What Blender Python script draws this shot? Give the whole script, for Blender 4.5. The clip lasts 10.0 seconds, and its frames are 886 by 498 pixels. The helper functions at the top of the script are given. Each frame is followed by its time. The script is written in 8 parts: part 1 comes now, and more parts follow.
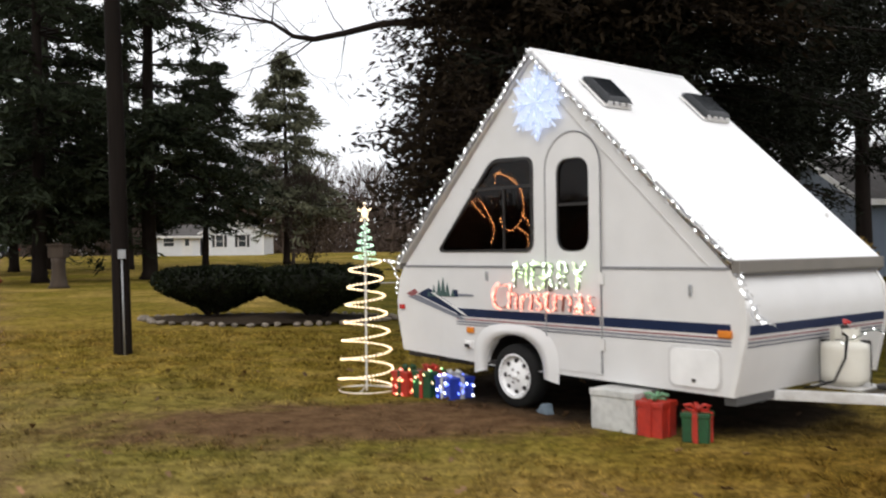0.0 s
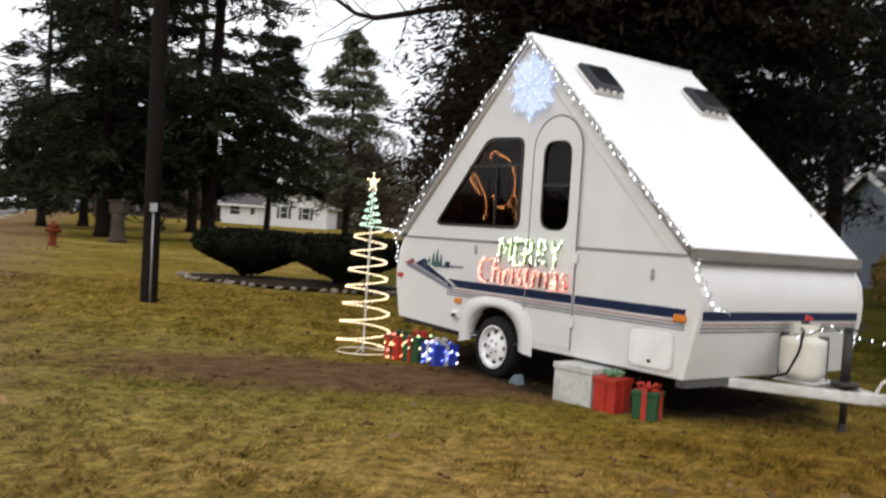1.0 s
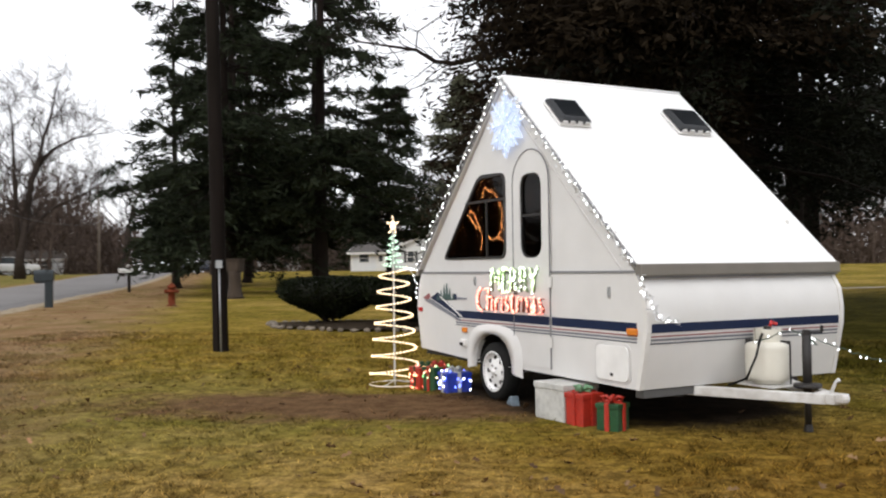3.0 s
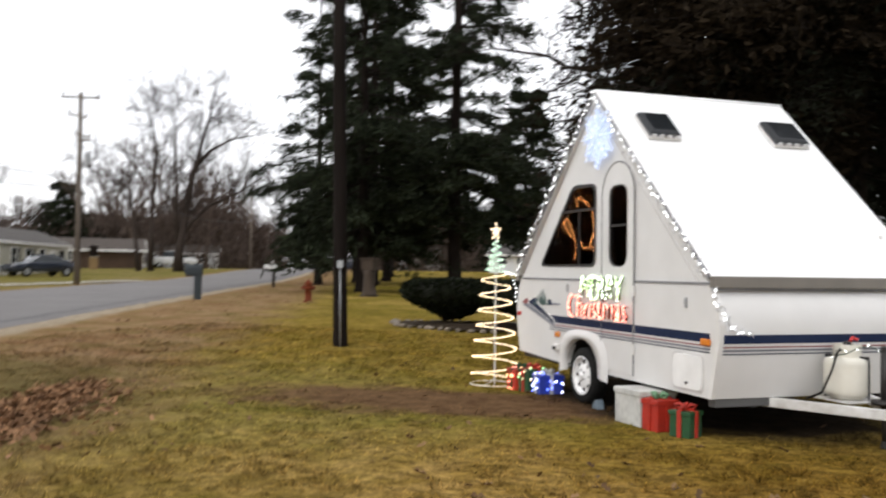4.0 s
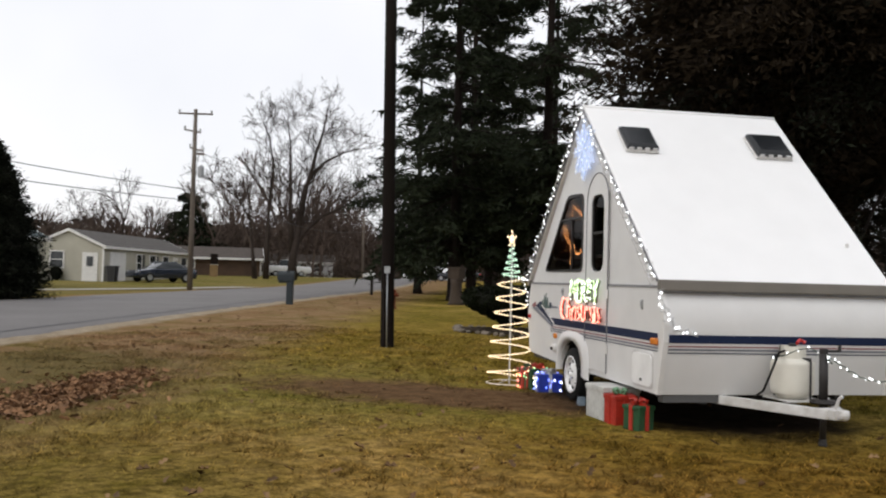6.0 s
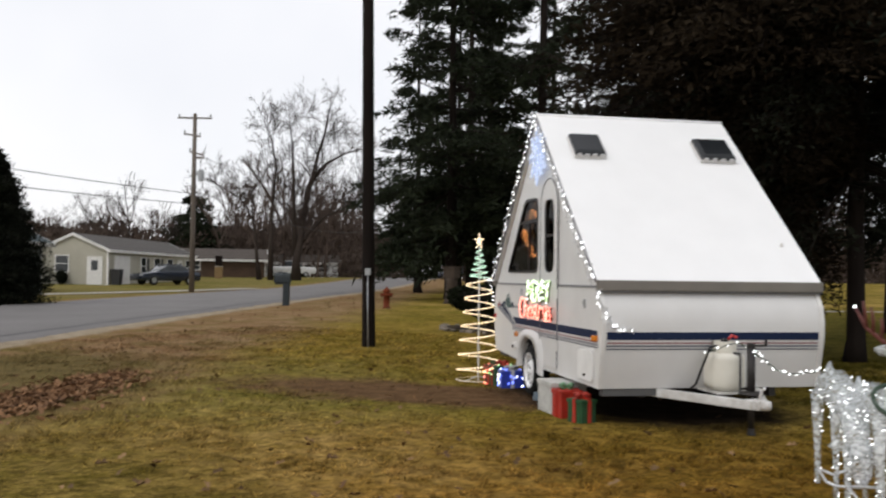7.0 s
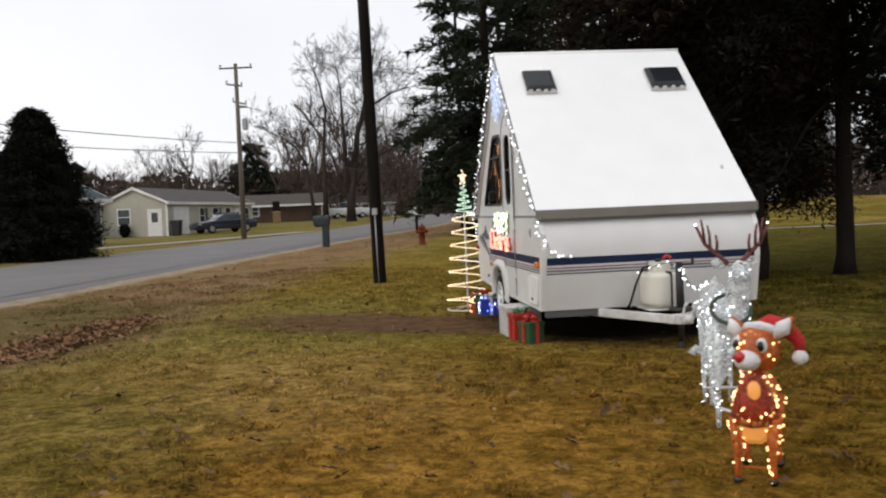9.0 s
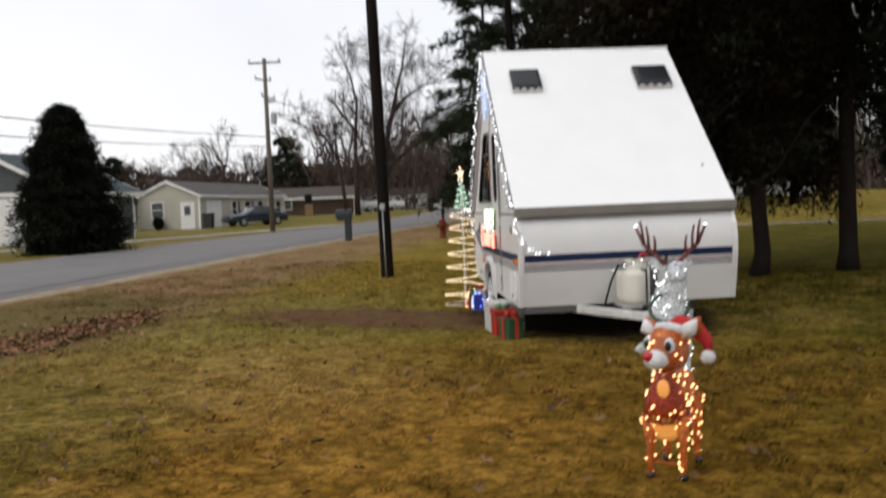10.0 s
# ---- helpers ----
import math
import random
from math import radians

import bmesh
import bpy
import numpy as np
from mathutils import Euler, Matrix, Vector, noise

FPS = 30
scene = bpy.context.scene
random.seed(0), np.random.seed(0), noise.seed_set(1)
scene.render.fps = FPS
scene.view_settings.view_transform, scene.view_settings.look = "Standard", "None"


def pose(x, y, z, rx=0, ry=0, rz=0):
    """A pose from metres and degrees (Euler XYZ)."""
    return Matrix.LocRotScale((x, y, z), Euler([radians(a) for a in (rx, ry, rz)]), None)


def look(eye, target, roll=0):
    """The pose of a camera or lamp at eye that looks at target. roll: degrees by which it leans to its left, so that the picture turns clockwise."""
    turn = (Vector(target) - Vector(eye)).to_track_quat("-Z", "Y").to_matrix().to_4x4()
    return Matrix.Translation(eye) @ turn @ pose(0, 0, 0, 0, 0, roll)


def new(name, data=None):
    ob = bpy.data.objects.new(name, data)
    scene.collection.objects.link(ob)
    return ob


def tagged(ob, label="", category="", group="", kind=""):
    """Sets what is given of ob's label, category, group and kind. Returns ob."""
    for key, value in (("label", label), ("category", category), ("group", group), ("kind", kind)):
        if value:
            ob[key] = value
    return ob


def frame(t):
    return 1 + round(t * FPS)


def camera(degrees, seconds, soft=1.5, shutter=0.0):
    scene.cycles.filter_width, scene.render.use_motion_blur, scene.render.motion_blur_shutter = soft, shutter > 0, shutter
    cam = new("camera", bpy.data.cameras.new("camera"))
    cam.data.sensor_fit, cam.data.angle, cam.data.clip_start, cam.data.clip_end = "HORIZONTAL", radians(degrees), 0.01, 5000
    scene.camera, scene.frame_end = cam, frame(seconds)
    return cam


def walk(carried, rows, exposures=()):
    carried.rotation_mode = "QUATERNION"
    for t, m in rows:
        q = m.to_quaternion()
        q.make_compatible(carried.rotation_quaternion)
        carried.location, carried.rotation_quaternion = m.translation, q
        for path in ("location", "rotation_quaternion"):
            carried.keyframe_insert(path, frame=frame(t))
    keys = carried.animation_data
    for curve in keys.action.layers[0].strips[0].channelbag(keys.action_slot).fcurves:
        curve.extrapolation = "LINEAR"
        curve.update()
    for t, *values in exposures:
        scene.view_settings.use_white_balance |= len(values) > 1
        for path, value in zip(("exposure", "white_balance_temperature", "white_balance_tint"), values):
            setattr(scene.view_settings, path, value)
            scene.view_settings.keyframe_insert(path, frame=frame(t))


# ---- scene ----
cam = camera(51.5, 10.0, soft=2.1, shutter=0.5)
PATH = [
    (0, (0.647, -0.403, 1.325), (0.490, 1.591, 1.327), -0.72),
    (0.2, (0.797, -0.453, 1.224), (0.645, 1.542, 1.236), -0.54),
    (0.5, (0.982, -0.569, 1.283), (0.880, 1.428, 1.319), 0.69),
    (0.7, (1.122, -0.621, 1.274), (0.907, 1.367, 1.289), 5.33),
    (1, (1.331, -0.675, 1.202), (1.033, 1.302, 1.173), 3.76),
    (1.2, (1.437, -0.736, 1.253), (1.150, 1.243, 1.199), 0.46),
    (1.5, (1.666, -0.764, 1.225), (1.242, 1.191, 1.247), 0.46),
    (1.7, (1.810, -0.847, 1.253), (1.327, 1.093, 1.296), 0.15),
    (2, (1.968, -0.892, 1.216), (1.487, 1.049, 1.265), 0.53),
    (2.2, (2.123, -0.919, 1.219), (1.665, 1.027, 1.269), 0.88),
    (2.5, (2.348, -0.945, 1.250), (1.818, 0.983, 1.295), 0.35),
    (2.7, (2.490, -0.941, 1.217), (1.942, 0.982, 1.260), 0.18),
    (3.8, (3.185, -1.133, 1.229), (2.368, 0.692, 1.285), -1.19),
    (4, (3.281, -1.193, 1.247), (2.401, 0.603, 1.294), 0.76),
    (4.2, (3.413, -1.143, 1.221), (2.452, 0.610, 1.183), 1.10),
    (4.5, (3.638, -1.172, 1.215), (2.679, 0.584, 1.212), -0.30),
    (4.7, (3.790, -1.228, 1.226), (2.801, 0.510, 1.244), -0.52),
    (5, (4.017, -1.308, 1.270), (2.882, 0.338, 1.317), 0.40),
    (5.2, (4.161, -1.346, 1.224), (3.034, 0.306, 1.266), -0.77),
    (5.5, (4.329, -1.278, 1.213), (3.223, 0.387, 1.288), -0.53),
    (5.7, (4.463, -1.207, 1.170), (3.385, 0.475, 1.247), 1.14),
    (6.8, (5.186, -1.347, 1.240), (4.026, 0.282, 1.286), 1.01),
    (7, (5.312, -1.331, 1.234), (4.193, 0.326, 1.297), 0.68),
    (7.2, (5.425, -1.349, 1.237), (4.307, 0.308, 1.313), 0.42),
    (7.5, (5.657, -1.359, 1.233), (4.456, 0.240, 1.198), 0.16),
    (7.7, (5.750, -1.308, 1.222), (4.529, 0.275, 1.177), 0.55),
    (8, (5.891, -1.240, 1.243), (4.678, 0.349, 1.176), -1.29),
    (8.2, (6.018, -1.282, 1.228), (4.791, 0.297, 1.194), -1.49),
    (8.5, (6.249, -1.302, 1.225), (4.993, 0.254, 1.156), -1.28),
    (8.7, (6.333, -1.241, 1.233), (5.047, 0.287, 1.131), -1.98),
    (9, (6.486, -1.216, 1.244), (5.252, 0.356, 1.166), -2.50),
    (9.2, (6.573, -1.181, 1.257), (5.305, 0.363, 1.162), -2.68),
    (9.4, (6.685, -1.131, 1.221), (5.356, 0.358, 1.089), -2.97),
    (9.5, (6.733, -1.089, 1.245), (5.396, 0.391, 1.099), -1.47),
    (9.6, (6.792, -1.084, 1.209), (5.499, 0.436, 1.071), -1.84),
    (9.8, (6.882, -1.032, 1.287), (5.595, 0.492, 1.137), -2.96),
    (10, (6.990, -1.023, 1.272), (5.695, 0.498, 1.181), -2.49),
]
walk(cam, [(t, look(eye, target, roll)) for t, eye, target, roll in PATH], exposures=[(0, 0.28), (1.0, 0.23), (2.5, 0.34), (4.0, 0.38), (4.5, 0.26), (5.0, 0.19), (5.5, 0.02), (7.5, -0.03), (10, -0.02)])

# ---- sky and light: flat overcast winter afternoon ----
world = bpy.data.worlds.new("overcast")
scene.world = world
world.use_nodes = True
wn, wl = world.node_tree.nodes, world.node_tree.links
wn.clear()
w_out = wn.new("ShaderNodeOutputWorld")
w_bg = wn.new("ShaderNodeBackground")
w_sky = wn.new("ShaderNodeTexSky")
w_sky.sky_type = "NISHITA"
w_sky.sun_disc = False
w_sky.sun_elevation = radians(38)
w_sky.sun_rotation = radians(200)
w_sky.air_density, w_sky.dust_density = 1.0, 3.0
w_gain = wn.new("ShaderNodeVectorMath")
w_gain.operation = "SCALE"
w_gain.inputs["Scale"].default_value = 0.10
w_mix = wn.new("ShaderNodeMix")
w_mix.data_type = "RGBA"
w_mix.inputs[0].default_value = 0.86
w_cloud = wn.new("ShaderNodeTexNoise")
w_cloud.inputs["Scale"].default_value = 2.2
w_cloud.inputs["Detail"].default_value = 4
w_ramp = wn.new("ShaderNodeValToRGB")
w_ramp.color_ramp.elements[0].position, w_ramp.color_ramp.elements[0].color = 0.3, (0.90, 0.91, 0.96, 1)
w_ramp.color_ramp.elements[1].position, w_ramp.color_ramp.elements[1].color = 0.7, (1.08, 1.07, 1.08, 1)
wl.new(w_sky.outputs[0], w_gain.inputs[0])
wl.new(w_gain.outputs[0], w_mix.inputs[6])
wl.new(w_cloud.outputs["Fac"], w_ramp.inputs[0])
wl.new(w_ramp.outputs[0], w_mix.inputs[7])
wl.new(w_mix.outputs[2], w_bg.inputs["Color"])
w_bg.inputs["Strength"].default_value = 1.1
wl.new(w_bg.outputs[0], w_out.inputs[0])

sun = new("sun", bpy.data.lights.new("sun", "SUN"))
sun.data.energy, sun.data.angle, sun.data.color = 0.7, radians(25), (1.0, 0.97, 0.93)
sun.matrix_world = look((-3, -14, 20), (0, 4, 0))

# ---- materials ----
def material(name, color, color2=None, rough=0.6, metal=0.0, scale=8.0, detail=4.0, bump=0.0, bump_scale=60.0,
             per_object=0.0, per_island=0.0, coat=0.0, spec=0.5, stretch=(1, 1, 1), rough_var=0.0):
    """A surface whose colour drifts between two tones at two sizes of noise, with fine relief."""
    m = bpy.data.materials.new(name)
    m.use_nodes = True
    n, l = m.node_tree.nodes, m.node_tree.links
    b = n["Principled BSDF"]
    b.inputs["Roughness"].default_value = rough
    b.inputs["Metallic"].default_value = metal
    b.inputs["Specular IOR Level"].default_value = spec
    b.inputs["Coat Weight"].default_value = coat
    color2 = color2 or tuple(c * 0.82 for c in color)
    co = n.new("ShaderNodeTexCoord")
    mp = n.new("ShaderNodeMapping")
    mp.inputs["Scale"].default_value = stretch
    l.new(co.outputs["Object"], mp.inputs["Vector"])
    big, small = n.new("ShaderNodeTexNoise"), n.new("ShaderNodeTexNoise")
    big.inputs["Scale"].default_value, big.inputs["Detail"].default_value = scale * 0.18, 2
    small.inputs["Scale"].default_value, small.inputs["Detail"].default_value = scale, detail
    for q in (big, small):
        l.new(mp.outputs[0], q.inputs["Vector"])
    add = n.new("ShaderNodeMath")
    add.operation = "ADD"
    l.new(big.outputs["Fac"], add.inputs[0])
    l.new(small.outputs["Fac"], add.inputs[1])
    fac = n.new("ShaderNodeMapRange")
    fac.inputs["From Min"].default_value, fac.inputs["From Max"].default_value = 0.7, 1.3
    l.new(add.outputs[0], fac.inputs["Value"])
    mix = n.new("ShaderNodeMix")
    mix.data_type = "RGBA"
    mix.inputs[6].default_value, mix.inputs[7].default_value = (*color, 1), (*color2, 1)
    l.new(fac.outputs[0], mix.inputs[0])
    last = mix.outputs[2]
    for amount, node, out in ((per_object, "ShaderNodeObjectInfo", "Random"), (per_island, "ShaderNodeNewGeometry", "Random Per Island")):
        if amount:
            src = n.new(node)
            rng = n.new("ShaderNodeMapRange")
            rng.inputs["To Min"].default_value, rng.inputs["To Max"].default_value = 1 - amount, 1 + amount
            l.new(src.outputs[out], rng.inputs["Value"])
            sc = n.new("ShaderNodeVectorMath")
            sc.operation = "SCALE"
            l.new(last, sc.inputs[0])
            l.new(rng.outputs[0], sc.inputs["Scale"])
            last = sc.outputs[0]
    l.new(last, b.inputs["Base Color"])
    if rough_var:
        rr = n.new("ShaderNodeMapRange")
        rr.inputs["To Min"].default_value, rr.inputs["To Max"].default_value = rough - rough_var, rough + rough_var
        l.new(small.outputs["Fac"], rr.inputs["Value"])
        l.new(rr.outputs[0], b.inputs["Roughness"])
    if bump:
        fine = n.new("ShaderNodeTexNoise")
        fine.inputs["Scale"].default_value, fine.inputs["Detail"].default_value = bump_scale, 3
        l.new(mp.outputs[0], fine.inputs["Vector"])
        bp = n.new("ShaderNodeBump")
        bp.inputs["Strength"].default_value, bp.inputs["Distance"].default_value = bump, 0.02
        l.new(fine.outputs["Fac"], bp.inputs["Height"])
        l.new(bp.outputs[0], b.inputs["Normal"])
    return m


def lit(name, color, strength, base=(0.8, 0.8, 0.8)):
    """A lamp's glowing cover, or cloth given a glow."""
    m = bpy.data.materials.new(name)
    m.use_nodes = True
    b = m.node_tree.nodes["Principled BSDF"]
    b.inputs["Base Color"].default_value = (*base, 1)
    b.inputs["Emission Color"].default_value = (*color, 1)
    b.inputs["Emission Strength"].default_value = strength
    b.inputs["Roughness"].default_value = 0.3
    return m


def tinted_glass(name, tint, rough=0.02, gloss=0.12):
    m = bpy.data.materials.new(name)
    m.use_nodes = True
    n, l = m.node_tree.nodes, m.node_tree.links
    n.remove(n["Principled BSDF"])
    tr, gl, mx = n.new("ShaderNodeBsdfTransparent"), n.new("ShaderNodeBsdfGlossy"), n.new("ShaderNodeMixShader")
    tr.inputs["Color"].default_value = (*tint, 1)
    gl.inputs["Roughness"].default_value = rough
    fr = n.new("ShaderNodeFresnel")
    fr.inputs["IOR"].default_value = 1.45
    ad = n.new("ShaderNodeMath")
    ad.operation = "ADD"
    ad.use_clamp = True
    ad.inputs[1].default_value = gloss * 0.3
    l.new(fr.outputs[0], ad.inputs[0])
    hf = n.new("ShaderNodeMath")
    hf.operation = "MULTIPLY"
    hf.inputs[1].default_value = 0.22
    l.new(ad.outputs[0], hf.inputs[0])
    l.new(hf.outputs[0], mx.inputs[0])
    l.new(tr.outputs[0], mx.inputs[1])
    l.new(gl.outputs[0], mx.inputs[2])
    l.new(mx.outputs[0], n["Material Output"].inputs["Surface"])
    return m


FIBREGLASS = material("white fibreglass", (0.735, 0.73, 0.72), (0.655, 0.65, 0.64), rough=0.35, scale=3, bump=0.03, bump_scale=30, rough_var=0.1)
ROOFWHITE = material("white roof skin", (0.90, 0.90, 0.90), (0.85, 0.85, 0.85), rough=0.4, scale=2.5, bump=0.02, bump_scale=12, rough_var=0.1)
TRIMWHITE = material("white trim", (0.8, 0.79, 0.77), rough=0.4, scale=6)
HATCHWHITE = material("bright white plastic", (0.90, 0.90, 0.89), rough=0.35, scale=6)
SEALPALE = material("pale grey rubber seal", (0.64, 0.63, 0.62), rough=0.6, scale=12)
SEAMGREY = material("grey rubber seam", (0.22, 0.22, 0.23), rough=0.6, scale=12)
EAVETAUPE = material("taupe aluminium", (0.23, 0.21, 0.185), (0.19, 0.175, 0.155), rough=0.45, metal=0.3, scale=5)
NAVY = material("navy vinyl", (0.006, 0.014, 0.048), (0.010, 0.020, 0.058), rough=0.55, scale=8, spec=0.2)
GREYVINYL = material("grey vinyl", (0.20, 0.21, 0.25), rough=0.4)
MAROON = material("maroon vinyl", (0.22, 0.05, 0.06), (0.30, 0.10, 0.10), rough=0.45)
TEALVINYL = material("dark teal vinyl", (0.03, 0.075, 0.075), (0.06, 0.11, 0.10), rough=0.45)
RUBBER = material("black rubber", (0.010, 0.010, 0.010), (0.017, 0.017, 0.016), rough=0.85, spec=0.15, scale=30, bump=0.1)
RIMWHITE = material("white painted steel", (0.90, 0.90, 0.90), (0.82, 0.82, 0.81), rough=0.4, scale=12)
BLACKSTEEL = material("black steel", (0.02, 0.02, 0.02), (0.035, 0.03, 0.028), rough=0.55, metal=0.3, scale=15)
TONGUEWHITE = material("chipped white steel", (0.74, 0.74, 0.73), (0.50, 0.48, 0.45), rough=0.45, scale=14, bump=0.05)
TANKCREAM = material("cream enamel", (0.74, 0.72, 0.64), (0.64, 0.61, 0.53), rough=0.35, scale=7)
SMOKED = tinted_glass("smoked window", (0.15, 0.14, 0.14))
DOMEDARK = material("smoked acrylic", (0.008, 0.010, 0.012), (0.014, 0.016, 0.019), rough=0.16, scale=4, spec=0.45)
AMBER = material("amber lens", (0.75, 0.25, 0.03), (0.6, 0.18, 0.02), rough=0.25, scale=30)
REDLENS = material("red lens", (0.5, 0.02, 0.02), rough=0.25, scale=30)
INTERIOR = material("dark interior", (0.012, 0.011, 0.010), rough=0.9)
CHROME = material("chrome", (0.6, 0.6, 0.62), rough=0.25, metal=1.0)
WIREGREEN = material("green light cord", (0.03, 0.06, 0.035), rough=0.6)
WIREWHITE = material("white light cord", (0.7, 0.7, 0.68), rough=0.5)
TINSEL = material("clear garland", (0.78, 0.80, 0.82), (0.6, 0.62, 0.66), rough=0.2, scale=40)
BULB_WHITE = lit("cool white bulb", (0.95, 0.97, 1.0), 4.0)
BULB_WARM = lit("warm white bulb", (1.0, 0.70, 0.36), 3.2)
BULB_GREEN = lit("green white bulb", (0.58, 1.0, 0.68), 1.9)
BULB_LIME = lit("pale green bulb", (0.64, 1.0, 0.38), 1.7)
BULB_RED = lit("red bulb", (1.0, 0.10, 0.05), 2.8)
BULB_DEEPGREEN = lit("green bulb", (0.10, 1.0, 0.25), 1.6)
BULB_PINK = lit("pale red bulb", (1.0, 0.28, 0.17), 2.3)
BULB_ORANGE = lit("amber bulb", (1.0, 0.52, 0.18), 4.5)
BULB_AMBER = lit("window amber bulb", (1.0, 0.46, 0.15), 80.0)
BULB_BLUE = lit("blue bulb", (0.05, 0.14, 1.0), 3.4)
BULB_ICE = lit("frosted ice blue plastic", (0.55, 0.68, 1.0), 0.50, (0.62, 0.66, 0.75))
BULB_ICE.node_tree.nodes["Principled BSDF"].inputs["Alpha"].default_value = 0.45
ICEARM = lit("ice blue tube", (0.50, 0.66, 1.0), 0.30, (0.6, 0.66, 0.8))
BULB_ICEPOINT = lit("ice blue bulb", (0.62, 0.76, 1.0), 0.7)
ROPE_DIM = lit("amber rope tube", (1.0, 0.30, 0.10), 0.35, (0.4, 0.2, 0.1))
ROPE_WARM = lit("warm rope tube", (1.0, 0.76, 0.50), 0.28, (0.7, 0.66, 0.58))
ROPE_GREEN = lit("green rope tube", (0.62, 0.9, 0.70), 0.22, (0.42, 0.55, 0.46))
FOILRED = material("red mesh fabric", (0.46, 0.028, 0.012), (0.30, 0.016, 0.008), rough=0.5, scale=40, bump=0.2, bump_scale=160)
FOILGREEN = material("green mesh fabric", (0.010, 0.075, 0.022), (0.007, 0.045, 0.015), rough=0.5, scale=40, bump=0.2, bump_scale=160)
FOILBLUE = material("blue mesh fabric", (0.02, 0.05, 0.42), (0.015, 0.035, 0.28), rough=0.5, scale=40, bump=0.2, bump_scale=160)
FOILSILVER = material("silver white mesh fabric", (0.60, 0.60, 0.57), (0.40, 0.40, 0.38), rough=0.45, scale=22, bump=0.3, bump_scale=90)
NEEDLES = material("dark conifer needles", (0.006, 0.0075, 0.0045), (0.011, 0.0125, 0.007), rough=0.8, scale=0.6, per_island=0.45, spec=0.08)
NEEDLES_FAR = material("spruce needles", (0.013, 0.0175, 0.0095), (0.023, 0.029, 0.015), rough=0.8, scale=0.3, per_island=0.45, spec=0.08)
NEEDLES_OLIVE = material("olive pine needles", (0.080, 0.086, 0.055), (0.12, 0.122, 0.08), rough=0.8, scale=0.3, per_island=0.4, spec=0.08)
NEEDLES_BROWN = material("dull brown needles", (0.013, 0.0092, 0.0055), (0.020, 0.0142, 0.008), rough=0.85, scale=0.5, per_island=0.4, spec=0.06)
HEDGEGREEN = material("yew leaves", (0.007, 0.010, 0.004), (0.012, 0.016, 0.006), rough=0.7, scale=3, per_island=0.5, spec=0.1)
BARK = material("dark bark", (0.011, 0.008, 0.007), (0.021, 0.016, 0.013), rough=0.95, scale=9, bump=0.6, bump_scale=24, stretch=(1, 1, 0.25), spec=0.1)
BAREBARK = material("grey brown bark", (0.034, 0.026, 0.022), (0.060, 0.047, 0.040), rough=0.95, scale=4, bump=0.3, spec=0.1)
WOODS = material("far bare woods", (0.066, 0.049, 0.040), (0.105, 0.081, 0.068), rough=1.0, scale=0.2, per_island=0.3, spec=0.0)
BRUSHBROWN = material("dark winter brush", (0.055, 0.040, 0.032), (0.080, 0.058, 0.046), rough=1.0, scale=0.2, per_island=0.35, spec=0.0)
POLEWOOD = material("creosoted pole", (0.008, 0.006, 0.005), (0.016, 0.012, 0.010), rough=0.9, scale=10, bump=0.4, bump_scale=40, stretch=(1, 1, 0.1), spec=0.1)
GREYWOOD = material("weathered grey pole", (0.11, 0.09, 0.072), (0.165, 0.135, 0.11), rough=0.9, scale=8, bump=0.3, bump_scale=40, stretch=(1, 1, 0.1))
CABLE = material("black cable", (0.02, 0.02, 0.02), rough=0.7)
GALV = material("galvanised metal", (0.45, 0.46, 0.47), (0.36, 0.37, 0.38), rough=0.5, metal=0.6, scale=20)
HYDRANTRED = material("faded red iron", (0.17, 0.036, 0.012), (0.10, 0.024, 0.010), rough=0.85, spec=0.2, scale=14, bump=0.1)
MAILGREEN = material("dark green steel", (0.006, 0.013, 0.017), (0.011, 0.020, 0.025), rough=0.5)
MAILWHITE = material("white painted post", (0.7, 0.7, 0.68), rough=0.5)
BEIGESIDING = material("beige vinyl siding", (0.46, 0.44, 0.365), (0.41, 0.39, 0.32), rough=0.6, scale=2)
WHITESIDING = material("white vinyl siding", (0.74, 0.75, 0.76), (0.66, 0.67, 0.68), rough=0.6, scale=2)
BLUESIDING = material("slate blue siding", (0.16, 0.20, 0.26), (0.14, 0.17, 0.22), rough=0.6, scale=2)
SLATESIDING = material("dark slate siding", (0.055, 0.065, 0.07), (0.075, 0.085, 0.09), rough=0.7, scale=2)
TEALSHINGLE = material("dark teal shingles", (0.030, 0.046, 0.050), (0.048, 0.066, 0.070), rough=0.95, scale=14, bump=0.3)
SHINGLE = material("grey brown shingles", (0.055, 0.050, 0.046), (0.085, 0.076, 0.070), rough=0.95, scale=14, bump=0.3)
BROWNBOARD = material("brown stained boards", (0.085, 0.050, 0.030), (0.060, 0.036, 0.022), rough=0.85, scale=6)
BROWNSHINGLE = material("brown shingles", (0.046, 0.036, 0.029), (0.066, 0.052, 0.043), rough=0.95, scale=14, bump=0.3)
TANBRICK = material("tan brick", (0.26, 0.17, 0.075), (0.20, 0.13, 0.06), rough=0.9, scale=16, bump=0.2)
PANE = material("dark window pane", (0.03, 0.035, 0.04), (0.05, 0.055, 0.06), rough=0.1)
CARBLUE = material("dark blue car paint", (0.010, 0.016, 0.03), (0.014, 0.02, 0.036), rough=0.25, coat=0.6)
CARWHITE = material("white car paint", (0.7, 0.7, 0.7), rough=0.25, coat=0.6)
BINBLACK = material("black plastic", (0.02, 0.02, 0.022), rough=0.5)
STUMPWOOD = material("weathered stump", (0.035, 0.024, 0.017), (0.060, 0.043, 0.030), rough=0.95, scale=6, bump=0.6, stretch=(1, 1, 0.3))
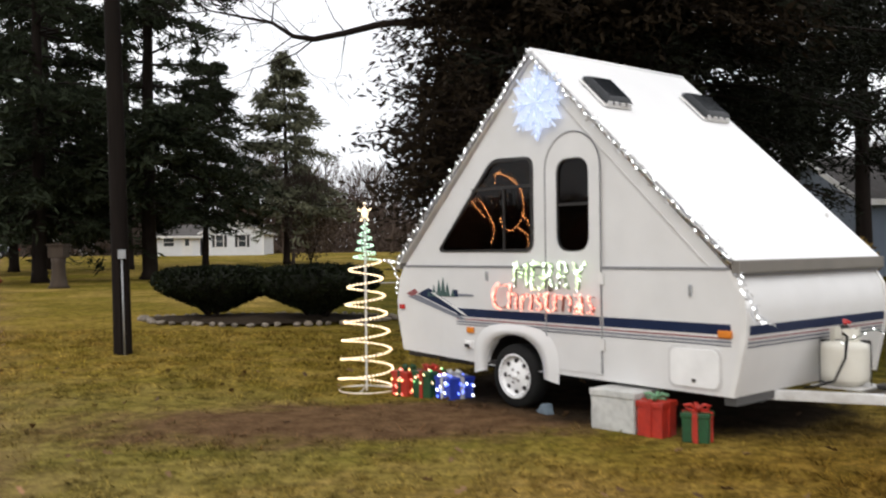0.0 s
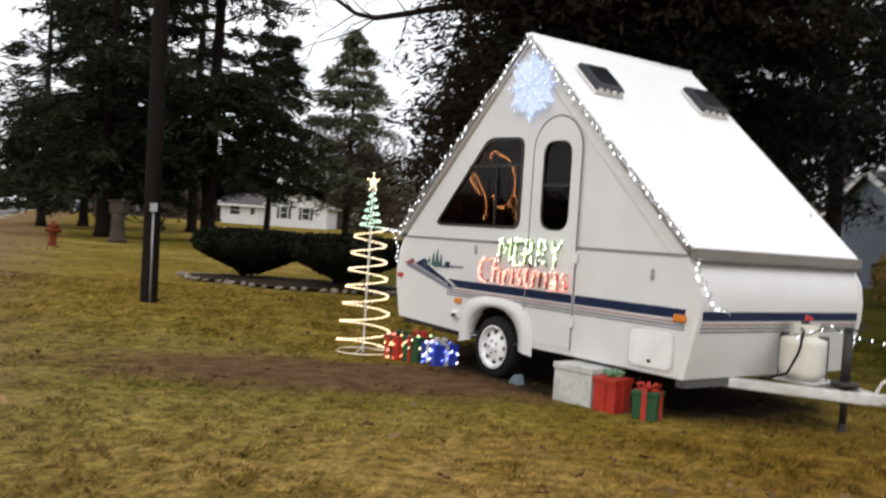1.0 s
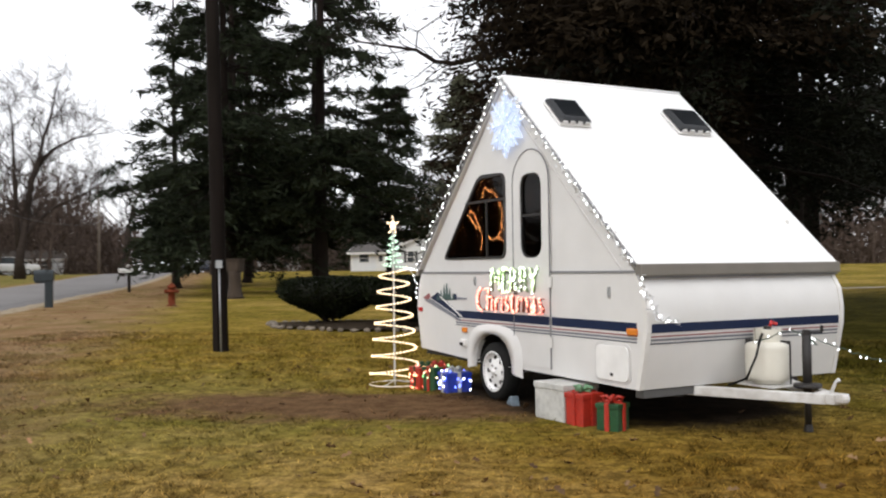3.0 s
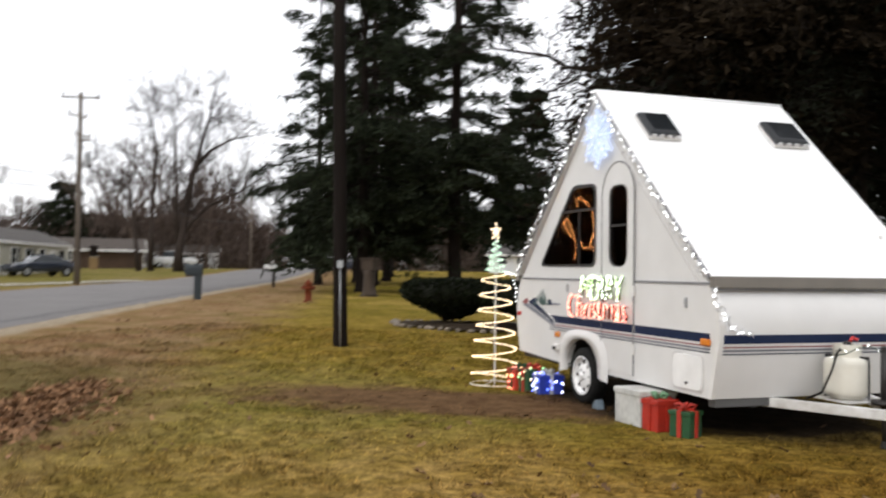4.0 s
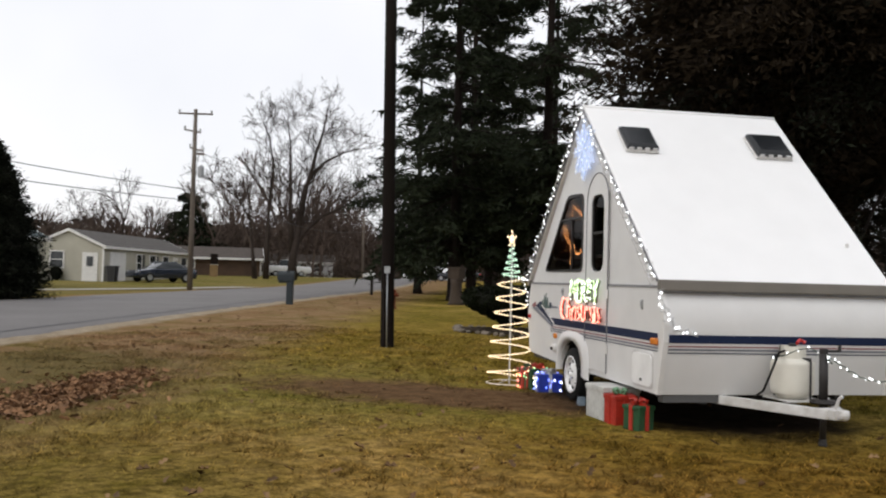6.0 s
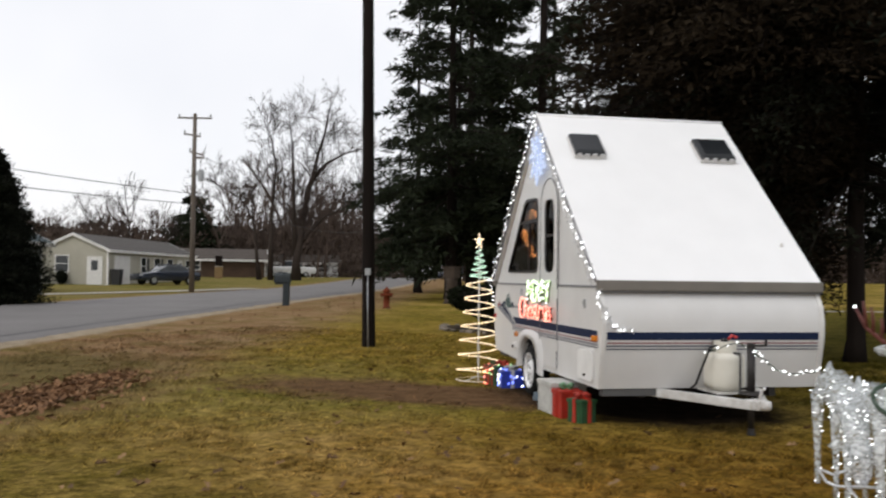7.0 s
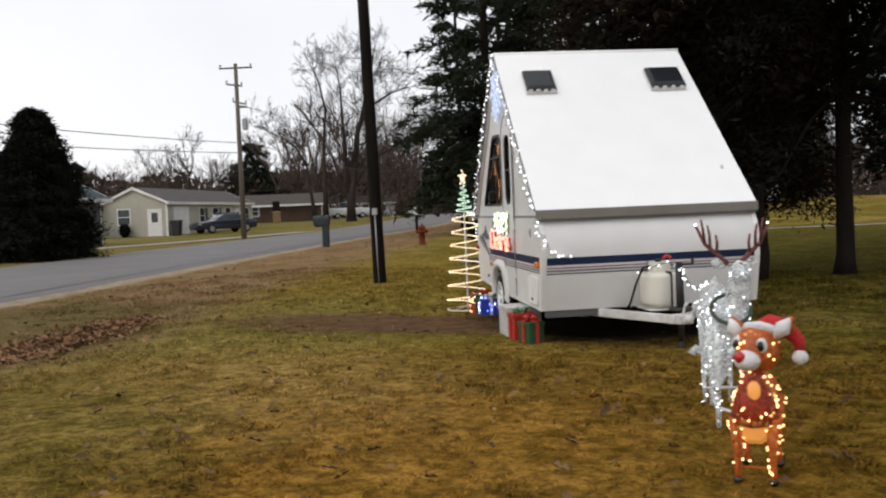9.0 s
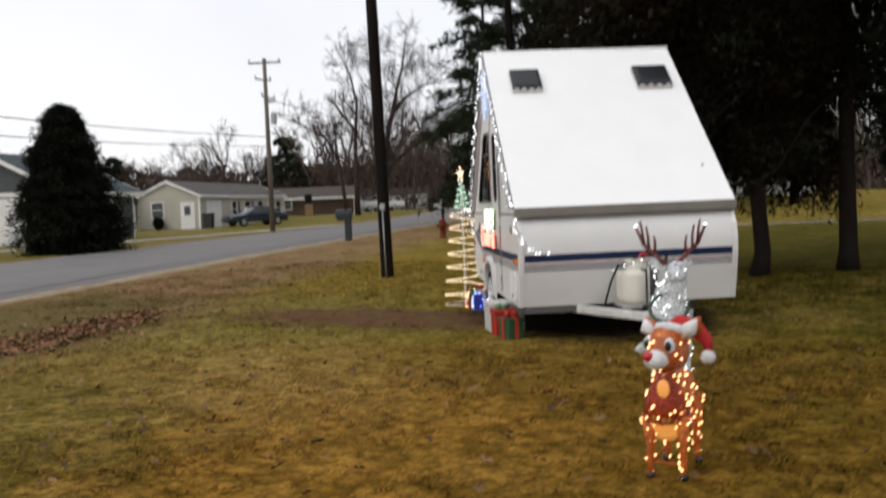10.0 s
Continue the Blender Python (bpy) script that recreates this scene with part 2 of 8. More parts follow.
ROCK = material("field stone", (0.26, 0.22, 0.17), (0.14, 0.12, 0.095), rough=0.9, scale=6, bump=0.4, per_object=0.3)
DRIFTLEAF = material("damp brown oak leaf", (0.130, 0.066, 0.032), (0.31, 0.175, 0.090), rough=0.85, scale=3, per_island=0.5, spec=0.2)
DRYLEAF = material("dry oak leaf", (0.075, 0.036, 0.015), (0.20, 0.125, 0.06), rough=0.85, scale=3, per_island=0.55, spec=0.2)
CONCRETE = material("pale concrete", (0.40, 0.37, 0.32), (0.32, 0.30, 0.26), rough=0.9, scale=3, bump=0.2)
MULCH = material("dark mulch", (0.035, 0.026, 0.018), (0.06, 0.045, 0.03), rough=1.0, scale=12, bump=0.8, bump_scale=40, spec=0.05)
WIREFRAME = material("white wire frame", (0.75, 0.77, 0.78), rough=0.4)
SILVERMESH = material("clear tinsel mesh", (0.90, 0.93, 0.93), (0.66, 0.72, 0.73), rough=0.18, scale=30, bump=0.5, bump_scale=90)


def holes(m, scale, low, high):
    """An open weave: the cloth thins out in small patches."""
    n, l = m.node_tree.nodes, m.node_tree.links
    co, q, r = n.new("ShaderNodeTexCoord"), n.new("ShaderNodeTexNoise"), n.new("ShaderNodeMapRange")
    q.inputs["Scale"].default_value, q.inputs["Detail"].default_value = scale, 2
    r.inputs["From Min"].default_value, r.inputs["From Max"].default_value = 0.40, 0.62
    r.inputs["To Min"].default_value, r.inputs["To Max"].default_value = low, high
    l.new(co.outputs["Object"], q.inputs["Vector"])
    l.new(q.outputs["Fac"], r.inputs["Value"])
    l.new(r.outputs[0], n["Principled BSDF"].inputs["Alpha"])


holes(SILVERMESH, 42, 0.14, 0.72)
ORANGEFUR = material("orange mesh cloth", (0.58, 0.135, 0.008), (0.42, 0.080, 0.005), rough=0.5, scale=25, bump=0.4, bump_scale=120)
DARKORANGE = material("rust red mesh cloth", (0.36, 0.030, 0.006), (0.22, 0.016, 0.004), rough=0.5, scale=25, bump=0.4, bump_scale=120)
WHITEPLUSH = material("white plush", (0.75, 0.74, 0.74), rough=0.9, scale=30, bump=0.5, bump_scale=120)
REDPLUSH = material("red plush", (0.5, 0.02, 0.02), (0.38, 0.015, 0.015), rough=0.9, scale=30, bump=0.4, bump_scale=120)
ANTLERRED = material("brown red antler cloth", (0.085, 0.020, 0.016), (0.14, 0.034, 0.026), rough=0.6, scale=20)
holes(ORANGEFUR, 55, 0.60, 0.95)
holes(DARKORANGE, 55, 0.60, 0.95)
EYEDARK = material("black eye", (0.01, 0.01, 0.01), rough=0.2)
BROWNLEAF = material("withered brown leaves", (0.060, 0.043, 0.030), (0.090, 0.066, 0.045), rough=0.9, per_island=0.4, spec=0.1)
YELLOWBUSH = material("dry yellow shrub", (0.22, 0.14, 0.03), (0.30, 0.20, 0.05), rough=0.9, per_island=0.4)

# ---- mesh helpers ----
class Build:
    """Collects vertices and faces of one mesh."""
    def __init__(self):
        self.v, self.f, self.m = [], [], []

    def add(self, verts, faces, mi=0, at=None):
        k = len(self.v)
        self.v += [tuple(at @ Vector(p)) for p in verts] if at is not None else [tuple(p) for p in verts]
        self.f += [tuple(i + k for i in f) for f in faces]
        self.m += [mi] * len(faces)
        return self

    def box(self, lo, hi, mi=0, at=None):
        (a, b, c), (d, e, g) = lo, hi
        return self.add([(a, b, c), (d, b, c), (d, e, c), (a, e, c), (a, b, g), (d, b, g), (d, e, g), (a, e, g)],
                        [(0, 3, 2, 1), (4, 5, 6, 7), (0, 1, 5, 4), (1, 2, 6, 5), (2, 3, 7, 6), (3, 0, 4, 7)], mi, at)

    def lathe(self, profile, n=20, mi=0, at=None, sx=1.0, sy=1.0, caps=True):
        """profile: (radius, height) from bottom to top, turned round z."""
        vs, fs = [], []
        for r, z in profile:
            for i in range(n):
                a = 2 * math.pi * i / n
                vs.append((r * math.cos(a) * sx, r * math.sin(a) * sy, z))
        for j in range(len(profile) - 1):
            for i in range(n):
                k = (i + 1) % n
                fs.append((j * n + i, j * n + k, (j + 1) * n + k, (j + 1) * n + i))
        if caps:
            fs.append(tuple(range(n - 1, -1, -1)))
            fs.append(tuple((len(profile) - 1) * n + i for i in range(n)))
        return self.add(vs, fs, mi, at)

    def tube(self, path, radius, n=6, mi=0, at=None, closed=False):
        pts = [Vector(p) for p in path]
        rad = radius if isinstance(radius, (list, tuple)) else [radius] * len(pts)
        vs, fs, ref = [], [], None
        for i, p in enumerate(pts):
            a = pts[(i - 1) % len(pts)] if closed or i > 0 else p
            b = pts[(i + 1) % len(pts)] if closed or i < len(pts) - 1 else p
            d = (b - a).normalized()
            if ref is None or abs(ref.dot(d)) > 0.98:
                ref = Vector((0, 0, 1)) if abs(d.z) < 0.9 else Vector((1, 0, 0))
            s = d.cross(ref).normalized()
            ref = s.cross(d).normalized()
            for k in range(n):
                w = 2 * math.pi * k / n
                vs.append(p + (s * math.cos(w) + ref * math.sin(w)) * rad[i])
        last = len(pts) if closed else len(pts) - 1
        for i in range(last):
            j = (i + 1) % len(pts)
            for k in range(n):
                q = (k + 1) % n
                fs.append((i * n + k, i * n + q, j * n + q, j * n + k))
        if not closed:
            fs += [tuple(range(n - 1, -1, -1)), tuple((len(pts) - 1) * n + k for k in range(n))]
        return self.add(vs, fs, mi, at)

    def ball(self, c, r, mi=0, seg=8, rings=6, at=None, sx=1, sy=1, sz=1):
        prof = [(max(r * math.sin(math.pi * j / rings), r * 0.02), -r * math.cos(math.pi * j / rings)) for j in range(rings + 1)]
        m = Matrix.Translation(c) @ Matrix.Diagonal((sx, sy, sz, 1))
        return self.lathe(prof, seg, mi, at @ m if at is not None else m)

    def prism(self, poly, depth, mi=0, at=None):
        """poly in the xy plane, drawn out along +z by depth."""
        n = len(poly)
        vs = [(x, y, 0) for x, y in poly] + [(x, y, depth) for x, y in poly]
        fs = [tuple(range(n - 1, -1, -1)), tuple(range(n, 2 * n))] + [(i, (i + 1) % n, n + (i + 1) % n, n + i) for i in range(n)]
        return self.add(vs, fs, mi, at)


def data_of(name, b, mats, bevel=0.0, smooth=False):
    me = bpy.data.meshes.new(name)
    me.from_pydata(b.v, [], b.f)
    mats = mats if isinstance(mats, (list, tuple)) else [mats]
    for q in mats:
        me.materials.append(q)
    if any(b.m):
        me.polygons.foreach_set("material_index", b.m)
    bm = bmesh.new()
    bm.from_mesh(me)
    bmesh.ops.recalc_face_normals(bm, faces=bm.faces)
    if bevel:
        sharp = [e for e in bm.edges if len(e.link_faces) == 2 and e.calc_face_angle(0) > 0.6]
        bmesh.ops.bevel(bm, geom=sharp, offset=bevel, segments=2, affect="EDGES", profile=0.6)
    for f in bm.faces:
        f.smooth = smooth
    bm.to_mesh(me)
    bm.free()
    return me


def part(name, b, mats, parent, label="", bevel=0.0, smooth=False, at=None):
    """One mesh object under a thing or a part."""
    ob = new(name, b if isinstance(b, bpy.types.Mesh) else data_of(name, b, mats, bevel, smooth))
    ob.parent = parent
    if at is not None:
        ob.matrix_basis = at
    return tagged(ob, label)


def thing(name, at, label, category, group="", kind=""):
    ob = new(name)
    ob.empty_display_size = 0.2
    ob.matrix_basis = at
    return tagged(ob, label, category, group, kind)


def single(name, b, mats, at, label, category, group="", kind="", bevel=0.0, smooth=False):
    ob = new(name, data_of(name, b, mats, bevel, smooth))
    ob.matrix_basis = at
    return tagged(ob, label, category, group, kind)


def plate(name, outer, holes, thick, to3, mats, bevel=0.0):
    """A sheet with openings through it. to3(x, y, d) puts a corner of the sheet at depth d into space."""
    bm = bmesh.new()
    loops = []
    for loop in (outer, *holes):
        vs = [bm.verts.new((x, y, 0)) for x, y in loop]
        loops.append(vs)
        for i in range(len(vs)):
            bm.edges.new((vs[i], vs[(i + 1) % len(vs)]))
    bmesh.ops.triangle_fill(bm, edges=bm.edges[:], use_beauty=True)
    faces = bm.faces[:]
    ret = bmesh.ops.extrude_face_region(bm, geom=faces)
    for g in ret["geom"]:
        if isinstance(g, bmesh.types.BMVert):
            g.co.z += thick
    for vt in bm.verts:
        vt.co = Vector(to3(vt.co.x, vt.co.y, vt.co.z))
    bmesh.ops.recalc_face_normals(bm, faces=bm.faces)
    me = bpy.data.meshes.new(name)
    bm.to_mesh(me)
    bm.free()
    for q in (mats if isinstance(mats, (list, tuple)) else [mats]):
        me.materials.append(q)
    return me


def rounded(points, r, n=5):
    """A polygon with its corners rounded."""
    out = []
    k = len(points)
    for i in range(k):
        p, a, b = Vector(points[i]), Vector(points[i - 1]), Vector(points[(i + 1) % k])
        da, db = (a - p), (b - p)
        q = min(r, da.length * 0.45, db.length * 0.45)
        s, e = p + da.normalized() * q, p + db.normalized() * q
        for j in range(n + 1):
            t = j / n
            out.append(tuple(s * (1 - t) ** 2 + p * 2 * t * (1 - t) + e * t * t))
    return out


def smooth01(a, b, x):
    t = min(1.0, max(0.0, (x - a) / (b - a)))
    return t * t * (3 - 2 * t)


# ---- ground ----
ROAD_P, ROAD_D, ROAD_N = (-8.45, 6.0), (-0.502, 0.865), (-0.865, -0.502)


def road_s(x, y):
    return (x - ROAD_P[0]) * ROAD_N[0] + (y - ROAD_P[1]) * ROAD_N[1]


def road_xy(s, t):
    return (ROAD_P[0] + s * ROAD_N[0] + t * ROAD_D[0], ROAD_P[1] + s * ROAD_N[1] + t * ROAD_D[1])


def ground_z(x, y):
    s = road_s(x, y)
    r = math.hypot(x - 3, y + 1)
    z = 0.5 * (1 - math.exp(-(r - 8) / 30)) if r > 8 else 0.0
    z += 0.65 * smooth01(55, 105, r)
    z -= 0.07 * math.exp(-((s + 3.5) / 1.0) ** 2) * smooth01(14, 6, y)
    z -= 0.10 * math.exp(-((x + 0.75) ** 2 + (y - 8.5) ** 2) / 0.9)
    return z


def graded(lo, hi, fine_lo, fine_hi, step):
    out, x, g = [], fine_lo, step
    while x < fine_hi:
        out.append(x)
        x += step
    while x < hi:
        out.append(x)
        g *= 1.22
        x += g
    out.append(hi)
    x, g, low = fine_lo - step, step, []
    while x > lo:
        low.append(x)
        g *= 1.22
        x -= g
    low.append(lo)
    return low[::-1] + out


def make_ground():
    xs, ys = graded(-1500, 1500, -13, 10, 0.22), graded(-400, 2200, -3, 19, 0.22)
    vs, fs = [], []
    for y in ys:
        for x in xs:
            near = smooth01(40, 10, math.hypot(x - 2, y - 6))
            bumpy = (noise.noise(Vector((x * 1.3, y * 1.3, 0))) * 0.012 + noise.noise(Vector((x * 0.35, y * 0.35, 3))) * 0.02) * near
            s = road_s(x, y)
            dip = -0.04 * smooth01(-0.1, 0.3, s) * smooth01(7.1, 6.7, s)
            vs.append((x, y, ground_z(x, y) + bumpy + dip))
    w = len(xs)
    for j in range(len(ys) - 1):
        for i in range(w - 1):
            fs.append((j * w + i, j * w + i + 1, (j + 1) * w + i + 1, (j + 1) * w + i))
    me = bpy.data.meshes.new("ground")
    me.from_pydata(vs, [], fs)
    me.polygons.foreach_set("use_smooth", [True] * len(fs))
    m = bpy.data.materials.new("winter lawn")
    m.use_nodes = True
    n, l = m.node_tree.nodes, m.node_tree.links
    b = n["Principled BSDF"]
    b.inputs["Roughness"].default_value, b.inputs["Specular IOR Level"].default_value = 1.0, 0.02
    co = n.new("ShaderNodeTexCoord")

    def tex(scale, detail=4, rough=0.6):
        q = n.new("ShaderNodeTexNoise")
        q.inputs["Scale"].default_value, q.inputs["Detail"].default_value, q.inputs["Roughness"].default_value = scale, detail, rough
        l.new(co.outputs["Object"], q.inputs["Vector"])
        return q.outputs["Fac"]

    def ramp(value, lo, hi):
        q = n.new("ShaderNodeMapRange")
        q.interpolation_type = "SMOOTHSTEP"
        q.inputs["From Min"].default_value, q.inputs["From Max"].default_value = lo, hi
        l.new(value, q.inputs["Value"])
        return q.outputs[0]

    def mix(f, a, c):
        q = n.new("ShaderNodeMix")
        q.data_type = "RGBA"
        if isinstance(f, float):
            q.inputs[0].default_value = f
        else:
            l.new(f, q.inputs[0])
        for k, v in ((6, a), (7, c)):
            if isinstance(v, tuple):
                q.inputs[k].default_value = (*v, 1)
            else:
                l.new(v, q.inputs[k])
        return q.outputs[2]

    def calc(op, a, c=0.0):
        q = n.new("ShaderNodeMath")
        q.operation = op
        for k, v in ((0, a), (1, c)):
            if isinstance(v, float):
                q.inputs[k].default_value = v
            else:
                l.new(v, q.inputs[k])
        return q.outputs[0]

    def patch(cx, cy, rx, ry, turn, lo, hi, wob=0.5):
        q = n.new("ShaderNodeMapping")
        q.vector_type = "TEXTURE"
        q.inputs["Location"].default_value = (cx, cy, 0)
        q.inputs["Rotation"].default_value = (0, 0, radians(turn))
        q.inputs["Scale"].default_value = (rx, ry, 1000)
        l.new(co.outputs["Object"], q.inputs["Vector"])
        ln = n.new("ShaderNodeVectorMath")
        ln.operation = "LENGTH"
        l.new(q.outputs[0], ln.inputs[0])
        d = calc("ADD", ln.outputs["Value"], calc("MULTIPLY", calc("SUBTRACT", tex(1.6, 5, 0.7), 0.5), wob * 2))
        return ramp(d, hi, lo)

    sdot = n.new("ShaderNodeVectorMath")
    sdot.operation = "DOT_PRODUCT"
    sdot.inputs[1].default_value = (ROAD_N[0], ROAD_N[1], 0)
    l.new(co.outputs["Object"], sdot.inputs[0])
    s = calc("SUBTRACT", sdot.outputs["Value"], ROAD_P[0] * ROAD_N[0] + ROAD_P[1] * ROAD_N[1])
    straw, green, olive = (0.300, 0.216, 0.066), (0.120, 0.108, 0.014), (0.168, 0.128, 0.024)
    lawn = mix(ramp(tex(0.55, 5, 0.65), 0.38, 0.62), olive, straw)
    lawn = mix(ramp(tex(0.22, 3), 0.40, 0.60), lawn, mix(ramp(tex(3.0, 5, 0.7), 0.35, 0.65), green, olive))
    lawn = mix(patch(-4.2, 12.0, 5.0, 7.5, 32, 0.5, 1.1), lawn, mix(ramp(tex(2.2, 5), 0.35, 0.7), (0.178, 0.134, 0.024), (0.262, 0.184, 0.046)))
    # greener turf, also painted darker for the shade of the evergreens
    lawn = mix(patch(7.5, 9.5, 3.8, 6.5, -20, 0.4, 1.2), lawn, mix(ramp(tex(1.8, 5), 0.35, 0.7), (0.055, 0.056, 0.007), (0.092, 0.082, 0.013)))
    lawn = mix(calc("MULTIPLY", patch(-3.2, 5.2, 4.6, 4.0, 20, 0.45, 1.15), 0.55), lawn, mix(ramp(tex(1.5, 5), 0.35, 0.65), (0.126, 0.122, 0.029), (0.204, 0.174, 0.060)))
    lawn = mix(calc("MULTIPLY", patch(4.4, 2.6, 6.0, 4.6, 25, 0.4, 1.15), 0.9), lawn, mix(ramp(tex(3.2, 5, 0.7), 0.34, 0.66), (0.150, 0.078, 0.010), (0.290, 0.157, 0.032)))
    lawn = mix(calc("MULTIPLY", patch(0.4, 3.0, 3.0, 2.4, 15, 0.3, 1.15), 0.6), lawn, mix(ramp(tex(3.6, 5, 0.7), 0.34, 0.66), (0.205, 0.140, 0.040), (0.37, 0.256, 0.100)))
    lawn = mix(calc("MULTIPLY", patch(0.9, 1.2, 3.0, 1.7, -35, 0.4, 1.2), 0.9), lawn, mix(ramp(tex(3.1, 5, 0.7), 0.34, 0.66), (0.100, 0.080, 0.014), (0.190, 0.140, 0.040)))
    lawn = mix(calc("MULTIPLY", patch(3.6, 5.2, 2.6, 1.7, 20, 0.4, 1.2), 0.5), lawn, mix(ramp(tex(3.3, 5, 0.7), 0.34, 0.66), (0.092, 0.064, 0.010), (0.180, 0.116, 0.029)))
    lawn = mix(calc("MULTIPLY", patch(6.6, 3.6, 2.7, 2.6, 10, 0.4, 1.2), 0.8), lawn, mix(ramp(tex(3.0, 5, 0.7), 0.34, 0.66), (0.094, 0.060, 0.007), (0.172, 0.110, 0.021)))
    # these two patches paint the evergreens' shade onto the back lawn
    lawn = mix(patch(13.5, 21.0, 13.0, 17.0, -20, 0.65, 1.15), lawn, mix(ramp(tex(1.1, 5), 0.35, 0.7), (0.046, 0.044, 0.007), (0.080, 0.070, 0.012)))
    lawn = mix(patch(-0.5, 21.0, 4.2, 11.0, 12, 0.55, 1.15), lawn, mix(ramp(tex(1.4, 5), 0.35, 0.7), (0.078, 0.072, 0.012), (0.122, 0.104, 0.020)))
    mott = mix(ramp(tex(2.6, 4, 0.65), 0.36, 0.62), (0.85, 0.84, 0.82), (1.13, 1.12, 1.10))
    clod = mix(ramp(tex(10.0, 5, 0.72), 0.38, 0.60), (0.50, 0.48, 0.45), (1.36, 1.35, 1.31))
    mc = n.new("ShaderNodeMix")
    mc.data_type, mc.blend_type = "RGBA", "MULTIPLY"
    mc.inputs[0].default_value = 0.9
    l.new(mott, mc.inputs[6])
    l.new(clod, mc.inputs[7])
    mott = mc.outputs[2]
    mm = n.new("ShaderNodeMix")
    mm.data_type, mm.blend_type = "RGBA", "MULTIPLY"
    mm.inputs[0].default_value = 0.85
    l.new(lawn, mm.inputs[6])
    l.new(mott, mm.inputs[7])
    lawn = mm.outputs[2]
    verge = mix(ramp(tex(1.2, 5, 0.7), 0.35, 0.65), (0.265, 0.176, 0.098), mix(ramp(tex(0.8, 4, 0.6), 0.4, 0.6), (0.140, 0.108, 0.036), (0.190, 0.112, 0.056)))
    sw = calc("ADD", s, calc("MULTIPLY", calc("SUBTRACT", tex(0.5, 4), 0.5), 3.0))
    lawn = mix(calc("MULTIPLY", ramp(sw, -5.2, -3.2), ramp(s, 8.2, 7.2)), lawn, verge)
    lawn = mix(calc("MULTIPLY", ramp(sw, 7.0, 8.5), 0.85), lawn, mix(ramp(tex(0.15, 4), 0.4, 0.6), (0.135, 0.125, 0.035), (0.18, 0.15, 0.06)))
    lawn = mix(calc("MULTIPLY", patch(-5.0, 4.6, 3.6, 2.0, 123, 0.5, 1.15), 0.85), lawn, mix(ramp(tex(2.4, 5, 0.7), 0.35, 0.65), (0.096, 0.080, 0.030), (0.165, 0.126, 0.053)))
    shoulder = mix(ramp(tex(4.0, 4), 0.3, 0.7), (0.26, 0.21, 0.15), (0.36, 0.31, 0.24))
    sw2 = calc("ADD", s, calc("MULTIPLY", calc("SUBTRACT", tex(1.4, 4), 0.5), 0.7))
    lawn = mix(calc("MULTIPLY", ramp(sw2, -0.80, -0.42), ramp(s, 7.3, 7.0)), lawn, shoulder)
    dirt = mix(ramp(tex(5.0, 5, 0.7), 0.3, 0.7), (0.082, 0.047, 0.024), (0.165, 0.100, 0.052))
    # near-black brown painted under the camper in place of its shade
    camper_shade = mix(ramp(tex(5.0, 5, 0.7), 0.3, 0.7), (0.017, 0.012, 0.008), (0.033, 0.024, 0.016))
    lawn = mix(patch(-0.35, 6.75, 2.6, 1.05, 12, 0.55, 1.15, 0.70), lawn, dirt)
    lawn = mix(patch(1.55, 7.85, 2.25, 1.35, 134.5, 0.75, 1.1, 0.3), lawn, camper_shade)
    fleck = mix(ramp(tex(38.0, 3, 0.8), 0.34, 0.68), (0.72, 0.70, 0.67), (1.30, 1.28, 1.24))
    mul = n.new("ShaderNodeMix")
    mul.data_type, mul.blend_type = "RGBA", "MULTIPLY"
    mul.inputs[0].default_value = 0.9
    l.new(lawn, mul.inputs[6])
    l.new(fleck, mul.inputs[7])
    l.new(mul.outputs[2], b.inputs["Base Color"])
    bp = n.new("ShaderNodeBump")
    bp.inputs["Strength"].default_value, bp.inputs["Distance"].default_value = 0.7, 0.03
    l.new(calc("ADD", tex(26.0, 5, 0.8), calc("MULTIPLY", tex(7.0, 4, 0.7), 2.2)), bp.inputs["Height"])
    l.new(bp.outputs[0], b.inputs["Normal"])
    me.materials.append(m)
    # the blades take the lawn's colours, each a little lighter or darker
    blade = m.copy()
    blade.name = "lawn blades"
    bn, bl = blade.node_tree.nodes, blade.node_tree.links
    pb = bn["Principled BSDF"]
    src = pb.inputs["Base Color"].links[0].from_socket
    geo, rg, sc = bn.new("ShaderNodeNewGeometry"), bn.new("ShaderNodeMapRange"), bn.new("ShaderNodeVectorMath")
    sc.operation = "SCALE"
    rg.inputs["To Min"].default_value, rg.inputs["To Max"].default_value = 0.35, 2.3
    bl.new(geo.outputs["Random Per Island"], rg.inputs["Value"])
    bl.new(src, sc.inputs[0])
    bl.new(rg.outputs[0], sc.inputs["Scale"])
    bl.new(sc.outputs[0], pb.inputs["Base Color"])
    thin, both = bn.new("ShaderNodeBsdfTranslucent"), bn.new("ShaderNodeMixShader")
    both.inputs[0].default_value = 0.5
    bl.new(sc.outputs[0], thin.inputs["Color"])
    bl.new(pb.outputs[0], both.inputs[1])
    bl.new(thin.outputs[0], both.inputs[2])
    bl.new(both.outputs[0], bn["Material Output"].inputs["Surface"])
    ob = new("ground", me)
    return tagged(ob, "dormant winter lawn, straw and olive, with bare dirt and painted shade", "ground", kind="structure")


make_ground()


